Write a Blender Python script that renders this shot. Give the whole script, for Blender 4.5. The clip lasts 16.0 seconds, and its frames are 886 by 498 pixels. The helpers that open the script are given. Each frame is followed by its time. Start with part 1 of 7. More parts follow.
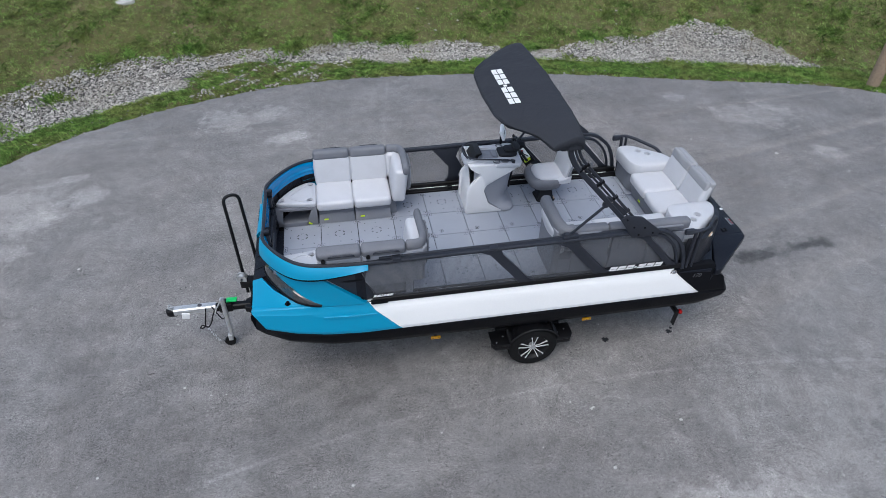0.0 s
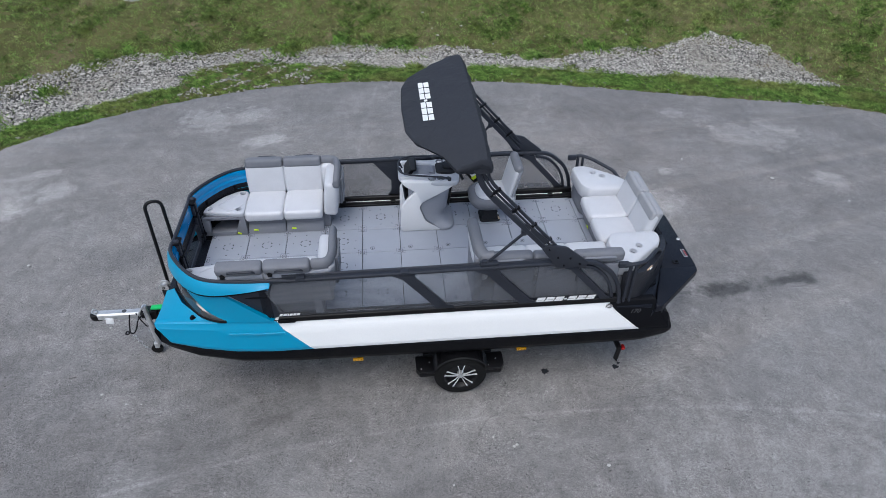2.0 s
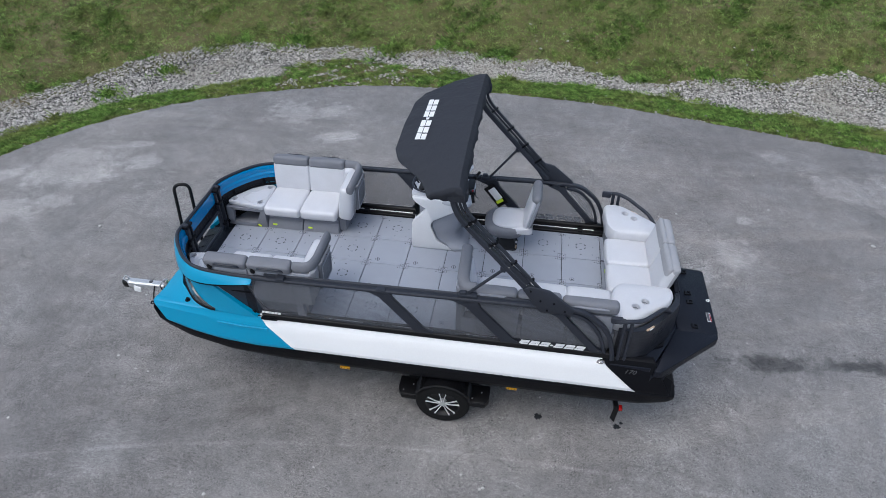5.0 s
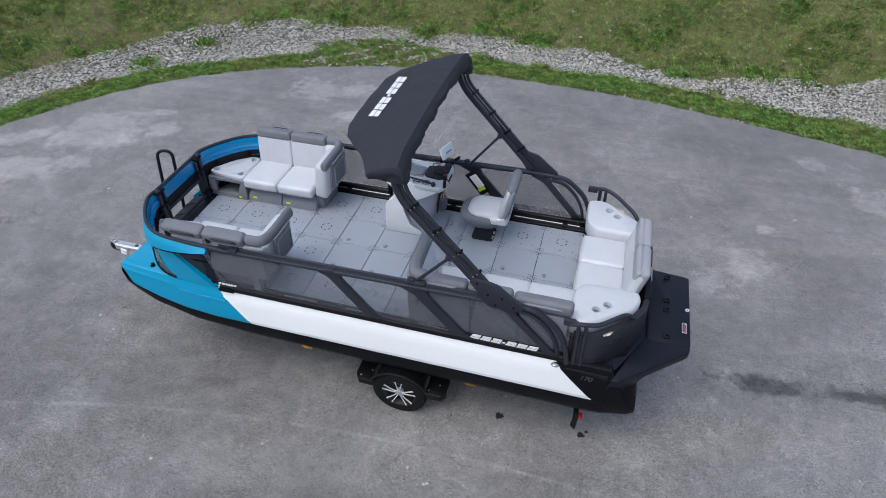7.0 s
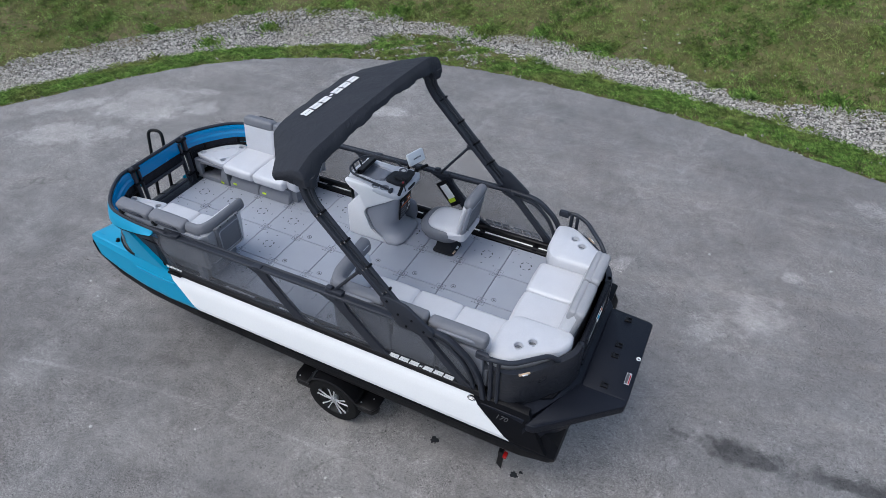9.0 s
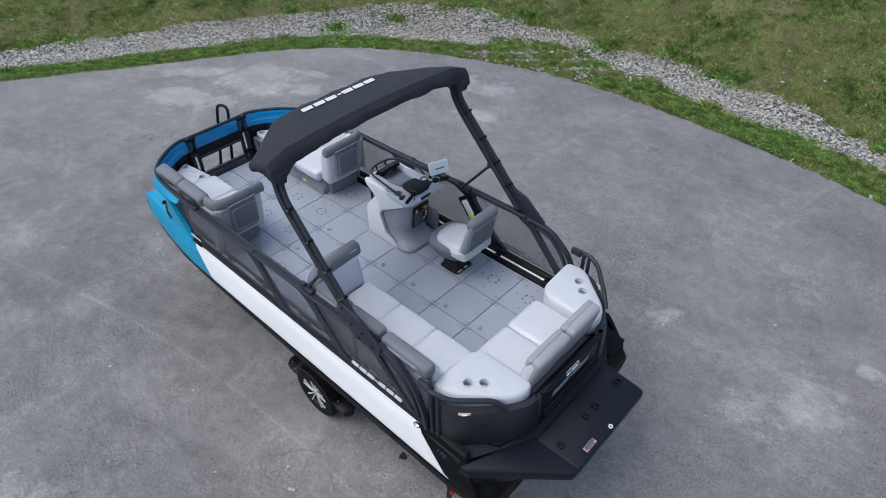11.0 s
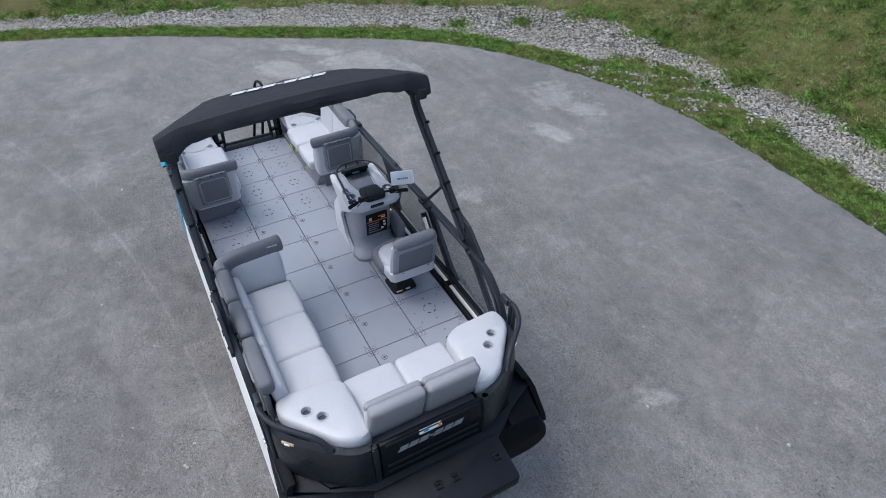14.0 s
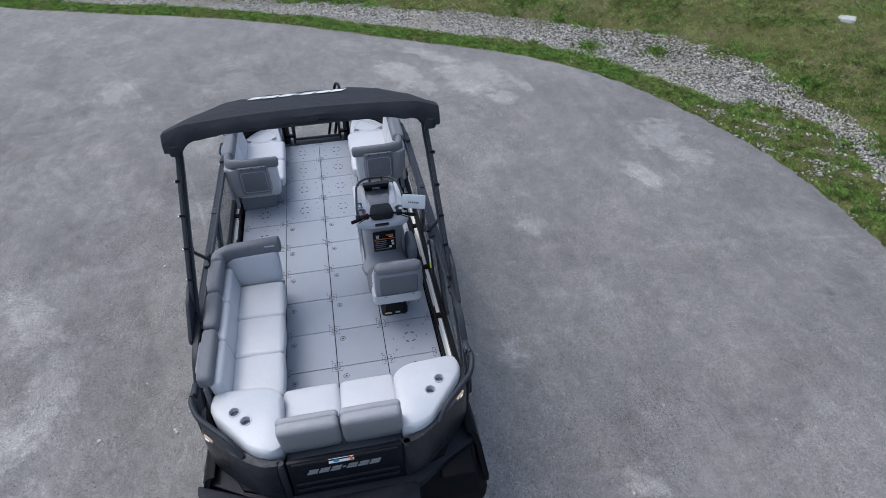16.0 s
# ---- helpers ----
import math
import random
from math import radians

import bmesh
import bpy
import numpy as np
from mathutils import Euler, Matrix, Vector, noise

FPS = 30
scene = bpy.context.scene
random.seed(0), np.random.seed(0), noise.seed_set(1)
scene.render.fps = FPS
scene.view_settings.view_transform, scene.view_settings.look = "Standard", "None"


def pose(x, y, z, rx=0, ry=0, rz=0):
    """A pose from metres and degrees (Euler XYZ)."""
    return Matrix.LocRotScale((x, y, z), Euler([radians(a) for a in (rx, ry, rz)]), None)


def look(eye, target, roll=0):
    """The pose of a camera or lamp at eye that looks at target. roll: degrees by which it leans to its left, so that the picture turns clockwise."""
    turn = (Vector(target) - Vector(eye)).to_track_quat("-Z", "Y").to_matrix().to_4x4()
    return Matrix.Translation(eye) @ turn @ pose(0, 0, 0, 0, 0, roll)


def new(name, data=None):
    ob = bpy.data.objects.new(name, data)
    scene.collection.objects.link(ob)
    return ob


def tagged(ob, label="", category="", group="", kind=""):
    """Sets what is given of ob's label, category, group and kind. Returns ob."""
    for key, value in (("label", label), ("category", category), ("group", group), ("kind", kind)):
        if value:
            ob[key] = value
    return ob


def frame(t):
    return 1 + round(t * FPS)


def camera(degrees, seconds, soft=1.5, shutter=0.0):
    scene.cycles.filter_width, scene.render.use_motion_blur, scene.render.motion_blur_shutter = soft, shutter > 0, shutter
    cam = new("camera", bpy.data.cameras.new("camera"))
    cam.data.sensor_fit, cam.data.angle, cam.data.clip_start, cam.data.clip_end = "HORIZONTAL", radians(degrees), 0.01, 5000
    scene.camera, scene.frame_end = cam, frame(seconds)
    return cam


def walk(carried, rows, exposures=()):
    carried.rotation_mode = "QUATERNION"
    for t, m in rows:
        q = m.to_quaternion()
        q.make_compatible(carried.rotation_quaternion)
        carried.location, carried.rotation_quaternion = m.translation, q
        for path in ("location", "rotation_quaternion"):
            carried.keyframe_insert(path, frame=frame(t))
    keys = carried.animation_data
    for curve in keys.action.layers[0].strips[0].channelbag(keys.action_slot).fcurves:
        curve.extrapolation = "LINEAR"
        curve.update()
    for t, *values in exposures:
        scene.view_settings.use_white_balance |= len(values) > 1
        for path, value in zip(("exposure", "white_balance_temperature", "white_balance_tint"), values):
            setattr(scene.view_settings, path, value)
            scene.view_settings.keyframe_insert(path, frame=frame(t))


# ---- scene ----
cam = camera(70.9, 16.0, soft=0.75)
METRES, EYE, TILT, LEAN, TURN = 11.4975, 6.75, 0.0, 0.0, -10.9
START_X, START_Y = -2.25, -6.52  # the first eye, from the boat's middle
EXPOSURE = [(0.0, 0.46, 6000, 6), (16.0, 0.5, 6000, 6)]
ROWS = [
    (0.0, 0.0, 0.0, 0.0, 0.7, -39.66, -0.84),
    (0.5, 0.0317, 0.0115, -0.0006, 1.08, -39.64, -0.85),
    (1.0, 0.061, 0.022, -0.0018, 2.01, -39.61, -0.84),
    (1.5, 0.0912, 0.0328, -0.0027, 3.45, -39.59, -0.8),
    (2.0, 0.1244, 0.0467, -0.0044, 5.47, -39.58, -0.74),
    (2.5, 0.1537, 0.0628, -0.0031, 8.29, -39.41, -0.65),
    (3.0, 0.1747, 0.0705, -0.0034, 11.44, -39.37, -0.53),
    (5.5, 0.269, 0.1155, -0.0026, 21.24, -39.28, -0.17),
    (6.0, 0.2929, 0.1294, -0.0057, 22.89, -39.25, -0.12),
    (6.5, 0.3136, 0.1459, -0.0115, 24.99, -39.21, -0.05),
    (7.0, 0.3295, 0.1575, -0.021, 26.73, -40.27, -0.02),
    (7.5, 0.3445, 0.1788, -0.0241, 28.79, -40.71, 0.04),
    (8.0, 0.3617, 0.208, -0.0281, 31.23, -40.67, 0.11),
    (8.5, 0.3889, 0.2321, -0.0283, 35.08, -40.59, 0.23),
    (9.0, 0.4322, 0.261, -0.0291, 37.56, -40.52, 0.31),
    (9.5, 0.4608, 0.2898, -0.0296, 42.71, -40.43, 0.43),
    (12.0, 0.5195, 0.4289, -0.0339, 58.65, -40.57, 0.79),
    (12.5, 0.5271, 0.4577, -0.0373, 61.62, -40.47, 0.84),
    (13.0, 0.5367, 0.4927, -0.0418, 64.88, -40.34, 0.89),
    (13.5, 0.5451, 0.5349, -0.0473, 68.18, -40.28, 0.93),
    (14.0, 0.5531, 0.5777, -0.0511, 72.75, -40.12, 0.98),
    (14.5, 0.5547, 0.6171, -0.0503, 78.24, -39.96, 1.02),
    (15.0, 0.5529, 0.652, -0.0471, 82.65, -39.78, 1.01),
    (15.5, 0.5512, 0.6823, -0.0445, 86.61, -39.62, 1.04),
    (16.0, 0.5484, 0.7126, -0.0411, 89.75, -39.5, 1.0),
]
walk(cam, [(t, pose(START_X, START_Y, EYE, TILT, LEAN, TURN) @ pose(METRES * x, METRES * y, METRES * z, 90 + pitch, roll, yaw)) for t, x, y, z, yaw, pitch, roll in ROWS], EXPOSURE)

# ---- world, sun ----
world = bpy.data.worlds.new("overcast_sky")
scene.world = world
world.use_nodes = True
wn = world.node_tree
wn.nodes.clear()
sky = wn.nodes.new("ShaderNodeTexSky")
sky.sky_type = "NISHITA"
sky.sun_disc = False
sky.sun_elevation = radians(63)
sky.sun_rotation = radians(204)
sky.dust_density = 4.0
sky.ozone_density = 1.0
sky_grey = wn.nodes.new("ShaderNodeHueSaturation")
sky_grey.inputs["Saturation"].default_value = 0.85
sky_back = wn.nodes.new("ShaderNodeBackground")
sky_back.inputs["Strength"].default_value = 0.15
sky_out = wn.nodes.new("ShaderNodeOutputWorld")
wn.links.new(sky.outputs["Color"], sky_grey.inputs["Color"])
wn.links.new(sky_grey.outputs["Color"], sky_back.inputs["Color"])
wn.links.new(sky_back.outputs["Background"], sky_out.inputs["Surface"])

sun_lamp = bpy.data.lights.new("sun", "SUN")
sun_lamp.energy = 0.6
sun_lamp.angle = radians(35)
sun_lamp.color = (1.0, 0.985, 0.97)
sun = new("sun", sun_lamp)
sun.matrix_world = look((-6.0, -8.0, 20.0), (0, 0, 0))


# ---- materials ----
def socket(node, names):
    for n in names:
        if n in node.inputs:
            return node.inputs[n]


def material(name, colour, rough=0.5, metal=0.0, vary=0.12, grain=60.0, coarse=3.0, bump=0.15, bump_scale=None, spec=0.5, piece=0.0, coat=0.0, wrinkle=0.0):
    """A surface with colour variation at two scales, uneven gloss and fine relief."""
    m = bpy.data.materials.new(name)
    m.use_nodes = True
    nt = m.node_tree
    b = nt.nodes["Principled BSDF"]
    link = nt.links.new
    tc = nt.nodes.new("ShaderNodeTexCoord")
    fine = nt.nodes.new("ShaderNodeTexNoise")
    fine.inputs["Scale"].default_value = grain
    fine.inputs["Detail"].default_value = 4
    big = nt.nodes.new("ShaderNodeTexNoise")
    big.inputs["Scale"].default_value = coarse
    big.inputs["Detail"].default_value = 5
    link(tc.outputs["Object"], fine.inputs["Vector"])
    link(tc.outputs["Object"], big.inputs["Vector"])
    add = nt.nodes.new("ShaderNodeMath")
    add.operation = "ADD"
    link(fine.outputs["Fac"], add.inputs[0])
    link(big.outputs["Fac"], add.inputs[1])
    value = nt.nodes.new("ShaderNodeMapRange")
    value.inputs["From Min"].default_value = 0.6
    value.inputs["From Max"].default_value = 1.4
    value.inputs["To Min"].default_value = 1 - vary
    value.inputs["To Max"].default_value = 1 + vary
    link(add.outputs[0], value.inputs["Value"])
    last = value.outputs["Result"]
    if piece:
        info = nt.nodes.new("ShaderNodeObjectInfo")
        own = nt.nodes.new("ShaderNodeMapRange")
        own.inputs["To Min"].default_value = 1 - piece
        own.inputs["To Max"].default_value = 1 + piece
        link(info.outputs["Random"], own.inputs["Value"])
        times = nt.nodes.new("ShaderNodeMath")
        times.operation = "MULTIPLY"
        link(last, times.inputs[0])
        link(own.outputs["Result"], times.inputs[1])
        last = times.outputs[0]
    mul = nt.nodes.new("ShaderNodeVectorMath")
    mul.operation = "SCALE"
    mul.inputs[0].default_value = colour
    link(last, mul.inputs["Scale"])
    link(mul.outputs["Vector"], b.inputs["Base Color"])
    gloss = nt.nodes.new("ShaderNodeMapRange")
    gloss.inputs["From Min"].default_value = 0.3
    gloss.inputs["From Max"].default_value = 0.7
    gloss.inputs["To Min"].default_value = max(0.03, rough - 0.08)
    gloss.inputs["To Max"].default_value = min(1.0, rough + 0.08)
    link(big.outputs["Fac"], gloss.inputs["Value"])
    link(gloss.outputs["Result"], b.inputs["Roughness"])
    b.inputs["Metallic"].default_value = metal
    b.inputs["Specular IOR Level"].default_value = spec
    b.inputs["Coat Weight"].default_value = coat
    if bump:
        relief = nt.nodes.new("ShaderNodeBump")
        relief.inputs["Strength"].default_value = bump
        relief.inputs["Distance"].default_value = 0.004
        src = fine
        if bump_scale:
            src = nt.nodes.new("ShaderNodeTexNoise")
            src.inputs["Scale"].default_value = bump_scale
            src.inputs["Detail"].default_value = 3
            link(tc.outputs["Object"], src.inputs["Vector"])
        link(src.outputs["Fac"], relief.inputs["Height"])
        last = relief.outputs["Normal"]
        if wrinkle:
            pull = nt.nodes.new("ShaderNodeTexNoise")
            pull.inputs["Scale"].default_value = 7.0
            pull.inputs["Detail"].default_value = 4
            pull.inputs["Distortion"].default_value = 1.5
            link(tc.outputs["Object"], pull.inputs["Vector"])
            crease = nt.nodes.new("ShaderNodeBump")
            crease.inputs["Strength"].default_value = wrinkle
            crease.inputs["Distance"].default_value = 0.03
            link(pull.outputs["Fac"], crease.inputs["Height"])
            link(last, crease.inputs["Normal"])
            last = crease.outputs["Normal"]
        link(last, b.inputs["Normal"])
    return m


def island_material(name, dark, light, rough, tint_scale=0.0, tint=(0, 0, 0), leafy=0.0):
    """For joined small pieces: each island has its own shade; a coarse noise mixes in a second tint."""
    m = bpy.data.materials.new(name)
    m.use_nodes = True
    nt = m.node_tree
    b = nt.nodes["Principled BSDF"]
    link = nt.links.new
    geo = nt.nodes.new("ShaderNodeNewGeometry")
    ramp = nt.nodes.new("ShaderNodeValToRGB")
    ramp.color_ramp.elements[0].color = (*dark, 1)
    ramp.color_ramp.elements[1].color = (*light, 1)
    link(geo.outputs["Random Per Island"], ramp.inputs["Fac"])
    last = ramp.outputs["Color"]
    if tint_scale:
        n = nt.nodes.new("ShaderNodeTexNoise")
        n.inputs["Scale"].default_value = tint_scale
        n.inputs["Detail"].default_value = 4
        link(geo.outputs["Position"], n.inputs["Vector"])
        sharp = nt.nodes.new("ShaderNodeMapRange")
        sharp.inputs["From Min"].default_value = 0.45
        sharp.inputs["From Max"].default_value = 0.68
        sharp.inputs["To Max"].default_value = 0.55
        link(n.outputs["Fac"], sharp.inputs["Value"])
        mix = nt.nodes.new("ShaderNodeMix")
        mix.data_type = "RGBA"
        link(sharp.outputs["Result"], mix.inputs["Factor"])
        link(last, mix.inputs["A"])
        mix.inputs["B"].default_value = (*tint, 1)
        last = mix.outputs["Result"]
    if leafy:
        spot = nt.nodes.new("ShaderNodeTexNoise")
        spot.inputs["Scale"].default_value = 4.5
        spot.inputs["Detail"].default_value = 5
        spot.inputs["Roughness"].default_value = 0.7
        link(geo.outputs["Position"], spot.inputs["Vector"])
        shade = nt.nodes.new("ShaderNodeMapRange")
        shade.inputs["From Min"].default_value = 0.34
        shade.inputs["From Max"].default_value = 0.66
        shade.inputs["To Min"].default_value = 0.35
        shade.inputs["To Max"].default_value = 1.65
        link(spot.outputs["Fac"], shade.inputs["Value"])
        worn = nt.nodes.new("ShaderNodeVectorMath")
        worn.operation = "SCALE"
        link(last, worn.inputs[0])
        link(shade.outputs["Result"], worn.inputs["Scale"])
        last = worn.outputs["Vector"]
    link(last, b.inputs["Base Color"])
    b.inputs["Roughness"].default_value = rough
    b.inputs["Specular IOR Level"].default_value = 0.25
    if leafy:
        glow = nt.nodes.new("ShaderNodeBsdfTranslucent")
        link(last, glow.inputs["Color"])
        blend = nt.nodes.new("ShaderNodeMixShader")
        blend.inputs["Fac"].default_value = leafy
        link(b.outputs[0], blend.inputs[1])
        link(glow.outputs[0], blend.inputs[2])
        link(blend.outputs[0], nt.nodes["Material Output"].inputs["Surface"])
    return m


M_BLUE = material("cyan_gelcoat", (0.006, 0.25, 0.43), 0.38, vary=0.05, coarse=1.5, bump=0.04)
M_WHITE = material("white_hull_plastic", (0.765, 0.765, 0.765), 0.42, vary=0.035, coarse=1.2, bump=0.04)
M_BLACK = material("black_hull_plastic", (0.004, 0.0043, 0.006), 0.5, vary=0.2, bump=0.2, bump_scale=220, spec=0.11)
M_RAIL = material("charcoal_coated_rail", (0.022, 0.025, 0.034), 0.46, vary=0.12, bump=0.1, bump_scale=300, spec=0.3)
M_DECKTILE = material("grey_deck_plastic", (0.288, 0.308, 0.356), 0.38, vary=0.07, grain=160, coarse=5, bump=0.25, bump_scale=260, piece=0.05, spec=1.0)
M_SLOT = material("dark_slot_plastic", (0.05, 0.051, 0.058), 0.6, bump=0)
M_SEAT = material("light_grey_vinyl", (0.5, 0.506, 0.535), 0.4, vary=0.06, grain=90, coarse=6, bump=0.2, bump_scale=420, spec=0.7, wrinkle=0.1)
M_ROLL = material("mid_grey_textured_vinyl", (0.14, 0.145, 0.164), 0.62, vary=0.14, grain=240, coarse=9, bump=0.45, bump_scale=380, wrinkle=0.22)
M_BASE = material("grey_moulded_plastic", (0.175, 0.183, 0.21), 0.55, vary=0.1, grain=180, coarse=5, bump=0.3, bump_scale=300)
M_REAR = material("rear_grey_vinyl", (0.285, 0.288, 0.305), 0.5, vary=0.1, grain=220, coarse=8, bump=0.35, bump_scale=380, wrinkle=0.12)
M_GLOSS = material("glossy_black_paint", (0.006, 0.006, 0.007), 0.18, vary=0.2, bump=0.05, spec=0.5)
M_BODY = material("smooth_grey_plastic", (0.252, 0.262, 0.295), 0.42, vary=0.06, grain=160, coarse=4, bump=0.15, bump_scale=300)
M_TABLE = material("pale_grey_moulded_plastic", (0.445, 0.456, 0.492), 0.5, vary=0.07, grain=180, coarse=6, bump=0.25, bump_scale=300)
M_SHELL = material("off_white_moulded_plastic", (0.62, 0.625, 0.645), 0.5, vary=0.06, grain=160, coarse=4, bump=0.25, bump_scale=280)
M_CANVAS = material("charcoal_canvas", (0.029, 0.0315, 0.039), 0.85, vary=0.16, grain=120, coarse=4, bump=0.3, bump_scale=200, spec=0.2, wrinkle=0.45)
M_FABRIC = material("black_stern_fabric", (0.011, 0.012, 0.0165), 0.42, vary=0.2, grain=140, coarse=6, bump=0.3, bump_scale=240, spec=0.15, wrinkle=0.4)
M_STEP = material("black_ribbed_deck_plastic", (0.0075, 0.009, 0.0145), 0.42, vary=0.25, grain=200, coarse=4, bump=0.4, bump_scale=320, spec=0.2)
M_INSET = material("charcoal_inset_fabric", (0.019, 0.02, 0.025), 0.6, vary=0.3, grain=90, coarse=3, bump=0.2)
M_PATCH = material("charcoal_patch_vinyl", (0.02, 0.0215, 0.027), 0.34, vary=0.35, grain=90, coarse=5, bump=0.2, spec=0.35, wrinkle=0.35)
M_DARK = material("dark_helm_plastic", (0.016, 0.017, 0.02), 0.6, vary=0.2, bump=0.2, bump_scale=260, spec=0.2)
M_PRINT = material("white_print", (0.72, 0.72, 0.72), 0.5, vary=0.04, bump=0)
M_GREYPRINT = material("dim_grey_print", (0.07, 0.07, 0.075), 0.5, vary=0.04, bump=0)
M_LIME = material("lime_tag", (0.55, 0.72, 0.02), 0.5, vary=0.05, bump=0)
M_YELLOW = material("amber_reflector", (0.75, 0.36, 0.01), 0.25, vary=0.08, bump=0.1, coat=0.5)
M_RED = material("red_lens", (0.28, 0.008, 0.008), 0.2, vary=0.08, bump=0.1, coat=0.5)
M_GREEN = material("green_tag", (0.02, 0.5, 0.12), 0.5, vary=0.05, bump=0)
M_TAN = material("tan_print", (0.5, 0.36, 0.24), 0.5, vary=0.08, bump=0)
M_ORANGE = material("orange_print", (0.6, 0.14, 0.03), 0.5, vary=0.05, bump=0)
M_CHROME = material("bright_steel", (0.62, 0.62, 0.62), 0.22, metal=1.0, vary=0.06, bump=0.05)
M_GALV = material("galvanised_steel", (0.55, 0.56, 0.57), 0.45, metal=0.7, vary=0.18, grain=40, coarse=14, bump=0.15)
M_FRAME = material("black_painted_steel", (0.006, 0.006, 0.007), 0.4, vary=0.25, bump=0.15, spec=0.22)
M_TYRE = material("tyre_rubber", (0.006, 0.006, 0.0062), 0.85, vary=0.25, grain=120, bump=0.3, spec=0.2)
M_ALLOY = material("machined_alloy", (0.9, 0.9, 0.91), 0.3, metal=0.6, vary=0.05, bump=0.05)
# deeper blue than the cyan outside, for the band's inner faces
M_BLUEDARK = material("deep_blue_inner_face", (0.005, 0.19, 0.43), 0.22, vary=0.1, coarse=3, bump=0.05)
M_LENS = material("smoked_lamp_lens", (0.04, 0.044, 0.048), 0.14, vary=0.5, grain=30, coarse=8, bump=0.03, coat=0.5)
M_INSTR = material("white_instrument_cover", (0.74, 0.75, 0.76), 0.45, vary=0.03, bump=0.05)
M_WOOD = material("weathered_pole_wood", (0.27, 0.2, 0.14), 0.85, vary=0.25, grain=18, coarse=5, bump=0.6, bump_scale=60)
M_TWIG = material("dark_twig_bark", (0.03, 0.024, 0.02), 0.9, vary=0.3, grain=80, bump=0.3)
M_STONE = material("pale_limestone", (0.42, 0.41, 0.39), 0.8, vary=0.45, grain=30, coarse=6, bump=0.5)


def mesh_fabric():
    """Open-weave screen: threads with real gaps, seen through in part."""
    m = material("dark_mesh_screen", (0.115, 0.12, 0.136), 0.6, vary=0.12, bump=0)
    nt = m.node_tree
    out = nt.nodes["Material Output"]
    b = nt.nodes["Principled BSDF"]
    tc = nt.nodes.new("ShaderNodeTexCoord")
    sep = nt.nodes.new("ShaderNodeSeparateXYZ")
    nt.links.new(tc.outputs["Object"], sep.inputs[0])
    waves = []
    for axis, step in (("X", 0.011), ("Z", 0.011)):
        k = nt.nodes.new("ShaderNodeMath")
        k.operation = "MULTIPLY"
        k.inputs[1].default_value = 2 * math.pi / step
        nt.links.new(sep.outputs[axis], k.inputs[0])
        s = nt.nodes.new("ShaderNodeMath")
        s.operation = "SINE"
        nt.links.new(k.outputs[0], s.inputs[0])
        waves.append(s)
    both = nt.nodes.new("ShaderNodeMath")
    both.operation = "MAXIMUM"
    nt.links.new(waves[0].outputs[0], both.inputs[0])
    nt.links.new(waves[1].outputs[0], both.inputs[1])
    rng = nt.nodes.new("ShaderNodeMapRange")
    rng.inputs["From Min"].default_value = -0.6
    rng.inputs["From Max"].default_value = 0.9
    rng.inputs["To Min"].default_value = 0.06
    rng.inputs["To Max"].default_value = 0.42
    nt.links.new(both.outputs[0], rng.inputs["Value"])
    clear = nt.nodes.new("ShaderNodeBsdfTransparent")
    mix = nt.nodes.new("ShaderNodeMixShader")
    nt.links.new(rng.outputs["Result"], mix.inputs["Fac"])
    nt.links.new(clear.outputs[0], mix.inputs[1])
    nt.links.new(b.outputs[0], mix.inputs[2])
    nt.links.new(mix.outputs[0], out.inputs["Surface"])
    return m


M_MESH = mesh_fabric()


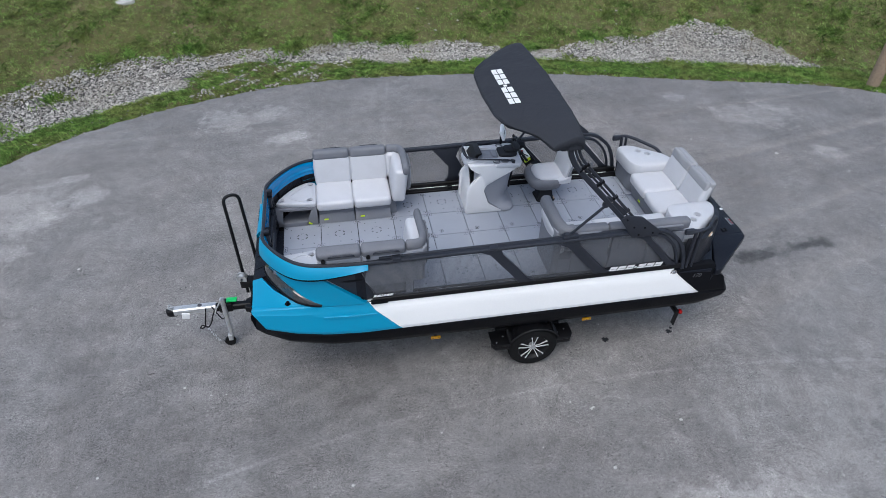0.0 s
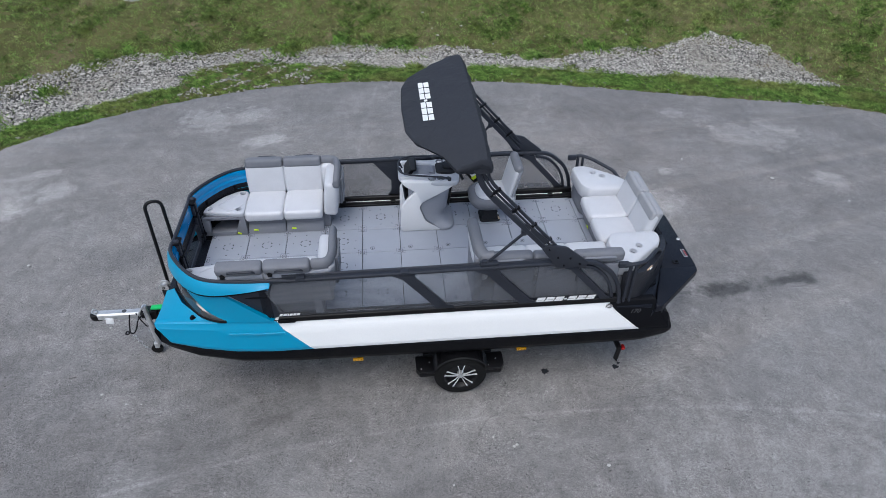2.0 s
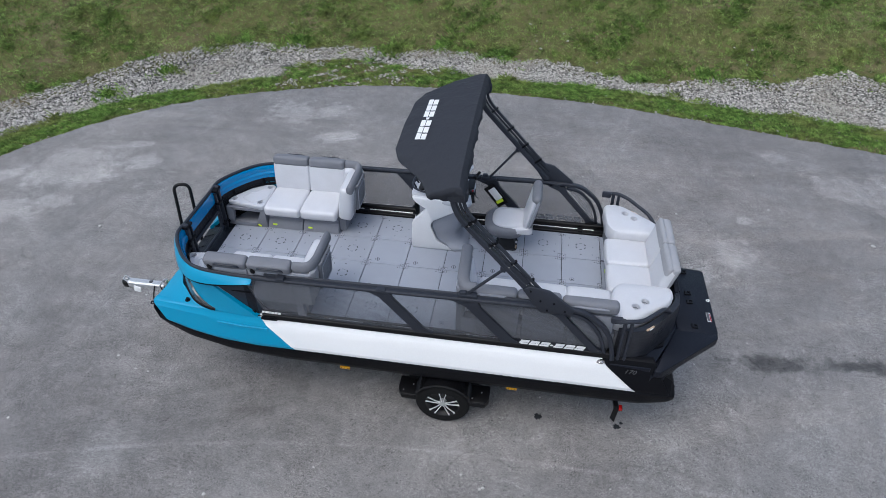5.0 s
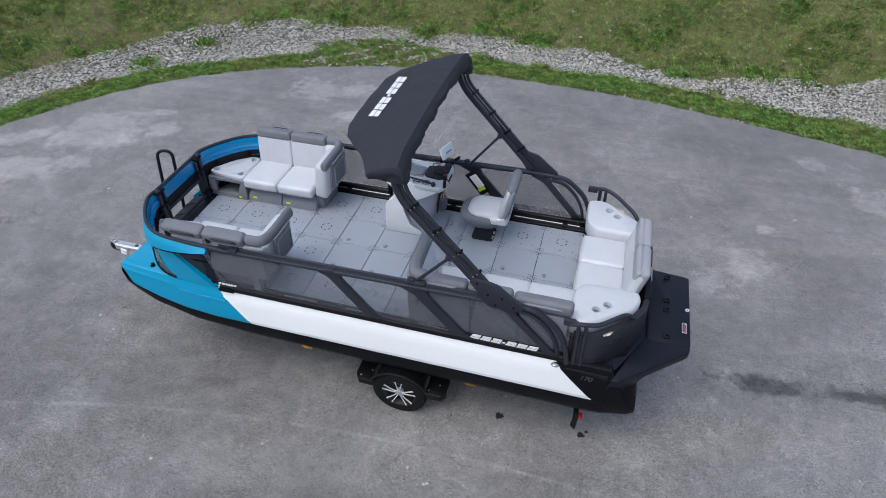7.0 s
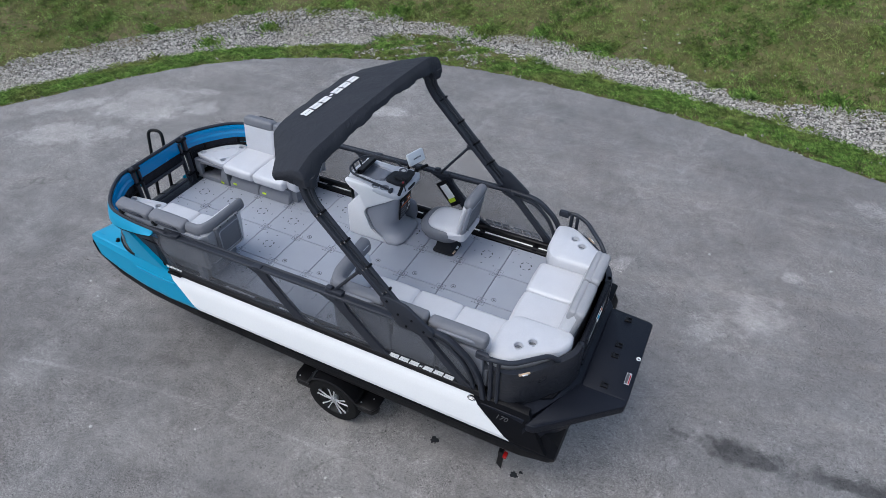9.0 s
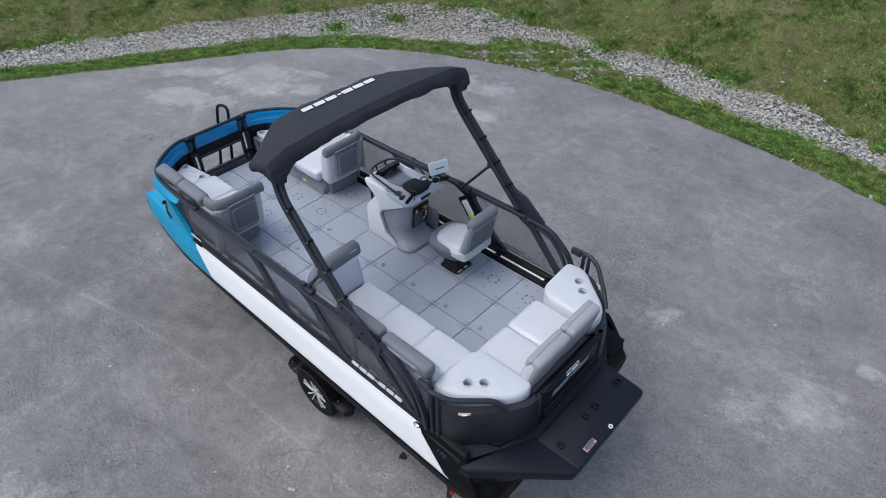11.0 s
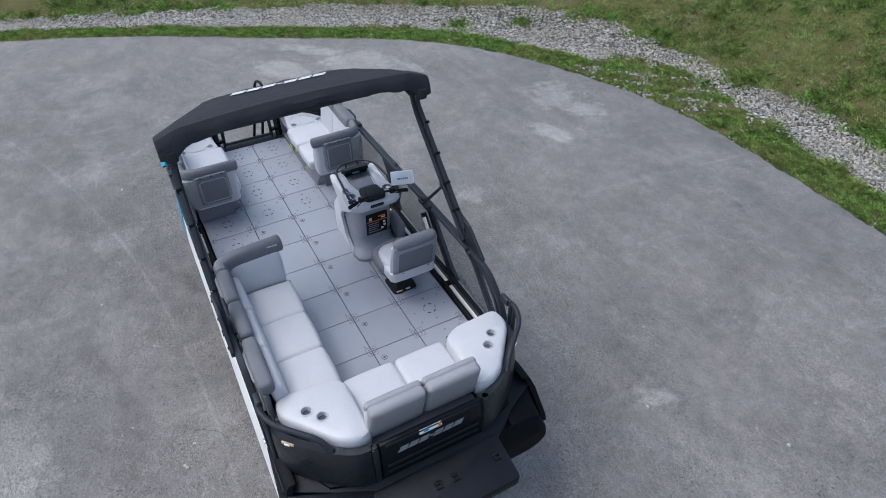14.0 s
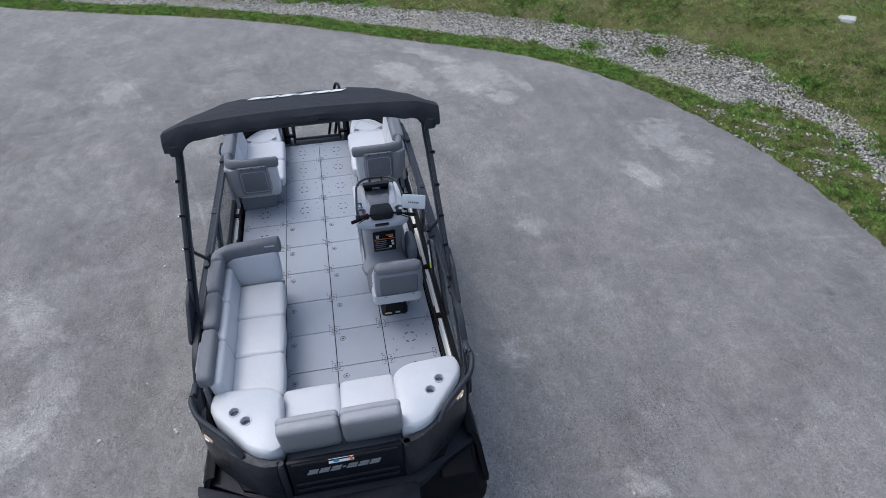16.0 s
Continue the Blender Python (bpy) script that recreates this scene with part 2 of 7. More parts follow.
def asphalt():
    m = bpy.data.materials.new("worn_asphalt")
    m.use_nodes = True
    nt = m.node_tree
    b = nt.nodes["Principled BSDF"]
    link = nt.links.new
    geo = nt.nodes.new("ShaderNodeNewGeometry")
    pos = geo.outputs["Position"]

    def noise_at(scale, detail=5, rough=0.55, dist=0.0):
        n = nt.nodes.new("ShaderNodeTexNoise")
        n.inputs["Scale"].default_value = scale
        n.inputs["Detail"].default_value = detail
        n.inputs["Roughness"].default_value = rough
        n.inputs["Distortion"].default_value = dist
        link(pos, n.inputs["Vector"])
        return n.outputs["Fac"]

    def calc(op, a, c):
        n = nt.nodes.new("ShaderNodeMath")
        n.operation = op
        for i, v in enumerate((a, c)):
            if isinstance(v, (int, float)):
                n.inputs[i].default_value = v
            else:
                link(v, n.inputs[i])
        return n.outputs[0]

    def ranged(v, a, c, lo, hi):
        n = nt.nodes.new("ShaderNodeMapRange")
        n.inputs["From Min"].default_value = a
        n.inputs["From Max"].default_value = c
        n.inputs["To Min"].default_value = lo
        n.inputs["To Max"].default_value = hi
        link(v, n.inputs["Value"])
        return n.outputs["Result"]

    warp = noise_at(1.3, 5)
    warp2 = noise_at(5.0, 4)

    def blob(x, y, rx, ry, turn=0.0, soft=0.6, rag=1.0):
        """A patch of its own place and shape on the ground, with a ragged rim."""
        mp = nt.nodes.new("ShaderNodeMapping")
        mp.vector_type = "TEXTURE"
        mp.inputs["Location"].default_value = (x, y, 0)
        mp.inputs["Rotation"].default_value = (0, 0, radians(turn))
        mp.inputs["Scale"].default_value = (rx, ry, 1)
        link(pos, mp.inputs["Vector"])
        ln = nt.nodes.new("ShaderNodeVectorMath")
        ln.operation = "LENGTH"
        link(mp.outputs[0], ln.inputs[0])
        ragged = calc("ADD", ln.outputs["Value"], ranged(warp, 0.25, 0.75, -0.8 * rag, 0.8 * rag))
        ragged = calc("ADD", ragged, ranged(warp2, 0.25, 0.75, -0.65 * rag, 0.65 * rag))
        return ranged(ragged, 1.0 - soft, 1.0 + soft * 0.4, 1.0, 0.0)

    grain = calc("MULTIPLY", ranged(noise_at(85, 2), 0.3, 0.7, 0.55, 1.45), ranged(noise_at(27, 6, 0.95), 0.34, 0.66, 0.52, 1.48))
    coarse_wear = ranged(noise_at(0.9, 6, 0.7, 0.5), 0.36, 0.64, 0.65, 1.5)
    grain = calc("ADD", 1.0, calc("MULTIPLY", calc("SUBTRACT", grain, 1.0), coarse_wear))
    chip = nt.nodes.new("ShaderNodeTexVoronoi")
    chip.inputs["Scale"].default_value = 26
    link(pos, chip.inputs["Vector"])
    chip_pick = nt.nodes.new("ShaderNodeSeparateColor")
    link(chip.outputs["Color"], chip_pick.inputs[0])
    chips = calc("MULTIPLY", ranged(chip.outputs["Distance"], 0.14, 0.24, 1.0, 0.0), ranged(chip_pick.outputs[0], 0.62, 0.95, 0.0, 1.0))
    grain = calc("ADD", grain, calc("MULTIPLY", chips, 0.6))
    holes = calc("MULTIPLY", ranged(chip.outputs["Distance"], 0.2, 0.34, 1.0, 0.0), ranged(chip_pick.outputs[1], 0.66, 0.85, 0.0, 1.0))
    grain = calc("SUBTRACT", grain, calc("MULTIPLY", holes, 0.45))
    mid = ranged(noise_at(6, 8, 0.75), 0.32, 0.68, 0.84, 1.16)
    cloud = ranged(noise_at(0.55, 6, 0.62, 0.6), 0.32, 0.68, 0.82, 1.18)
    streak_map = nt.nodes.new("ShaderNodeMapping")
    streak_map.inputs["Rotation"].default_value = (0, 0, radians(8))
    streak_map.inputs["Scale"].default_value = (0.35, 2.2, 1)
    link(pos, streak_map.inputs["Vector"])
    sn = nt.nodes.new("ShaderNodeTexNoise")
    sn.inputs["Scale"].default_value = 1.2
    sn.inputs["Detail"].default_value = 6
    link(streak_map.outputs[0], sn.inputs["Vector"])
    streak = ranged(sn.outputs["Fac"], 0.35, 0.65, 0.96, 1.04)
    scuff = calc("MULTIPLY", ranged(noise_at(3.2, 10, 0.78, 0.8), 0.53, 0.67, 0.0, 0.3), ranged(noise_at(0.45, 3), 0.42, 0.6, 0.2, 1.0))
    streak = calc("MULTIPLY", streak, calc("ADD", 1.0, scuff))
    mottle = ranged(noise_at(2.6, 8, 0.72, 0.4), 0.33, 0.67, 0.88, 1.12)
    pits = ranged(noise_at(42, 2), 0.27, 0.38, 0.4, 1.0)
    fleck = nt.nodes.new("ShaderNodeTexVoronoi")
    fleck.inputs["Scale"].default_value = 3.4
    link(pos, fleck.inputs["Vector"])
    fleck_pick = nt.nodes.new("ShaderNodeSeparateColor")
    link(fleck.outputs["Color"], fleck_pick.inputs[0])
    flecks = calc("MULTIPLY", ranged(fleck.outputs["Distance"], 0.03, 0.06, 1.0, 0.0), ranged(fleck_pick.outputs[1], 0.45, 0.8, 0.0, 1.3))
    pits = calc("ADD", pits, flecks)
    streak = calc("MULTIPLY", calc("MULTIPLY", streak, mottle), pits)
    value = calc("MULTIPLY", calc("MULTIPLY", grain, mid), calc("MULTIPLY", cloud, streak))
    # pale scuffs and dried puddles
    pale = None
    for args in STAINS_PALE:
        k = blob(*args)
        pale = k if pale is None else calc("MAXIMUM", pale, k)
    value = calc("MULTIPLY", value, calc("ADD", 1.0, calc("MULTIPLY", pale, 0.46)))
    dark = None
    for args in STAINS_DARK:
        k = blob(*args)
        dark = k if dark is None else calc("MAXIMUM", dark, k)
    value = calc("MULTIPLY", value, calc("SUBTRACT", 1.0, calc("MULTIPLY", calc("MULTIPLY", dark, ranged(noise_at(3.0, 6, 0.7), 0.3, 0.6, 0.35, 1.0)), 0.7)))
    # broad area where the asphalt's tone is a little darker
    broad = blob(-5.6, -2.6, 3.6, 2.6, 20, 0.9)
    value = calc("MULTIPLY", value, calc("SUBTRACT", 1.0, calc("MULTIPLY", broad, 0.16)))
    # paler area: sheen on the asphalt, painted into its colour
    wide = blob(3.3, -3.5, 2.2, 1.7, 0, 0.9)
    value = calc("MULTIPLY", value, calc("ADD", 1.0, calc("MULTIPLY", wide, 0.3)))
    # an arc scraped by a turning wheel, and paving seams
    arc = nt.nodes.new("ShaderNodeVectorMath")
    arc.operation = "DISTANCE"
    link(pos, arc.inputs[0])
    arc.inputs[1].default_value = (1.2, -23.6, 0)
    ring = calc("ABSOLUTE", calc("SUBTRACT", arc.outputs["Value"], 22.0), 0)
    line = calc("MULTIPLY", ranged(calc("ADD", ring, ranged(warp2, 0.3, 0.7, -0.012, 0.012)), 0.008, 0.035, 1.0, 0.0), ranged(noise_at(2.2), 0.34, 0.54, 0.15, 1.0))
    value = calc("MULTIPLY", value, calc("ADD", 1.0, calc("MULTIPLY", line, 0.22)))
    sep = nt.nodes.new("ShaderNodeSeparateXYZ")
    link(pos, sep.inputs[0])
    for seam_x, slant in ((-5.9, 0.1), (-2.0, 0.13), (2.0, 0.13)):
        off = calc("ABSOLUTE", calc("SUBTRACT", calc("SUBTRACT", sep.outputs["X"], calc("MULTIPLY", sep.outputs["Y"], slant)), seam_x), 0)
        seam = calc("MULTIPLY", ranged(off, 0.01, 0.06, 1.0, 0.0), ranged(noise_at(1.7), 0.42, 0.62, 0.0, 1.0))
        seam = calc("MULTIPLY", seam, ranged(sep.outputs["Y"], 4.0, 6.0, 0.0, 1.0))
        value = calc("MULTIPLY", value, calc("ADD", 1.0, calc("MULTIPLY", seam, 0.22)))
    # thin cracks
    vor = nt.nodes.new("ShaderNodeTexVoronoi")
    vor.feature = "DISTANCE_TO_EDGE"
    vor.inputs["Scale"].default_value = 0.22
    wob = nt.nodes.new("ShaderNodeVectorMath")
    wob.operation = "ADD"
    nz = nt.nodes.new("ShaderNodeTexNoise")
    nz.inputs["Scale"].default_value = 1.4
    nz.inputs["Detail"].default_value = 6
    link(pos, nz.inputs["Vector"])
    link(pos, wob.inputs[0])
    link(nz.outputs["Color"], wob.inputs[1])
    link(wob.outputs[0], vor.inputs["Vector"])
    crack = calc("MULTIPLY", ranged(vor.outputs["Distance"], 0.0015, 0.005, 1.0, 0.0), ranged(noise_at(0.3), 0.56, 0.64, 0.0, 1.0))
    value = calc("MULTIPLY", value, calc("SUBTRACT", 1.0, calc("MULTIPLY", crack, 0.28)))
    warm = nt.nodes.new("ShaderNodeMix")
    warm.data_type = "RGBA"
    brown = blob(3.8, 4.6, 4.6, 2.8, -10, 0.9)
    link(calc("MAXIMUM", ranged(noise_at(0.8, 5), 0.4, 0.65, 0, 0.5), brown), warm.inputs["Factor"])
    warm.inputs["A"].default_value = (0.2045, 0.196, 0.191, 1)
    warm.inputs["B"].default_value = (0.2115, 0.196, 0.187, 1)
    mul = nt.nodes.new("ShaderNodeVectorMath")
    mul.operation = "SCALE"
    link(warm.outputs["Result"], mul.inputs[0])
    link(value, mul.inputs["Scale"])
    link(mul.outputs["Vector"], b.inputs["Base Color"])
    b.inputs["Specular IOR Level"].default_value = 0.25
    link(ranged(dark, 0, 1, 0.8, 0.5), b.inputs["Roughness"])
    bump = nt.nodes.new("ShaderNodeBump")
    bump.inputs["Strength"].default_value = 0.35
    bump.inputs["Distance"].default_value = 0.006
    link(grain, bump.inputs["Height"])
    link(bump.outputs["Normal"], b.inputs["Normal"])
    return m


STAINS_PALE = [(-8.25, 3.65, 0.85, 0.8, 30, 0.25, 0.5), (-9.65, 2.95, 1.05, 0.27, 45, 0.3, 0.5), (-8.95, 1.95, 0.95, 0.4, 27, 0.3, 0.6), (-7.95, 2.5, 0.5, 0.33, 20, 0.4, 0.7), (-7.4, 4.73, 0.3, 0.15, 10, 0.25), (-6.9, 4.06, 0.38, 0.3, 0, 0.5), (-4.75, 6.7, 0.5, 0.62, 0, 0.4),
               (-3.8, 6.88, 0.42, 0.34, 0, 0.4), (-3.38, 5.7, 0.4, 0.22, 20, 0.4), (-2.3, 3.2, 0.26, 0.22, 0, 0.5), (-3.95, -2.45, 0.3, 0.4, 0, 0.8), (-0.3, -3.7, 0.9, 0.35, 0, 0.6), (0.4, -4.4, 0.5, 0.6, 0, 0.6), (-1.6, -4.3, 0.8, 0.4, 20, 0.7),
               (4.45, 2.95, 0.3, 0.48, 0, 0.5), (4.8, 3.9, 0.16, 0.12, 0, 0.4), (3.75, 2.25, 0.28, 0.3, 0, 0.6), (2.45, 3.15, 0.26, 0.25, 0, 0.5), (7.4, 5.15, 0.85, 0.6, -20, 0.35), (7.1, 5.5, 0.4, 0.35, 0, 0.4),
               (7.95, 3.4, 0.35, 0.22, 0, 0.5), (5.94, 6.31, 0.3, 0.2, 0, 0.5), (0.27, 2.18, 0.22, 0.2, 0, 0.5), (-9.2, -4.6, 0.7, 0.5, 0, 0.6), (1.9, -3.6, 0.8, 0.3, 0, 0.9), (-6.2, -2.6, 0.5, 0.7, 0, 0.8)]
STAINS_DARK = [(4.4, 0.46, 0.75, 0.17, 2, 0.5), (5.3, 0.57, 0.8, 0.13, 3, 0.5), (3.85, 0.43, 0.2, 0.07, 0, 0.5), (0.15, 6.95, 0.16, 0.1, 0, 0.5)]
M_ASPHALT = asphalt()


def soil():
    m = material("grass_ground", (0.095, 0.092, 0.036), 0.95, vary=0.6, grain=26, coarse=0.9, bump=0.9, spec=0.1)
    nt = m.node_tree
    geo = nt.nodes.new("ShaderNodeNewGeometry")
    n = nt.nodes.new("ShaderNodeTexNoise")
    n.inputs["Scale"].default_value = 0.7
    n.inputs["Detail"].default_value = 7
    n.inputs["Roughness"].default_value = 0.65
    nt.links.new(geo.outputs["Position"], n.inputs["Vector"])
    r = nt.nodes.new("ShaderNodeMapRange")
    r.inputs["From Min"].default_value = 0.5
    r.inputs["From Max"].default_value = 0.7
    nt.links.new(n.outputs["Fac"], r.inputs["Value"])
    mix = nt.nodes.new("ShaderNodeMix")
    mix.data_type = "RGBA"
    b = nt.nodes["Principled BSDF"]
    old = b.inputs["Base Color"].links[0].from_socket
    nt.links.new(r.outputs["Result"], mix.inputs["Factor"])
    nt.links.new(old, mix.inputs["A"])
    mix.inputs["B"].default_value = (0.15, 0.12, 0.072, 1)
    nt.links.new(mix.outputs["Result"], b.inputs["Base Color"])
    return m


M_SOIL = soil()
M_GRASS = island_material("meadow_grass", (0.06, 0.09, 0.024), (0.315, 0.46, 0.13), 0.8, 0.8, (0.36, 0.34, 0.16), 0.4)
M_VERGE = island_material("verge_grass", (0.046, 0.105, 0.018), (0.27, 0.42, 0.097), 0.75, 0.8, (0.26, 0.24, 0.09), 0.35)
M_TUFT = island_material("meadow_tuft_grass", (0.05, 0.1, 0.018), (0.2, 0.3, 0.07), 0.75, 0.6, (0.27, 0.255, 0.095), 0.35)
M_GRAVEL = island_material("limestone_gravel", (0.07, 0.066, 0.06), (0.6, 0.57, 0.52), 0.85, 0.7, (0.31, 0.285, 0.24))
M_GRAVELBED = material("gravel_dust", (0.055, 0.052, 0.047), 0.95, vary=0.85, grain=24, coarse=2, bump=1.0)


# ---- building helpers ----
def thing(name, label, category, base=(0, 0, 0), group="", kind=""):
    ob = new(name)
    ob.location = base
    ob.empty_display_size = 0.2
    return tagged(ob, label, category, group, kind)


def base_of(ob):
    v = Vector((0, 0, 0))
    while ob is not None:
        v = v + ob.location
        ob = ob.parent
    return v


def part(name, bm, mat, parent=None, label="", sharp=38):
    """Link a bmesh in world metres as one mesh object, under a thing or a part."""
    bmesh.ops.recalc_face_normals(bm, faces=bm.faces[:])
    if parent is not None:
        bmesh.ops.translate(bm, verts=bm.verts[:], vec=-base_of(parent))
    me = bpy.data.meshes.new(name)
    bm.to_mesh(me)
    bm.free()
    me.materials.append(mat)
    me.polygons.foreach_set("use_smooth", [True] * len(me.polygons))
    me.set_sharp_from_angle(angle=radians(sharp))
    ob = new(name, me)
    ob.parent = parent
    if label:
        ob["label"] = label
    return ob


def bulk(name, verts, faces, mat):
    me = bpy.data.meshes.new(name)
    me.vertices.add(len(verts))
    me.vertices.foreach_set("co", np.asarray(verts, np.float32).ravel())
    faces = np.asarray(faces, np.int32)
    n = faces.shape[1]
    me.loops.add(faces.size)
    me.loops.foreach_set("vertex_index", faces.ravel())
    me.polygons.add(len(faces))
    me.polygons.foreach_set("loop_start", np.arange(0, faces.size, n, dtype=np.int32))
    me.polygons.foreach_set("loop_total", np.full(len(faces), n, np.int32))
    me.update(calc_edges=True)
    me.materials.append(mat)
    return new(name, me)


def loft(bm, loops, cap=True, closed=True):
    rings = [[bm.verts.new(p) for p in lp] for lp in loops]
    n = len(rings[0])
    for a, b in zip(rings, rings[1:]):
        for i in range(n if closed else n - 1):
            j = (i + 1) % n
            bm.faces.new((a[i], a[j], b[j], b[i]))
    if cap:
        bm.faces.new(rings[0][::-1])
        bm.faces.new(rings[-1])


def shell(bm, grid, inward):
    """A sheet with thickness: grid of points, and the vector to its inner side."""
    w = Vector(inward)
    loops = []
    for row in grid:
        pts = [Vector(p) for p in row]
        loops.append(pts + [p + w for p in reversed(pts)])
    loft(bm, loops)


def box(bm, c, s, bev=0.008, m=None, seg=2):
    got = bmesh.ops.create_cube(bm, size=1.0)
    vs = got["verts"]
    bmesh.ops.scale(bm, verts=vs, vec=s)
    if bev:
        es = list({e for v in vs for e in v.link_edges})
        out = bmesh.ops.bevel(bm, geom=es, offset=min(bev, min(s) * 0.45), segments=seg, affect="EDGES", profile=0.5)
        vs = list({v for f in out["faces"] for v in f.verts} | {v for v in vs if v.is_valid})
    t = Matrix.Translation(c)
    if m is not None:
        t = t @ m
    bmesh.ops.transform(bm, matrix=t, verts=vs)


def rounded(pts, r, n=4):
    """A 2D outline with its corners rounded off."""
    out = []
    k = len(pts)
    for i in range(k):
        p, a, b = Vector(pts[i]), Vector(pts[i - 1]), Vector(pts[(i + 1) % k])
        rr = min(r, (a - p).length * 0.45, (b - p).length * 0.45)
        a, b = p + (a - p).normalized() * rr, p + (b - p).normalized() * rr
        for j in range(n + 1):
            u = j / n
            out.append(a * (1 - u) ** 2 + p * 2 * u * (1 - u) + b * u * u)
    return out


def prism(bm, pts, lo, hi, axis="z", bev=0.0, round_r=0.0):
    """An outline drawn out from lo to hi along an axis; 2D points are the other two axes in order."""
    if round_r:
        pts = rounded(pts, round_r)

    def at(p, h):
        return {"z": (p[0], p[1], h), "y": (p[0], h, p[1]), "x": (h, p[0], p[1])}[axis]
    c = sum((Vector(p) for p in pts), Vector((0, 0))) / len(pts)

    def ring(h, inset):
        o = []
        for p in pts:
            d = Vector(p) - c
            k = max(0.0, 1 - inset / max(d.length, 1e-6))
            o.append(at(c + d * k, h))
        return o
    if bev:
        sgn = 1 if hi > lo else -1
        loops = [ring(lo, bev), ring(lo + sgn * bev * 0.35, bev * 0.3), ring(lo + sgn * bev, 0), ring(hi - sgn * bev, 0), ring(hi - sgn * bev * 0.35, bev * 0.3), ring(hi, bev)]
    else:
        loops = [ring(lo, 0), ring(hi, 0)]
    loft(bm, loops)


def smooth_path(pts, r, n=5):
    pts = [Vector(p) for p in pts]
    out = [pts[0]]
    for a, p, b in zip(pts, pts[1:], pts[2:]):
        rr = min(r, (a - p).length * 0.48, (b - p).length * 0.48)
        u0, u1 = p + (a - p).normalized() * rr, p + (b - p).normalized() * rr
        for j in range(n + 1):
            u = j / n
            out.append(u0 * (1 - u) ** 2 + p * 2 * u * (1 - u) + u1 * u * u)
    out.append(pts[-1])
    return out


def tube(bm, pts, r, n=8, bend=0.0, flat=None, up=(0, 0, 1)):
    """A bar along a path: round of radius r, or a flat section (half width, half height) kept to an up direction."""
    pts = smooth_path(pts, bend) if bend else [Vector(p) for p in pts]
    loops = []
    ref = Vector(up)
    side = None
    for i, p in enumerate(pts):
        d = (pts[min(i + 1, len(pts) - 1)] - pts[max(i - 1, 0)]).normalized()
        if flat or side is None:
            side = d.cross(ref)
            if side.length < 1e-3:
                side = d.cross(Vector((1, 0, 0.3)))
        else:
            side = side - d * side.dot(d)
        side = side.normalized()
        top = side.cross(d).normalized()
        if flat:
            w, h = flat
            e = min(w, h) * 0.35
            sec = [(w, h - e), (w - e, h), (-w + e, h), (-w, h - e), (-w, -h + e), (-w + e, -h), (w - e, -h), (w, -h + e)]
            loops.append([p + side * a + top * b for a, b in sec])
        else:
            loops.append([p + (side * math.cos(2 * math.pi * k / n) + top * math.sin(2 * math.pi * k / n)) * r for k in range(n)])
    loft(bm, loops)


def disc(bm, c, r, h, axis="z", n=20, r2=None):
    """A round plug; r2: its other radius."""
    r2 = r if r2 is None else r2
    c = Vector(c)
    ax = {"x": (1, 2, 0), "y": (2, 0, 1), "z": (0, 1, 2)}[axis]
    loops = []
    for rr, hh in ((r, 0.0), (r2, h)):
        lp = []
        for k in range(n):
            v = Vector((0, 0, 0))
            v[ax[0]] = math.cos(2 * math.pi * k / n) * rr
            v[ax[1]] = math.sin(2 * math.pi * k / n) * rr
            v[ax[2]] = hh
            lp.append(c + v)
        loops.append(lp)
    loft(bm, loops)


def ringed(bm, c, profile, axis="z", n=24):
    """A turned body: profile of (radius, height), closed on itself."""
    c = Vector(c)
    ax = {"x": (1, 2, 0), "y": (2, 0, 1), "z": (0, 1, 2)}[axis]
    rings = []
    for k in range(n):
        a = 2 * math.pi * k / n
        lp = []
        for r, h in profile:
            v = Vector((0, 0, 0))
            v[ax[0]], v[ax[1]], v[ax[2]] = math.cos(a) * r, math.sin(a) * r, h
            lp.append(bm.verts.new(c + v))
        rings.append(lp)
    m = len(profile)
    for k in range(n):
        a, b = rings[k], rings[(k + 1) % n]
        for i in range(m):
            j = (i + 1) % m
            bm.faces.new((a[i], a[j], b[j], b[i]))


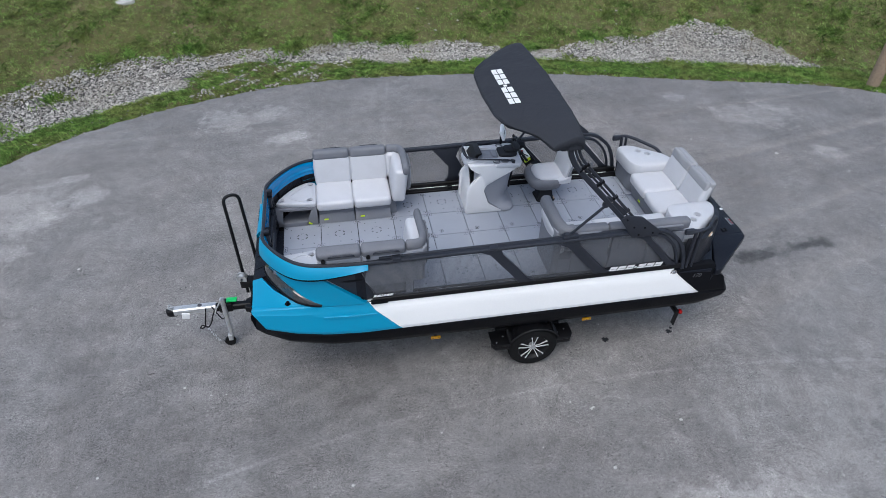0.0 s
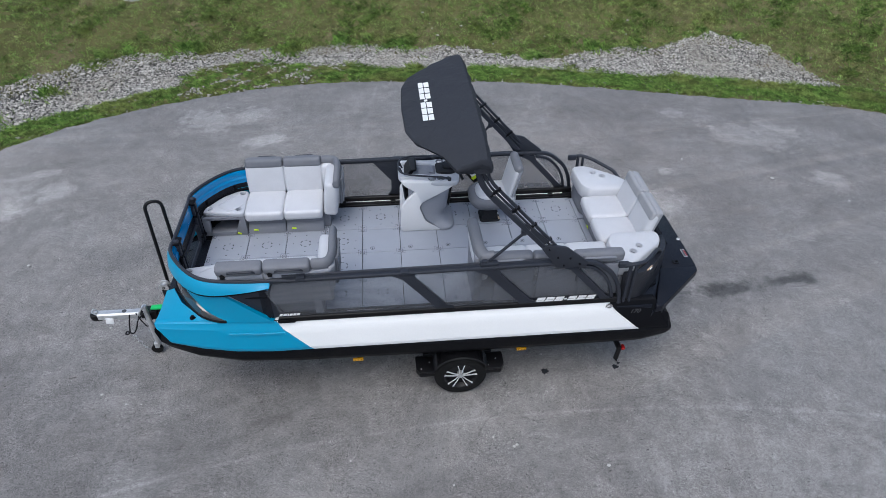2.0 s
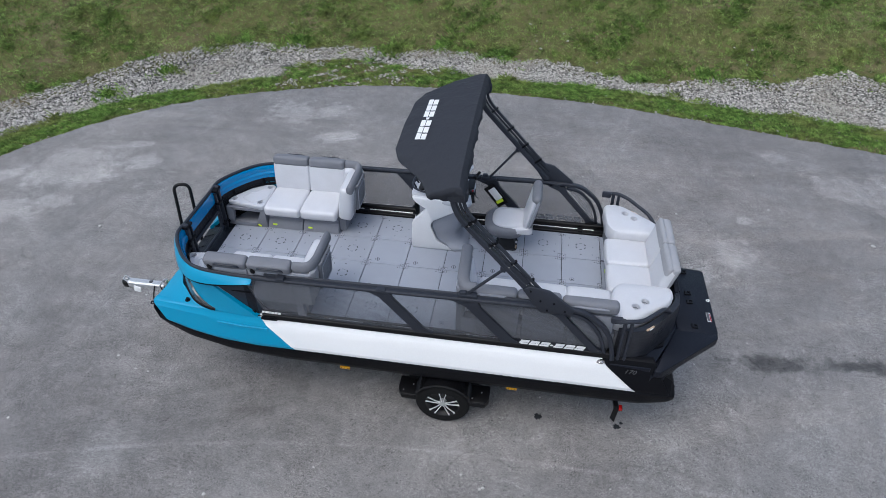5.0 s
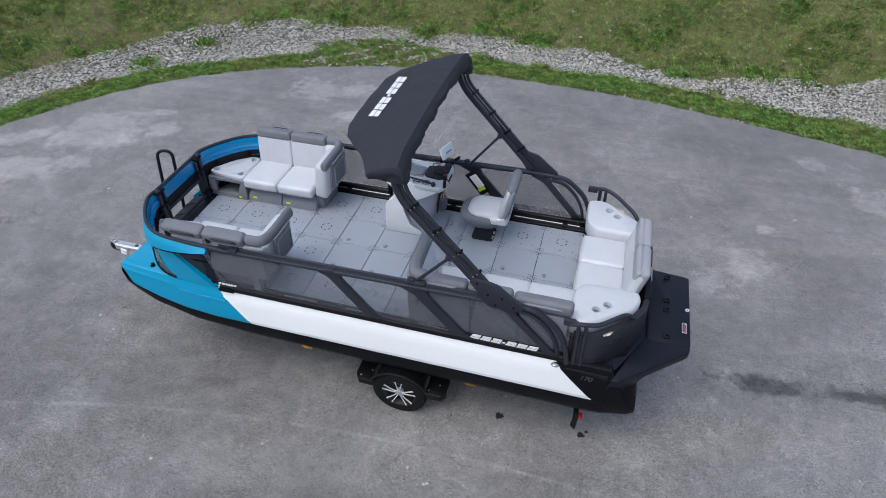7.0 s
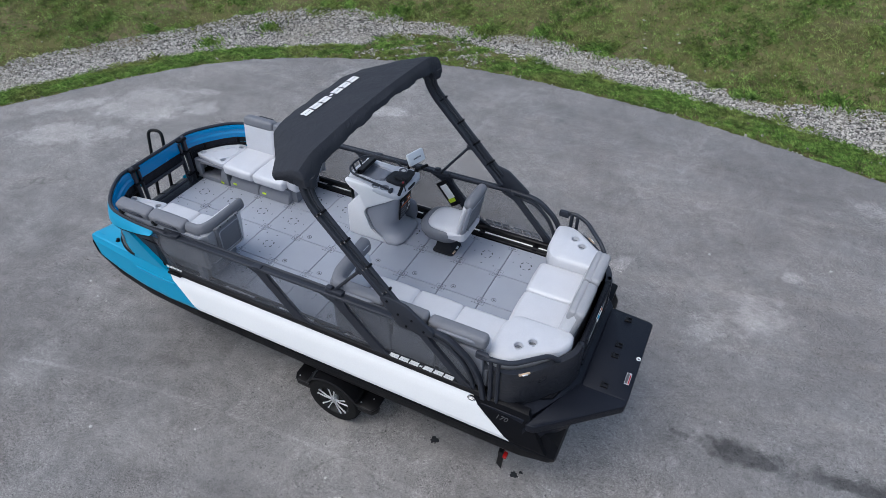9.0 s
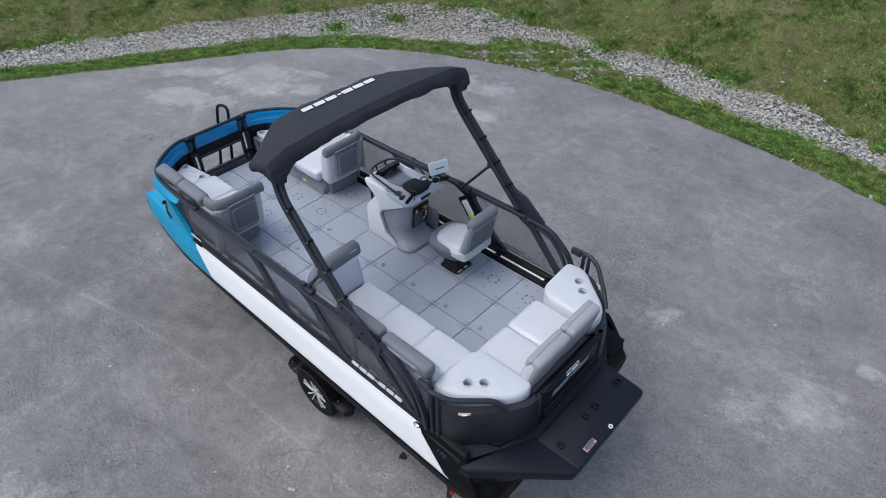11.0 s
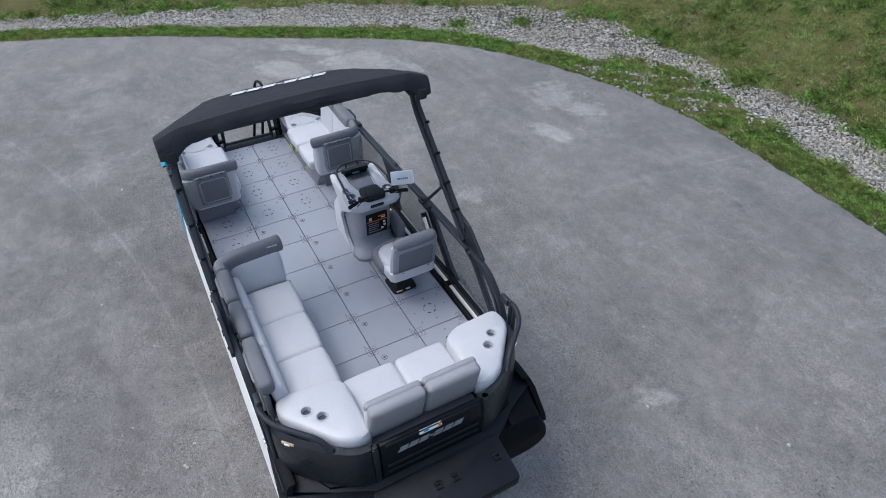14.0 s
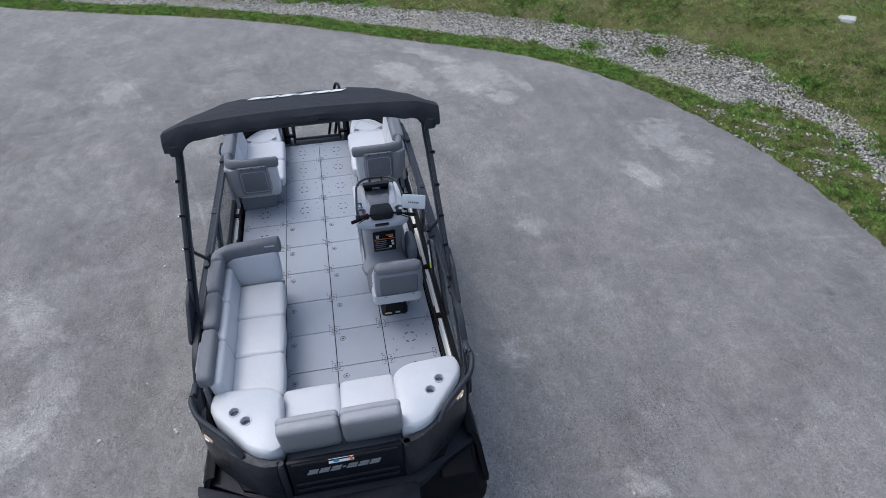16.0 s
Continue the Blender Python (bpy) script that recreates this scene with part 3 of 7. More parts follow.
def cushion(bm, lo, hi, r=0.05, puff=0.012, m=None, about=None):
    """A padded block between two corners, with rounded edges and swollen faces."""
    lo, hi = Vector(lo), Vector(hi)
    c, h = (lo + hi) / 2, (hi - lo) / 2
    steps = []
    for a in range(3):
        rr = min(r, h[a] * 0.95)
        k = h[a]
        steps.append([-k, -k + rr * 0.3, -k + rr * 0.7, -k + rr, -k * 0.35 + rr * 0.3, 0, k * 0.35 - rr * 0.3, k - rr, k - rr * 0.7, k - rr * 0.3, k])
    n = len(steps[0]) - 1
    made = {}

    def vert(i, j, k):
        if (i, j, k) not in made:
            p = Vector((steps[0][i], steps[1][j], steps[2][k]))
            q = Vector([max(-(h[a] - min(r, h[a] * 0.95)), min(h[a] - min(r, h[a] * 0.95), p[a])) for a in range(3)])
            d = p - q
            rm = min(r, min(h) * 0.95)
            if d.length > 1e-9:
                scale = Vector([min(r, h[a] * 0.95) for a in range(3)])
                w = Vector([d[a] / scale[a] for a in range(3)]).normalized()
                p = q + Vector([w[a] * scale[a] for a in range(3)])
            u = Vector([p[a] / h[a] for a in range(3)])
            for a in range(3):
                b1, b2 = (a + 1) % 3, (a + 2) % 3
                p[a] += puff * u[a] * max(0, 1 - u[b1] ** 2) * max(0, 1 - u[b2] ** 2)
            p = p + c
            if m is not None:
                o = Vector(about) if about is not None else c
                p = o + m @ (p - o)
            made[(i, j, k)] = bm.verts.new(p)
        return made[(i, j, k)]
    for a in range(n):
        for b in range(n):
            for e in (0, n):
                for f in ([(e, a, b), (e, a + 1, b), (e, a + 1, b + 1), (e, a, b + 1)],
                          [(a, e, b), (a + 1, e, b), (a + 1, e, b + 1), (a, e, b + 1)],
                          [(a, b, e), (a + 1, b, e), (a + 1, b + 1, e), (a, b + 1, e)]):
                    bm.faces.new([vert(*q) for q in f])


def rot(axis, deg):
    return Matrix.Rotation(radians(deg), 3, axis)


def rot4(axis, deg):
    return Matrix.Rotation(radians(deg), 4, axis)


def emblem(place, along, upward, height, widths, gap, thick=0.003):
    """A maker's mark as plain slanted double bars: place is the middle."""
    bm = bmesh.new()
    a, u = Vector(along).normalized(), Vector(upward).normalized()
    n = a.cross(u)
    total = sum(widths) + gap * (len(widths) - 1)
    x = -total / 2
    for w in widths:
        bars = ((0, 1, -0.5, -0.05), (0.06, 1, 0.03, 0.5))
        if w < height * 0.45:
            bars = ((0, 1, -0.15, 0.15),)
        for la, ra, lo, hi in bars:
            pts = []
            for sx, sy in ((la, lo), (ra, lo), (ra, hi), (la, hi)):
                pts.append(Vector(place) + a * (x + sx * w + sy * height * 0.38) + u * (sy * height))
            loft(bm, [pts, [p + n * thick for p in pts]])
        x += w + gap
    return bm


def lerp(a, b, t):
    return a + (b - a) * t


def table(x, xs, ys):
    return float(np.interp(x, xs, ys))


def curve2(points, n):
    """Catmull-Rom through 2D points."""
    P = [np.array(p, float) for p in points]
    P = [2 * P[0] - P[1]] + P + [2 * P[-1] - P[-2]]
    out = []
    for i in range(1, len(P) - 2):
        for k in range(n):
            t = k / n
            a, b, c, d = P[i - 1], P[i], P[i + 1], P[i + 2]
            out.append(0.5 * (2 * b + (c - a) * t + (2 * a - 5 * b + 4 * c - d) * t * t + (3 * b - a - 3 * c + d) * t ** 3))
    out.append(P[-2])
    return np.array(out)


# ---- ground ----
EDGE_PTS = [(-34, -40), (-23, -22), (-16.6, -9.5), (-13.6, -2.1), (-10.9, 2.4), (-9.1, 5.2), (-7.05, 6.95), (-4.3, 8.1), (-2.0, 8.48),
               (1.5, 8.32), (3.7, 7.95), (7.1, 7.08), (9.8, 6.4), (11.4, 5.6), (14.5, 3.4), (22, -2.5), (40, -20)]
EDGE = curve2(EDGE_PTS, 8)


def beside_edge(x, y):
    """Distance outside the paved edge (negative on the paving) and the x of the nearest place on it."""
    P = np.stack([np.ravel(x), np.ravel(y)], 1)
    best = np.full(len(P), 1e9)
    sign = np.zeros(len(P))
    at = np.zeros(len(P))
    for a, b in zip(EDGE[:-1], EDGE[1:]):
        d = b - a
        t = np.clip(((P - a) @ d) / (d @ d), 0, 1)
        q = a + t[:, None] * d
        dist = np.hypot(*(P - q).T)
        side = d[0] * (P[:, 1] - a[1]) - d[1] * (P[:, 0] - a[0])
        hit = dist < best
        best[hit], sign[hit], at[hit] = dist[hit], np.sign(side[hit]), q[hit, 0]
    return best * sign, at


def wave(x, y, k):
    return (np.sin(1.7 * k * x + 0.4) * np.cos(1.3 * k * y + 1.1) + 0.5 * np.sin(3.1 * k * x - 2.3 * k * y) + 0.3 * np.sin(7.3 * k * x + 5.9 * k * y)) / 1.8


def gravel_band(at):
    inner = np.interp(at, [-17, -13, -8.6, -7.3, -5.5, -5.2, -4.6, -3.6, -2.8, -1.9, -0.3, 0.8, 1.7, 2.2, 3.3, 4.5, 6.2, 8.1, 9.6],
                      [1.2, 1.1, 1.22, 1.2, 1.1, 1.9, 2.25, 2.1, 1.8, 1.45, 1.12, 1.22, 1.4, 1.26, 1.4, 1.3, 1.48, 1.6, 1.65])
    outer = np.interp(at, [-20, -15, -12, -10, -8.4, -7.6, -6.1, -5.2, -3.9, -3.2, -2.5, -1.6, -0.7, 0.5, 1.5, 2.1, 3.3, 4.5, 6.1, 7.0, 8.2, 9.15, 9.6, 10.3, 10.6],
                      [1.9, 2.3, 2.6, 2.8, 2.94, 3.3, 3.34, 3.15, 2.85, 2.62, 2.7, 2.88, 2.6, 2.67, 2.6, 2.25, 2.2, 2.7, 3.1, 3.7, 3.86, 3.48, 3.0, 1.9, 1.2])
    return inner, outer


def bank(d):
    """The shallow gravel swale beside the lot and the rising meadow behind it."""
    return np.interp(d, [0, 0.5, 1.2, 2.0, 2.6, 3.2, 4.2, 5.0, 6.0, 9.0, 16.0, 40.0], [-0.02, -0.06, -0.19, -0.25, -0.19, -0.04, 0.19, 0.4, 0.62, 1.05, 1.5, 1.8])


def ground_height(x, y):
    d, _ = beside_edge(x, y)
    out = np.clip(d / 0.8, 0, 1)
    return np.where(d < 0, -0.09, bank(d) + 0.03 * out * wave(np.ravel(x), np.ravel(y), 0.8))


def grid_object(name, xs, ys, mat):
    X, Y = np.meshgrid(xs, ys)
    Z = ground_height(X, Y).reshape(X.shape)
    V = np.stack([X.ravel(), Y.ravel(), Z.ravel()], 1)
    nx, ny = len(xs), len(ys)
    i = np.arange(nx * ny).reshape(ny, nx)
    Q = np.stack([i[:-1, :-1].ravel(), i[:-1, 1:].ravel(), i[1:, 1:].ravel(), i[1:, :-1].ravel()], 1)
    return bulk(name, V, Q, mat)


far = np.array([-600, -250, -120, -70, -45])
axis_x = np.concatenate([far, np.arange(-32, 26, 0.22), -far[::-1]])
axis_y = np.concatenate([far, np.arange(-20, 30, 0.22), -far[::-1]])
ground = grid_object("ground", axis_x, axis_y, M_SOIL)
tagged(ground, "rough green and brown grass ground around the lot", "ground", kind="structure")

bm = bmesh.new()
rim = [(p[0] + 0.012 * math.sin(i * 2.3) + 0.02 * math.sin(i * 0.37), p[1] + 0.015 * math.sin(i * 1.7) + 0.02 * math.sin(i * 0.53)) for i, p in enumerate(curve2(EDGE_PTS, 50))] + [(60, -40), (60, -90), (-60, -90)]
loft(bm, [[(x, y, -0.12) for x, y in rim], [(x, y, -0.012) for x, y in rim], [(x + (0.02 if x < -9 else 0), y - 0.02, 0.0) for x, y in rim]])
pavement = part("pavement", bm, M_ASPHALT)
tagged(pavement, "worn grey asphalt lot with pale scuffs", "pavement", kind="structure")

rng = np.random.default_rng(5)


def along_edge(n, x0, x1, far_out, near=-0.07):
    """Places strewn beside the paved edge: x, y, distance out, and the x of the edge there."""
    a, b = EDGE[:-1], EDGE[1:]
    mid = (a + b) / 2
    ok = (mid[:, 0] > x0) & (mid[:, 0] < x1)
    a, b = a[ok], b[ok]
    size_ = np.hypot(*(b - a).T)
    pick = rng.choice(len(a), n, p=size_ / size_.sum())
    t = rng.random(n)[:, None]
    p = a[pick] + (b[pick] - a[pick]) * t
    bend = np.gradient(EDGE, axis=0)
    bend = bend / np.hypot(*bend.T)[:, None]
    first = np.nonzero(ok)[0][pick]
    dr = bend[first] * (1 - t) + bend[first + 1] * t
    dr = dr / np.hypot(*dr.T)[:, None]
    out = rng.uniform(near, far_out, n)
    q = p + np.stack([-dr[:, 1], dr[:, 0]], 1) * out[:, None]
    return q[:, 0], q[:, 1], out, p[:, 0]


def scatter(n, x0, x1, y0, y1):
    return rng.uniform(x0, x1, n), rng.uniform(y0, y1, n)


# gravel: a dusty bed and loose stones
bm = bmesh.new()
inner_line, outer_line = [], []
for a, b in zip(EDGE[:-1], EDGE[1:]):
    m_, d_ = (a + b) / 2, (b - a) / np.hypot(*(b - a))
    nrm = np.array([-d_[1], d_[0]])
    if -18 < m_[0] < 10.3:
        i_, o_ = gravel_band(m_[0])
        inner_line.append(m_ + nrm * (i_ + 0.12))
        outer_line.append(m_ + nrm * max(o_ - 0.4, i_ + 0.2))
rows_ = []
for a, b in zip(inner_line, outer_line):
    pts = [a + (b - a) * t for t in np.linspace(0, 1, 22)]
    zs = ground_height([p[0] for p in pts], [p[1] for p in pts])
    rows_.append([(p[0], p[1], z + 0.004) for p, z in zip(pts, zs)])
loft(bm, rows_, cap=False, closed=False)
gravel_bed = part("gravel_bed", bm, M_GRAVELBED)
tagged(gravel_bed, "dusty grey gravel bed beside the asphalt", "gravel", kind="structure")

x, y, d, at = along_edge(270000, -18.5, 11.2, 4.4)
gi, go = gravel_band(at)
ragged = 0.16 * wave(x, y, 1.1) + 0.16 * wave(x, y, 3.3)
patch = wave(x + 3, y - 2, 0.7) + 0.4 * wave(x, y, 2.7)
keep = (d > gi + ragged * 0.6) & (d < go + ragged) & (at < 10.4) & (at > -18) & ((patch < 0.95) | (rng.random(len(x)) < 0.5))
stray = (d > 0.02) & (d < 9) & (rng.random(len(x)) < 0.0016)
stray |= (d > -0.07) & (d < 0.12) & (rng.random(len(x)) < 0.1 * np.clip(wave(x, y, 1.3) + 0.3, 0, 1))
mixed = (at > -5.5) & (at < -1.6) & (d > 0.08) & (d < gi + 0.2)
stray |= mixed & (wave(x, y, 2.3) + 0.5 * wave(x, y, 5.1) < -0.3) & (rng.random(len(x)) < 0.3)
stray |= (d > 0.1) & (d < gi) & (patch > 0.3) & (rng.random(len(x)) < 0.008)
x, y = x[keep | stray], y[keep | stray]
z = ground_height(x, y)
n = len(x)
# a broken stone: a sharp-edged lump with every corner knocked about
iv = np.array([(1, 0, 0), (-1, 0, 0), (0, 1, 0), (0, -1, 0), (0.3, 0.2, 1), (-0.2, -0.3, -1)], float) * 1.1
jf = np.array([(0, 2, 4), (2, 1, 4), (1, 3, 4), (3, 0, 4), (2, 0, 5), (1, 2, 5), (3, 1, 5), (0, 3, 5)])
size = rng.uniform(0.013, 0.03, n) * rng.choice([0.8, 1.0, 1.0, 1.5], n)
S = size[:, None] * rng.uniform(0.6, 1.25, (n, 3))
S[:, 2] *= 0.7
V = iv[None] * rng.uniform(0.55, 1.35, (n, len(iv), 3)) + rng.normal(0, 0.22, (n, len(iv), 3))
tip = rng.uniform(-0.7, 0.7, (n, 1))
V = np.stack([V[..., 0] * np.cos(tip) - V[..., 2] * np.sin(tip), V[..., 1], V[..., 0] * np.sin(tip) + V[..., 2] * np.cos(tip)], 2) * S[:, None, :]
ang = rng.uniform(0, 6.28, n)
c_, s_ = np.cos(ang)[:, None], np.sin(ang)[:, None]
V = np.stack([V[..., 0] * c_ - V[..., 1] * s_ + x[:, None], V[..., 0] * s_ + V[..., 1] * c_ + y[:, None], V[..., 2] + z[:, None] + 0.014], 2)
Fc = jf[None] + (np.arange(n) * len(iv))[:, None, None]
gravel = bulk("gravel", V.reshape(-1, 3), Fc.reshape(-1, 3), M_GRAVEL)
tagged(gravel, "loose crushed pale grey limestone gravel strip", "gravel", kind="stuff")


def blades(name, n, box_, chooser, mat, label, hmin, hmax, wide, heap=7, spread=0.04):
    """Tufts of grass: each blade a bent two-triangle strip."""
    if len(box_) == 4:
        cx, cy = scatter(n // heap, *box_)
    else:
        cx, cy, _, _ = along_edge(n // heap, *box_)
    ok = chooser(cx, cy)
    cx, cy = cx[ok], cy[ok]
    x = (cx[:, None] + rng.normal(0, spread, (len(cx), heap))).ravel()
    y = (cy[:, None] + rng.normal(0, spread, (len(cy), heap))).ravel()
    tall = np.repeat(rng.uniform(0.6, 1.3, len(cx)), heap)
    dd, _ = beside_edge(x, y)
    k = dd > 0.0
    x, y, tall = x[k], y[k], tall[k]
    z = ground_height(x, y)
    m = len(x)
    h = rng.uniform(hmin, hmax, m) * tall * 0.8
    a = rng.uniform(0, 6.28, m)
    lean = rng.uniform(0.5, 1.9, m) * h
    w = rng.uniform(0.5, 1.0, m) * wide
    dx, dy = np.cos(a), np.sin(a)
    p0 = np.stack([x - dy * w, y + dx * w, z - 0.01], 1)
    p1 = np.stack([x + dy * w, y - dx * w, z - 0.01], 1)
    p2 = np.stack([x + dx * lean * 0.4 + dy * w * 0.8, y + dy * lean * 0.4 - dx * w * 0.8, z + h * 0.65], 1)
    p3 = np.stack([x + dx * lean, y + dy * lean, z + h], 1)
    V = np.stack([p0, p1, p2, p3], 1).reshape(-1, 3)
    b = np.arange(m)[:, None] * 4
    Fq = np.concatenate([b + [0, 1, 2], b + [0, 2, 3]], 0)
    return tagged(bulk(name, V, Fq, mat), label, "grass", kind="stuff")


def on_verge(x, y):
    d, at = beside_edge(x, y)
    gi, _ = gravel_band(at)
    mixed = (at > -5.5) & (at < -1.6) & (d > 0.08)
    lush = (wave(x, y, 2.3) + 0.5 * wave(x, y, 5.1) > 0.2) | (rng.random(len(x)) < 0.22)
    worn = (d < 0.22) & (wave(x, y, 1.7) + 0.6 * wave(y, x, 4.7) > 0.25) & (rng.random(len(x)) < 0.75)
    return ~worn & (d > 0.0) & (d < gi + 0.16 * wave(x, y, 1.1) * 0.6 + 0.1) & (~mixed | lush)


def on_meadow(x, y):
    d, at = beside_edge(x, y)
    gi, go = gravel_band(at)
    rag = 0.16 * wave(x, y, 1.1) + 0.16 * wave(x, y, 3.3)
    thin = (wave(x, y, 0.45) + 0.7 * wave(x, y, 1.9) + 0.6 * wave(y, x, 4.3)) > 0.85
    return (d > np.where((at < 10.4) & (at > -18), go + rag - 0.1, gi)) & (~thin | (rng.random(len(x)) < 0.4))


def in_gravel(x, y):
    d, at = beside_edge(x, y)
    gi, go = gravel_band(at)
    patch = wave(x + 3, y - 2, 0.7) + 0.4 * wave(x, y, 2.7)
    return (d > gi) & (d < go) & (at < 10.4) & (at > -18) & ((patch > 0.85) | (rng.random(len(x)) < 0.006))


blades("verge_grass", 300000, (-19, 15, 2.3), on_verge, M_VERGE, "bright green verge grass edging the asphalt", 0.03, 0.075, 0.007)
blades("meadow_grass", 1000000, (-18.5, 16, -3, 17.5), on_meadow, M_GRASS, "patchy green meadow grass with brown spots", 0.02, 0.055, 0.0105, 9, 0.05)
blades("gravel_weeds", 30000, (-18.5, 11, 4.8), in_gravel, M_VERGE, "green weeds growing through the gravel", 0.05, 0.13, 0.008, 9)


def on_border(x, y):
    d, at = beside_edge(x, y)
    gi, go = gravel_band(at)
    rag = 0.16 * wave(x, y, 1.1) + 0.16 * wave(x, y, 3.3)
    near = (np.abs(d - go - rag - 0.1) < 0.22) & (wave(x, y, 1.4) > -0.1)
    inner = (np.abs(d - gi) < 0.2) & (wave(x, y, 1.9) > 0.35)
    return (d > 0.05) & (at < 10.6) & (near | inner)


def on_tuft(x, y):
    d, at = beside_edge(x, y)
    gi, go = gravel_band(at)
    return (d > np.where((at < 10.4) & (at > -18), go + 0.4, gi)) & (wave(x, y, 0.9) + 0.5 * wave(x, y, 2.3) > 0.15)


blades("border_tufts", 150000, (-18.5, 11.5, 5.0), on_border, M_VERGE, "lush green grass tufts bordering the gravel", 0.06, 0.17, 0.008, 60, 0.1)
blades("meadow_tufts", 400000, (-18.5, 16, -3, 17.5), on_tuft, M_TUFT, "taller green tufts scattered through the meadow", 0.05, 0.14, 0.009, 40, 0.11)


def weed_clump(cx, cy, r, n):
    zz = float(ground_height([cx], [cy])[0])
    bm = bmesh.new()
    for k in range(n):
        a, q = random.uniform(0, 6.28), abs(random.gauss(0, r * 0.75))
        bx, by = cx + q * math.cos(a), cy + q * math.sin(a)
        h = random.uniform(0.06, 0.18)
        t = random.uniform(0, 6.28)
        w = random.uniform(0.004, 0.009)
        vs = [bm.verts.new(p) for p in ((bx - w, by, zz - 0.01), (bx + w, by, zz - 0.01), (bx + 0.05 * math.cos(t) + w, by + 0.05 * math.sin(t), zz + h * 0.7), (bx + 0.12 * math.cos(t), by + 0.12 * math.sin(t), zz + h * 0.95))]
        bm.faces.new(vs)
    ob = part("weed_clump", bm, M_VERGE)
    ob.location = (0, 0, 0)
    return tagged(ob, "leafy green weed clump standing in pale gravel", "weed", kind="stuff")


for cx, cy, r in ((-8.93, 8.77, 0.35), (-9.69, 7.15, 0.4), (-3.43, 10.98, 0.35), (-6.08, 11.0, 0.5), (-1.93, 11.48, 0.35), (5.29, 10.59, 0.5)):
    weed_clump(cx, cy, r, 230)

ROCK_X, ROCK_Y = -7.97, 13.24
ROCK_Z = float(ground_height([ROCK_X], [ROCK_Y])[0])
bm = bmesh.new()
prism(bm, [(x_ + 9.2 + ROCK_X, y_ - 14.05 + ROCK_Y) for x_, y_ in ((-9.5, 13.95), (-9.1, 13.82), (-8.9, 14.0), (-9.15, 14.25), (-9.42, 14.2))], ROCK_Z - 0.05, ROCK_Z + 0.05, bev=0.02, round_r=0.12)
for v in bm.verts:
    v.co.z += 0.025 * math.sin(9 * v.co.x + 4 * v.co.y) if v.co.z > ROCK_Z else 0.0
    v.co.x += 0.04 * math.sin(23 * v.co.y)
tagged(part("flat_rock", bm, M_STONE), "flat pale limestone rock lying in the grass", "rock")

bm = bmesh.new()
ringed(bm, (11.35, 6.25, -0.3), [(0.15, 0), (0.15, 4), (0.145, 6), (0.135, 8.3), (0.01, 8.32), (0.01, 0)], n=18)
tagged(part("utility_pole", bm, M_WOOD), "round weathered brown wooden utility pole on verge", "utility pole")

# crumbs on the paving
for k, (px, py, r) in enumerate([(6.81, 3.45, 0.05), (5.3, 4.3, 0.03), (-2.5, -2.6, 0.03), (1.7, -2.4, 0.03), (3.6, 3.9, 0.03), (0.6, -2.9, 0.03), (-6.6, 1.9, 0.03), (7.9, 2.6, 0.03), (2.0, -0.2, 0.025), (-4.79, 1.19, 0.016), (-4.87, 0.38, 0.021), (-4.61, -0.83, 0.026), (-4.06, -1.03, 0.016), (-4.25, -1.01, 0.021), (0.66, -2.03, 0.026), (2.84, -2.94, 0.016), (3.08, -3.39, 0.021), (3.26, -3.45, 0.026), (2.12, -1.81, 0.016), (-5.43, -2.01, 0.021), (0.62, -2.05, 0.026), (-0.17, -2.49, 0.016), (0.38, -1.90, 0.021)]):
    bm = bmesh.new()
    bmesh.ops.create_icosphere(bm, subdivisions=1, radius=r * 0.85)
    for v in bm.verts:
        v.co = Vector((px, py, r * 0.35)) + Vector((v.co.x * random.uniform(0.8, 1.3), v.co.y * random.uniform(0.7, 1.1), v.co.z * 0.45))
    tagged(part("pebble", bm, M_STONE), "small pale stone lying on the asphalt", "pebble", "loose pebbles on the asphalt")
for px, py, turn_, long_ in ((-4.38, -0.59, 0.7, 0.04), (-4.46, -1.17, 2.0, 0.045), (-5.09, -0.51, 3.3, 0.055), (-3.94, -1.85, 4.6, 0.04), (3.10, -2.57, 5.9, 0.045)):
    bm = bmesh.new()
    d_ = Vector((math.cos(turn_), math.sin(turn_), 0))
    q_ = Vector((px, py, 0.004))
    tube(bm, [q_ - d_ * long_, q_ + Vector((0.008, -0.006, 0.004)), q_ + d_ * long_ * 0.7], 0.003, n=6, bend=0.02)
    tube(bm, [q_, q_ + Vector((-d_.y, d_.x, 0.1)) * long_ * 0.4], 0.002, n=5)
    tagged(part("twig", bm, M_TWIG), "thin dark brown twig lying on the asphalt", "twig", "twigs on the asphalt")
for px, py, r in ((1.25, -0.93, 0.047), (2.24, -0.93, 0.042), (2.3, -0.87, 0.02)):
    bm = bmesh.new()
    out = []
    for q in range(26):
        a = 2 * math.pi * q / 26
        rr = r * (1 + 0.18 * math.sin(3 * a + px) + 0.14 * math.sin(7 * a + 2) + random.uniform(-0.1, 0.1))
        out.append((px + rr * math.cos(a), py + 0.9 * rr * math.sin(a)))
    prism(bm, out, -0.002, 0.004)
    tagged(part("oil_spot", bm, M_DARK), "small dark oily spot dried on the asphalt", "oil spot", "oil spots on the asphalt")

# ---- boat: hull, deck, rails ----
DECK = 1.5
boat = thing("pontoon_boat", "cyan, white and black pontoon boat on trailer", "boat", (0, 0, 0.66))


def nose_in(x):
    return table(x, [-3.5, -3.36, -3.1, -2.7, -2.2], [0.075, 0.062, 0.045, 0.02, 0.0])


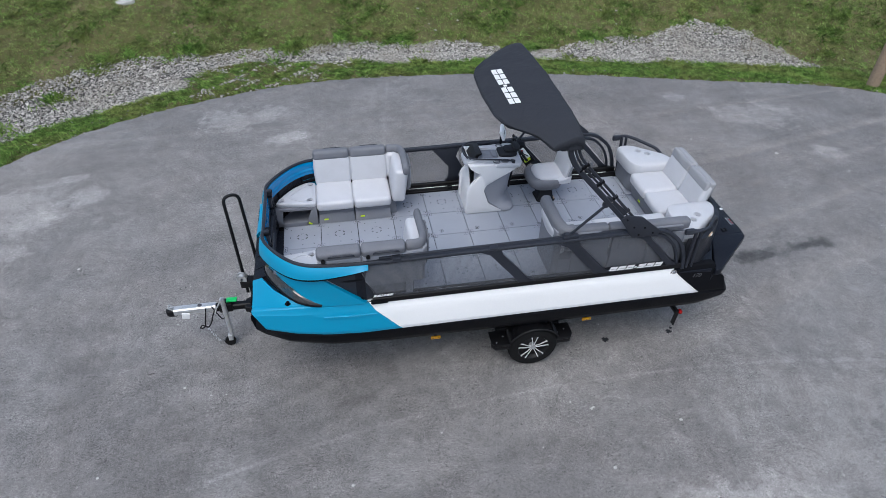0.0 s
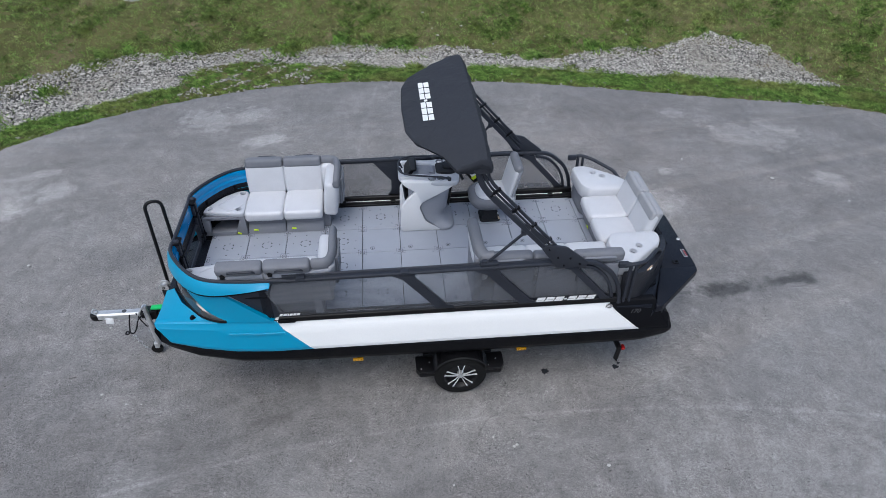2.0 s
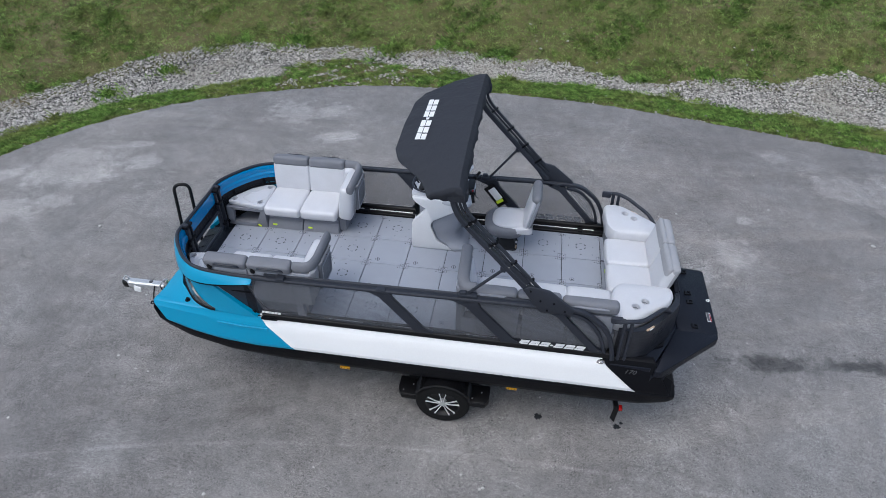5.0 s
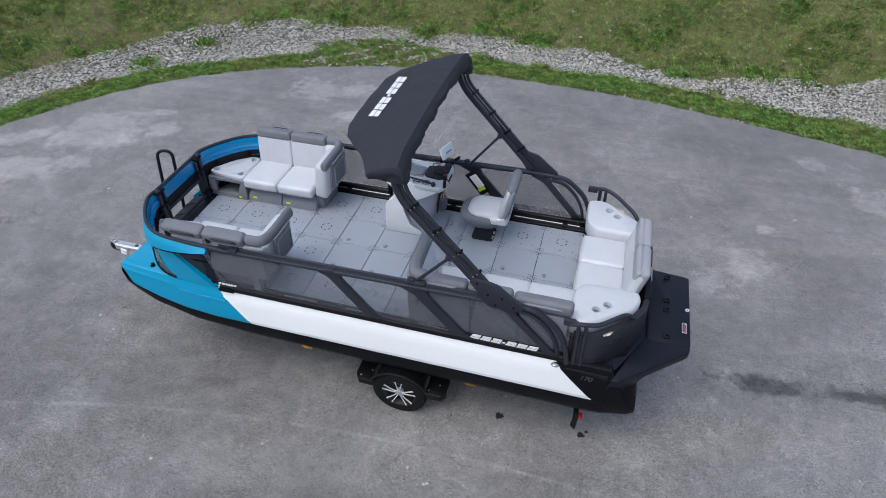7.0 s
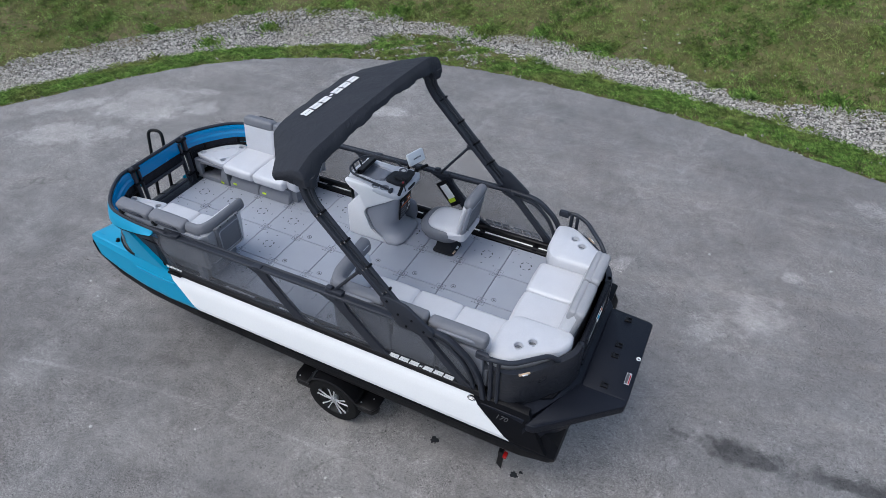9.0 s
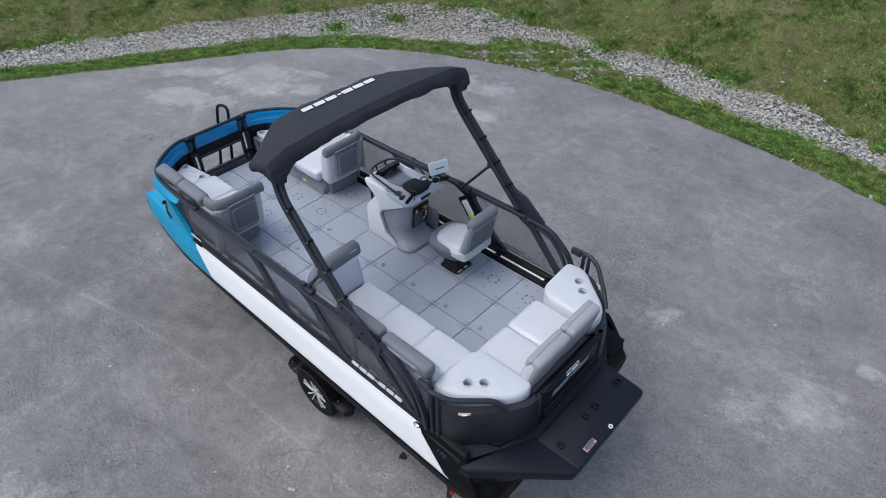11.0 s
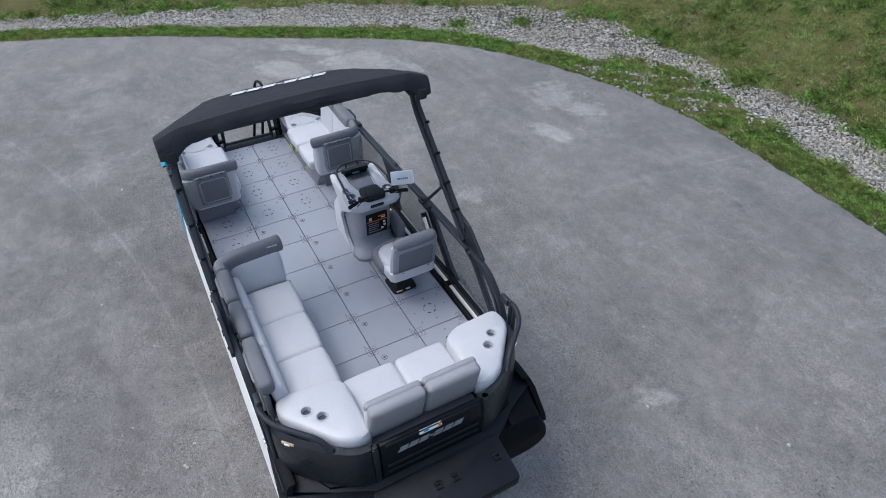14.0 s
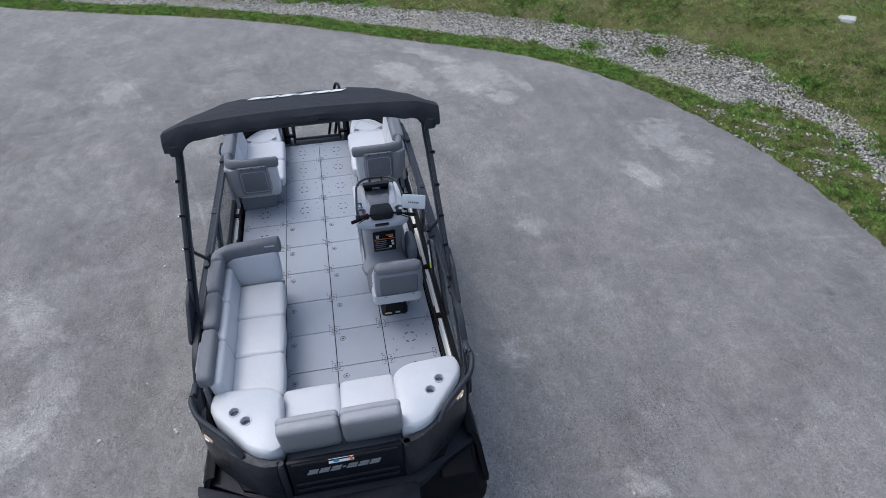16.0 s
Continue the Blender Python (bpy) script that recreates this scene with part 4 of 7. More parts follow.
def side_pt(s, x, v, out=0.0):
    """A place on the outer hull side: v 0 at its top edge, 1 at the bottom of the coloured panel."""
    dy = nose_in(x) * (1 + 0.55 * v)
    y = table(v, [0, 0.08, 0.26, 0.3, 0.9, 1], [1.14, 1.168, 1.192, 1.201, 1.243, 1.235]) - dy + out
    low = table(x, [-3.42, -3.28, -3.0, -2.6, -2.2], [1.27, 1.225, 1.15, 1.1, 1.09])
    z = lerp(1.525, low, table(v, [0, 0.08, 0.28, 0.33, 1], [0, 0.03, 0.214, 0.278, 1]))
    return (x, s * y, z)


VS = [0, 0.04, 0.08, 0.2, 0.26, 0.3, 0.5, 0.7, 0.9, 0.97, 1.0]


def side_panel(s, x_from, x_to, n, out=0.0):
    bm = bmesh.new()
    grid = []
    for i in range(n + 1):
        u = i / n
        grid.append([side_pt(s, lerp(x_from(v), x_to(v), u), v, out) for v in VS])
    shell(bm, grid, (0, -s * 0.05, 0))
    return bm


def nose_x(v):
    return table(v, [0, 0.15, 1.0], [-3.46, -3.478, -3.33])


def split_x(v):
    return table(v, [0, 0.3, 1.0], [-2.12, -2.04, -1.72])


def tail_x(v):
    return table(v, [0, 0.3, 1.0], [1.78, 1.86, 2.23])


for s in (-1, 1):
    # black pontoon body
    bm = bmesh.new()
    loops = []
    for x, zb, dy, zt, yi in ((-3.49, 1.39, 0.12, 1.445, 0.6), (-3.452, 1.235, 0.112, 1.44, 0.5), (-3.36, 1.04, 0.1, 1.45, 0.42), (-3.1, 0.87, 0.072, 1.48, 0.38), (-2.6, 0.765, 0.035, 1.48, 0.36), (-1.9, 0.72, 0.02, 1.48, 0.36),
                              (0, 0.72, 0.0, 1.48, 0.36), (2.2, 0.72, 0.0, 1.46, 0.36), (2.34, 0.73, 0.0, 1.42, 0.4), (2.62, 0.8, 0.02, 1.22, 0.5), (2.68, 0.86, 0.05, 1.1, 0.55)):
        yo = 1.205 - dy
        zm = max(table(x, [-3.42, -3.28, -3.0, -2.6, -2.2], [1.25, 1.205, 1.13, 1.08, 1.07]), zb + 0.03) if x < 2.3 else min(1.07, zt - 0.06)
        loops.append([(x, s * yi, zt), (x, s * (yo - 0.06), zt), (x, s * (yo - 0.055), min(zt - 0.02, 1.42)), (x, s * (yo + 0.012), zm + 0.015), (x, s * (yo + 0.03), zm - 0.02), (x, s * (yo + 0.015), lerp(zm, zb, 0.45)),
                      (x, s * (yo - 0.05), lerp(zm, zb, 0.8)), (x, s * (yo - 0.16), zb), (x, s * (yi + 0.15), zb), (x, s * yi, lerp(zm, zb, 0.5))])
    loft(bm, loops)
    part("pontoon", bm, M_BLACK, boat, "black moulded pontoon hull", sharp=30)
    part("bow_side_panel", side_panel(s, nose_x, lambda v: split_x(v) - 0.003, 24), M_BLUE, boat, "cyan bow side panel", sharp=18)
    part("side_panel", side_panel(s, lambda v: split_x(v) + 0.003, tail_x, 24), M_WHITE, boat, "white hull side panel", sharp=18)
    part("stern_side_panel", side_panel(s, lambda v: tail_x(v) + 0.004, lambda v: table(v, [0, 0.3, 1], [2.36, 2.42, 2.6]), 6, -0.004), M_BLACK, boat, "black stern side panel")
    # raised crease on the cyan side
    bm = bmesh.new()
    tube(bm, [side_pt(s, -2.65, 0.42, 0.0), side_pt(s, -2.3, 0.42, 0.006), side_pt(s, -2.02, 0.42, 0.0)], 0, flat=(0.012, 0.018))
    part("crease", bm, M_BLUE, boat)
    # nose deck, cyan
    bm = bmesh.new()
    outer = [(-3.465, 1.068, 1.52), (-3.36, 1.08, 1.523), (-3.1, 1.098, 1.526), (-2.85, 1.118, 1.527), (-2.6, 1.13, 1.527)]
    mid_ = [(-3.475, 0.83, 1.475), (-3.38, 0.87, 1.5), (-3.16, 0.99, 1.532), (-2.92, 1.08, 1.535), (-2.64, 1.11, 1.53)]
    inner = [(-3.5, 0.46, 1.44), (-3.37, 0.54, 1.54), (-3.215, 0.82, 1.57), (-2.99, 1.035, 1.555), (-2.68, 1.115, 1.535)]
    shell(bm, [[(a[0], s * a[1], a[2]) for a in row] for row in (outer, mid_, inner)], (0, 0, -0.06))
    part("nose_deck", bm, M_BLUE, boat, "cyan nose deck")
    for sx, sy in ((-3.4, 0.56), (-3.4, 0.62)):
        bm = bmesh.new()
        disc(bm, (sx, s * sy, 1.5), 0.008, 0.012, n=8)
        part("bolt", bm, M_BLACK, boat)
    bm = bmesh.new()
    disc(bm, (-3.05, s * 1.045, 1.515), 0.035, 0.02, n=14)
    disc(bm, (-3.05, s * 1.045, 1.53), 0.02, 0.03, n=12)
    part("mooring_eye", bm, M_BLACK, boat, "black round mooring fitting")
    # deck cleats at the side
    bm = bmesh.new()
    box(bm, (-1.98, s * 1.17, 1.525), (0.2, 0.07, 0.03), 0.012)
    box(bm, (-1.98, s * 1.19, 1.55), (0.14, 0.03, 0.02), 0.008)
    part("cleat", bm, M_BLACK, boat, "black side cleat")
    bm = bmesh.new()
    ringed(bm, (1.8, s * 1.19, 1.455), [(0.02, 0), (0.045, 0), (0.045, 0.015), (0.02, 0.02)], "y", 16)
    box(bm, (1.8, s * 1.195, 1.455), (0.05, 0.02, 0.02), 0.005)
    part("stern_eye", bm, M_CHROME, boat, "bright steel stern eye")

# bow panels: curve in plan from the gate to the side
BOW = curve2([(-3.27, 0.42), (-3.262, 0.57), (-3.14, 0.79), (-2.945, 1.01), (-2.73, 1.125), (-2.4, 1.17), (-2.08, 1.182)], 6)
BOW_L = np.concatenate([[0], np.cumsum(np.hypot(*np.diff(BOW, axis=0).T))])
BOW_L /= BOW_L[-1]


def bow_at(t):
    return table(t, BOW_L, BOW[:, 0]), table(t, BOW_L, BOW[:, 1])


def bow_t(x):
    return table(x, BOW[2:, 0], BOW_L[2:])


def bow_out(t):
    a, b = bow_at(max(0, t - 0.02)), bow_at(min(1, t + 0.02))
    d = Vector((b[0] - a[0], b[1] - a[1]))
    d.normalize()
    return Vector((-d.y, d.x))


def band_low(t):
    return table(t, [0, 0.3, 0.5, 0.7, 0.9, 1.0], [1.93, 1.935, 1.96, 2.0, 2.06, 2.1])


def strip_z(t):
    return table(t, [0, 0.2, 0.45, 0.62, 1.0], [1.66, 1.63, 1.56, 1.53, 1.525])


def bow_pt(s, t, z, out=0.0):
    x, y = bow_at(t)
    n = bow_out(t)
    return (x + n.x * out, s * (y + n.y * out), z)


for s in (-1, 1):
    bm = bmesh.new()
    grid = []
    for i in range(33):
        t = i / 32
        lo = band_low(t)
        grid.append([bow_pt(s, t, z, o) for z, o in ((2.135, 0.01), (2.1, 0.035), (lerp(2.1, lo, 0.5), 0.055), (lerp(2.1, lo, 0.9), 0.065), (lo, 0.05))])
    loops = [row + [bow_pt(s, i / 32, z, o) for z, o in ((band_low(i / 32), 0.0), (2.135, -0.02))] for i, row in enumerate(grid)]
    loft(bm, loops)
    part("bow_band", bm, M_BLUE, boat, "cyan upper bow band")
    # thin black line along the band's lower edge
    bm = bmesh.new()
    tube(bm, [bow_pt(s, t, band_low(t) - 0.012, 0.034) for t in np.linspace(0, 0.98, 28)], 0, flat=(0.02, 0.012))
    part("band_line", bm, M_BLACK, boat, "black line under the bow band")
    # lower cyan panel with slanted end
    bm = bmesh.new()
    loops = []
    for i in range(29):
        u = i / 28
        row = []
        for v in (0, 0.2, 0.4, 0.58, 0.73, 0.86, 1.0):
            t_end = bow_t(table(v, [0, 1], [-2.62, -2.13]))
            t = lerp(0.04, t_end, u)
            zt = band_low(min(t, 0.6)) - 0.035
            hollow = min(1.0, max(0.0, (0.72 - t) / 0.2))
            row.append(bow_pt(s, t, lerp(zt, strip_z(t), v), lerp(table(v, [0, 0.5, 1], [0.0, 0.002, 0.005]), table(v, [0, 0.35, 0.73, 1], [0.0, -0.004, -0.006, 0.028]), hollow)))
        back = []
        for v in (1.0, 0.0):
            t = lerp(0.04, bow_t(table(v, [0, 1], [-2.62, -2.13])), u)
            zt = band_low(min(t, 0.6)) - 0.035
            back.append(bow_pt(s, t, lerp(zt, strip_z(t), v), -0.046))
        loops.append(row + back)
    loft(bm, loops)
    part("bow_panel", bm, M_BLUE, boat, "cyan lower bow panel")
    # lamp strip sweeping round the bow
    bm = bmesh.new()
    pts = [bow_pt(s, t, strip_z(t) + 0.008, 0.04 - 0.03 * max(0.0, t - 0.45) / 0.18) for t in np.linspace(0.03, 0.64, 18)]
    tube(bm, pts, 0, flat=(0.016, 0.011))
    strip = part("lamp_strip", bm, M_BLACK, boat, "black lamp surround")
    bm = bmesh.new()
    grid = []
    for t in np.linspace(0.05, 0.63, 16):
        hh = table(t, [0.05, 0.15, 0.4, 0.63], [0.05, 0.13, 0.125, 0.015])
        grid.append([bow_pt(s, t, strip_z(t) + 0.012 + hh * k, 0.045 - 0.22 * hh * k - 0.03 * max(0.0, t - 0.45) / 0.18) for k in (0, 0.5, 1.0)])
    shell(bm, grid, (0.03, 0, 0))
    part("lens", bm, M_LENS, strip, "smoked grey lamp lens")
    # bow top rail
    bm = bmesh.new()
    tube(bm, [bow_pt(s, t, 2.148, -0.005) for t in np.linspace(0, 1, 26)] + [(-1.9, s * 1.18, 2.145)], 0.021, n=8)
    part("bow_rail", bm, M_RAIL, boat, "charcoal tube rail over the bow band")
    # inner frame under the band
    bm = bmesh.new()
    tube(bm, [bow_pt(s, t, 1.86, -0.06) for t in np.linspace(0.03, 0.95, 20)], 0.022, n=8)
    tube(bm, [bow_pt(s, t, 1.56, -0.06) for t in np.linspace(0.03, 0.95, 20)], 0.03, n=8)
    for t in (0.03, 0.2, 0.5, 0.75):
        tube(bm, [bow_pt(s, t, 1.5, -0.06), bow_pt(s, t, 1.95, -0.06)], 0.022, n=8)
    part("bow_frame", bm, M_BLACK, boat, "black tube frame inside the bow")
    bm = bmesh.new()
    shell(bm, [[bow_pt(s, t, z, -0.048) for z in (1.54, 1.8, 1.965)] for t in np.linspace(0.02, 0.97, 20)], (0.004, -s * 0.004, 0))
    part("bow_lining", bm, M_FABRIC, boat, "black inner bow lining")
    bm = bmesh.new()
    shell(bm, [[bow_pt(s, t, z, o) for z, o in ((1.96, -0.05), (1.985, -0.044), (2.02, -0.05), (2.045, -0.034), (2.085, -0.04), (2.13, -0.026))] for t in np.linspace(0.0, 0.97, 24)], (0.004, -s * 0.004, 0))
    part("band_inner_face", bm, M_BLUEDARK, boat, "deep blue inner face of the bow band")
    # gate posts
    bm = bmesh.new()
    box(bm, (-3.22, s * 0.43, 1.84), (0.06, 0.05, 0.68), 0.012)
    box(bm, (-3.22, s * 0.35, 1.8), (0.045, 0.03, 0.6), 0.01)
    post = part("gate_post", bm, M_RAIL, boat, "charcoal bow gate post")
    for z in (1.62, 1.95, 2.14):
        bm = bmesh.new()
        box(bm, (-3.22, s * 0.4, z), (0.08, 0.14, 0.035), 0.01)
        part("hinge", bm, M_BLACK, post)

# bow gate
bm = bmesh.new()
loft(bm, [[(-3.30, y, 2.1), (-3.33, y, 1.96), (-3.31, y, 1.83), (-3.27, y, 1.83), (-3.25, y, 2.13), (-3.28, y, 2.13)] for y in (-0.4, -0.2, 0.0, 0.2, 0.4)])
gate_band = part("gate_band", bm, M_BLUE, boat, "cyan bow gate band")
bm = bmesh.new()
shell(bm, [[(-3.236, y, 1.965), (-3.232, y, 2.05), (-3.238, y, 2.132)] for y in (-0.36, 0.0, 0.36)], (-0.004, 0, 0))
part("gate_inner_face", bm, M_BLUEDARK, gate_band, "deep blue inner face of the gate band")
bm = bmesh.new()
shell(bm, [[(-3.24, y, 1.825), (-3.236, y, 1.9), (-3.236, y, 1.963)] for y in (-0.36, 0.0, 0.36)], (-0.004, 0, 0))
part("gate_pad", bm, M_FABRIC, gate_band, "black inner gate pad")
bm = bmesh.new()
tube(bm, [(-3.26, -0.44, 2.148), (-3.26, 0.44, 2.148)], 0.021, n=8)
tube(bm, [(-3.23, -0.33, 1.82), (-3.23, 0.33, 1.82), (-3.23, 0.33, 1.55), (-3.23, -0.33, 1.55), (-3.23, -0.33, 1.82)], 0.022, n=8)
part("bow_gate", bm, M_RAIL, boat, "charcoal tube bow gate")
# black bow ramp between the noses
bm = bmesh.new()
prism(bm, [(-3.52, 1.22), (-3.5, 1.42), (-3.3, 1.5), (-3.1, 1.49), (-3.1, 1.1), (-3.3, 1.0)], -0.44, 0.44, "y", bev=0.015, round_r=0.02)
part("bow_ramp", bm, M_STEP, boat, "black bow boarding step")
for y in (-0.25, 0.0, 0.25):
    bm = bmesh.new()
    box(bm, (-3.4, y, 1.465), (0.16, 0.012, 0.01), 0.003, rot4("Y", -20))
    part("tread_rib", bm, M_FRAME, boat)

# deck base
bm = bmesh.new()
prism(bm, [(-3.24, -0.5), (-3.12, -0.78), (-2.7, -1.1), (-2.2, -1.15), (1.95, -1.15), (2.5, -0.85), (2.62, -0.5), (2.62, 0.5), (2.5, 0.85), (1.95, 1.15), (-2.2, 1.15), (-2.7, 1.1), (-3.12, 0.78), (-3.24, 0.5)], 1.36, 1.482, bev=0.01)
deck = part("deck", bm, M_BLACK, boat, "dark deck base under grey tiles")

# side tracks and rails
for s in (-1, 1):
    bm = bmesh.new()
    tube(bm, [(-2.3, s * 1.1, 1.50), (1.95, s * 1.1, 1.50)], 0, flat=(0.06, 0.022))
    tube(bm, [(-2.06, s * 1.155, 1.545), (1.92, s * 1.155, 1.555)], 0, flat=(0.028, 0.04))
    tube(bm, [(-2.3, s * 1.06, 1.535), (1.9, s * 1.06, 1.535)], 0, flat=(0.012, 0.02))
    track = part("side_track", bm, M_FRAME, boat, "black accessory track along the deck")
    for xa, xb in ((-1.3, -0.9), (-0.55, -0.1), (0.3, 0.75), (1.05, 1.75)):
        bm = bmesh.new()
        tube(bm, [(xa, s * 1.085, 1.527), (xb, s * 1.085, 1.527)], 0, flat=(0.012, 0.006))
        part("track_strip", bm, M_GALV, track, "bright aluminium track strip")
    for xa in (-1.4, -0.7, 0.1, 0.9, 1.6):
        bm = bmesh.new()
        box(bm, (xa, s * 1.09, 1.53), (0.07, 0.1, 0.03), 0.01)
        part("track_clamp", bm, M_BLACK, track)
    # frame
    y = s * 1.16 + (0.04 if s > 0 else 0.0)
    bm = bmesh.new()
    tube(bm, [(-2.3, y, 2.1), (-2.0, y, 2.13), (1.3, y, 2.18), (1.54, y, 2.155), (1.77, y, 1.96), (1.87, y, 1.74), (1.91, y, 1.5)], 0, flat=(0.024, 0.029), bend=0.1, up=(0, 1, 0))
    rail = part("top_rail", bm, M_RAIL, boat, "charcoal flat side rail")
    bm = bmesh.new()
    tube(bm, [(-1.95, y - s * 0.035, 2.16), (1.2, y - s * 0.035, 2.2)], 0.018, n=8)
    tube(bm, [(-1.95, y + s * 0.03, 2.145), (1.25, y + s * 0.03, 2.19)], 0.014, n=8)
    part("rail_bead", bm, M_RAIL, rail)
    for xa in (-1.75, -0.62, 0.3, 1.2):
        bm = bmesh.new()
        box(bm, (xa, y, 2.165), (0.1, 0.085, 0.045), 0.01)
        part("rail_joint", bm, M_RAIL, rail)
    bm = bmesh.new()
    tube(bm, [(1.34, y, 2.115), (1.52, y, 2.085), (1.69, y, 1.92), (1.78, y, 1.73), (1.81, y, 1.56)], 0, flat=(0.018, 0.02), bend=0.09, up=(0, 1, 0))
    part("rail_corner", bm, M_RAIL, boat, "charcoal inner rail corner")
    braces = [(-0.71, -0.25, 0.15), (0.23, 0.73, 0.16), (1.19, 1.7, 0.1)]
    if s > 0:
        # the starboard side has an angled post in place of the foremost brace
        braces = braces[1:]
        bm = bmesh.new()
        prism(bm, [(-0.97, 2.14), (-0.55, 2.14), (-0.6, 1.99), (-0.5, 1.8), (-0.56, 1.66), (-0.5, 1.57), (-0.76, 1.57), (-0.71, 1.64), (-0.71, 1.82), (-0.9, 2.06)], y - 0.02, y + 0.02, "y", bev=0.006)
        part("angled_post", bm, M_RAIL, boat, "charcoal angled side post")
    for x0, x1, w in braces:
        bm = bmesh.new()
        lean_ = (x1 - x0) / 0.56
        prism(bm, [(x0 - 0.1, 2.14), (x0 + w + 0.03, 2.14), (x0 + w + lean_ * 0.07, 2.06), (x0 + w + lean_ * 0.49, 1.64), (x1 + w + 0.07, 1.57), (x1 - 0.02, 1.57), (x0 + lean_ * 0.49, 1.64), (x0 + lean_ * 0.07 - 0.005, 2.07)], y - 0.02, y + 0.02, "y", bev=0.006)
        part("diagonal_brace", bm, M_RAIL, boat, "charcoal slanted side brace")
    bm = bmesh.new()
    prism(bm, [(-2.6, 1.95), (-2.5, 2.05), (-2.05, 2.11), (-2.14, 1.85), (-1.98, 1.57), (-2.14, 1.53)], s * 1.122 - 0.008, s * 1.122 + 0.008, "y", bev=0.006)
    part("bow_brace", bm, M_RAIL, boat, "charcoal brace behind the bow panel")
    fore = ([(-2.2, 2.1), (-0.67, 2.13), (-0.21, 1.58), (-2.02, 1.57)], [(-0.57, 2.13), (0.27, 2.13), (0.77, 1.58), (-0.11, 1.58)])
    if s > 0:
        fore = ([(-2.2, 2.1), (-0.93, 2.12), (-0.7, 1.82), (-0.7, 1.58), (-2.02, 1.57)], [(-0.57, 2.13), (0.27, 2.13), (0.77, 1.58), (-0.52, 1.58)])
    for pts in (*fore,
                [(0.4, 2.13), (1.22, 2.13), (1.74, 1.58), (0.9, 1.58)], [(1.34, 2.11), (1.5, 2.08), (1.68, 1.9), (1.79, 1.6)]):
        bm = bmesh.new()
        prism(bm, pts, y - 0.003, y + 0.003, "y")
        part("mesh_panel", bm, M_MESH, boat, "dark open-weave mesh side panel")
    # lower dark skirt of the mesh aft
    if s < 0:
        bm = bmesh.new()
        prism(bm, [(0.9, 1.575), (1.84, 1.575), (1.82, 1.665), (0.82, 1.655)], y + s * 0.004, y + s * 0.008, "y")
        part("mark_plate", bm, M_FABRIC, boat, "black band behind the maker's mark")
    part("maker_mark", emblem((1.25, y + s * 0.012, 1.618), (-s * -1.0 if s < 0 else -1.0, 0, 0) if s > 0 else (1, 0, 0), (0, 0, 1), 0.075, (0.1, 0.1, 0.1, 0.03, 0.1, 0.1, 0.1), 0.012), M_PRINT if s < 0 else M_TABLE, boat, "white maker's mark drawn as plain bars")
    part("side_mark", emblem((-1.93, y + s * 0.04, 1.645), (1 if s < 0 else -1, 0, 0), (0, 0, 1), 0.03, (0.034, 0.044, 0.016, 0.034, 0.034, 0.034), 0.006), M_PRINT, boat, "small white mark drawn as plain bars")

# stern: fabric panels, corner rails, gate, step and platform
STERN = [(1.97, 1.13), (2.14, 1.11), (2.3, 1.0), (2.5, 0.78), (2.6, 0.62), (2.62, 0.5)]
for s in (-1, 1):
    bm = bmesh.new()
    rows_ = []
    cv = curve2(STERN, 4)
    for px, py in cv:
        rows_.append([(px - 0.0, s * py, 1.46), (px + 0.02, s * (py + 0.01), 1.55), (px + 0.01, s * (py + 0.01), 1.82), (px, s * py, 1.92), (px - 0.05, s * (py - 0.04), 1.92), (px - 0.05, s * (py - 0.04), 1.46)])
    loft(bm, rows_)
    part("stern_corner_panel", bm, M_PATCH, boat, "black padded stern corner panel")
    bm = bmesh.new()
    tube(bm, [(1.86, 0.02 + s * 1.17, 2.06), (1.98, 0.02 + s * 1.19, 2.1), (2.14, 0.03 + s * 1.14, 2.065), (2.4, 0.03 + s * 0.86, 2.02), (2.48, 0.03 + s * 0.79, 1.92)], 0.024, n=10, bend=0.12)
    tube(bm, [(1.96, 0.02 + s * 1.17, 2.09), (1.97, s * 1.15, 1.5)], 0.022, n=8)
    tube(bm, [(2.03, 0.02 + s * 1.16, 2.085), (2.04, s * 1.15, 1.5)], 0.02, n=8)
    part("stern_rail", bm, M_RAIL, boat, "charcoal curved stern corner rail")
    bm = bmesh.new()
    box(bm, (1.87, 0.02 + s * 1.165, 2.08), (0.12, 0.05, 0.08), 0.015)
    tube(bm, [(1.84, 0.02 + s * 1.165, 2.095), (1.95, 0.02 + s * 1.18, 2.1)], 0.02, n=8)
    part("rail_hinge", bm, M_RAIL, boat, "charcoal rail hinge block")
    bm = bmesh.new()
    box(bm, (2.25, s * 1.045, 1.915), (0.11, 0.018, 0.02), 0.003, rot4("Z", -s * 42 if s > 0 else 42))
    lab = part("warning_label", bm, M_TAN, boat, "white and orange warning label")
    bm = bmesh.new()
    box(bm, (2.256, s * 1.051, 1.916), (0.05, 0.02, 0.012), 0.002, rot4("Z", -s * 42 if s > 0 else 42))
    part("label_print", bm, M_PRINT, lab)
    bm = bmesh.new()
    box(bm, (2.6, 0.03 + s * 0.5, 1.68), (0.07, 0.06, 0.46), 0.02)
    disc(bm, (2.6, 0.03 + s * 0.5, 1.9), 0.026, 0.02, n=14)
    part("stern_post", bm, M_RAIL, boat, "charcoal stern gate post")
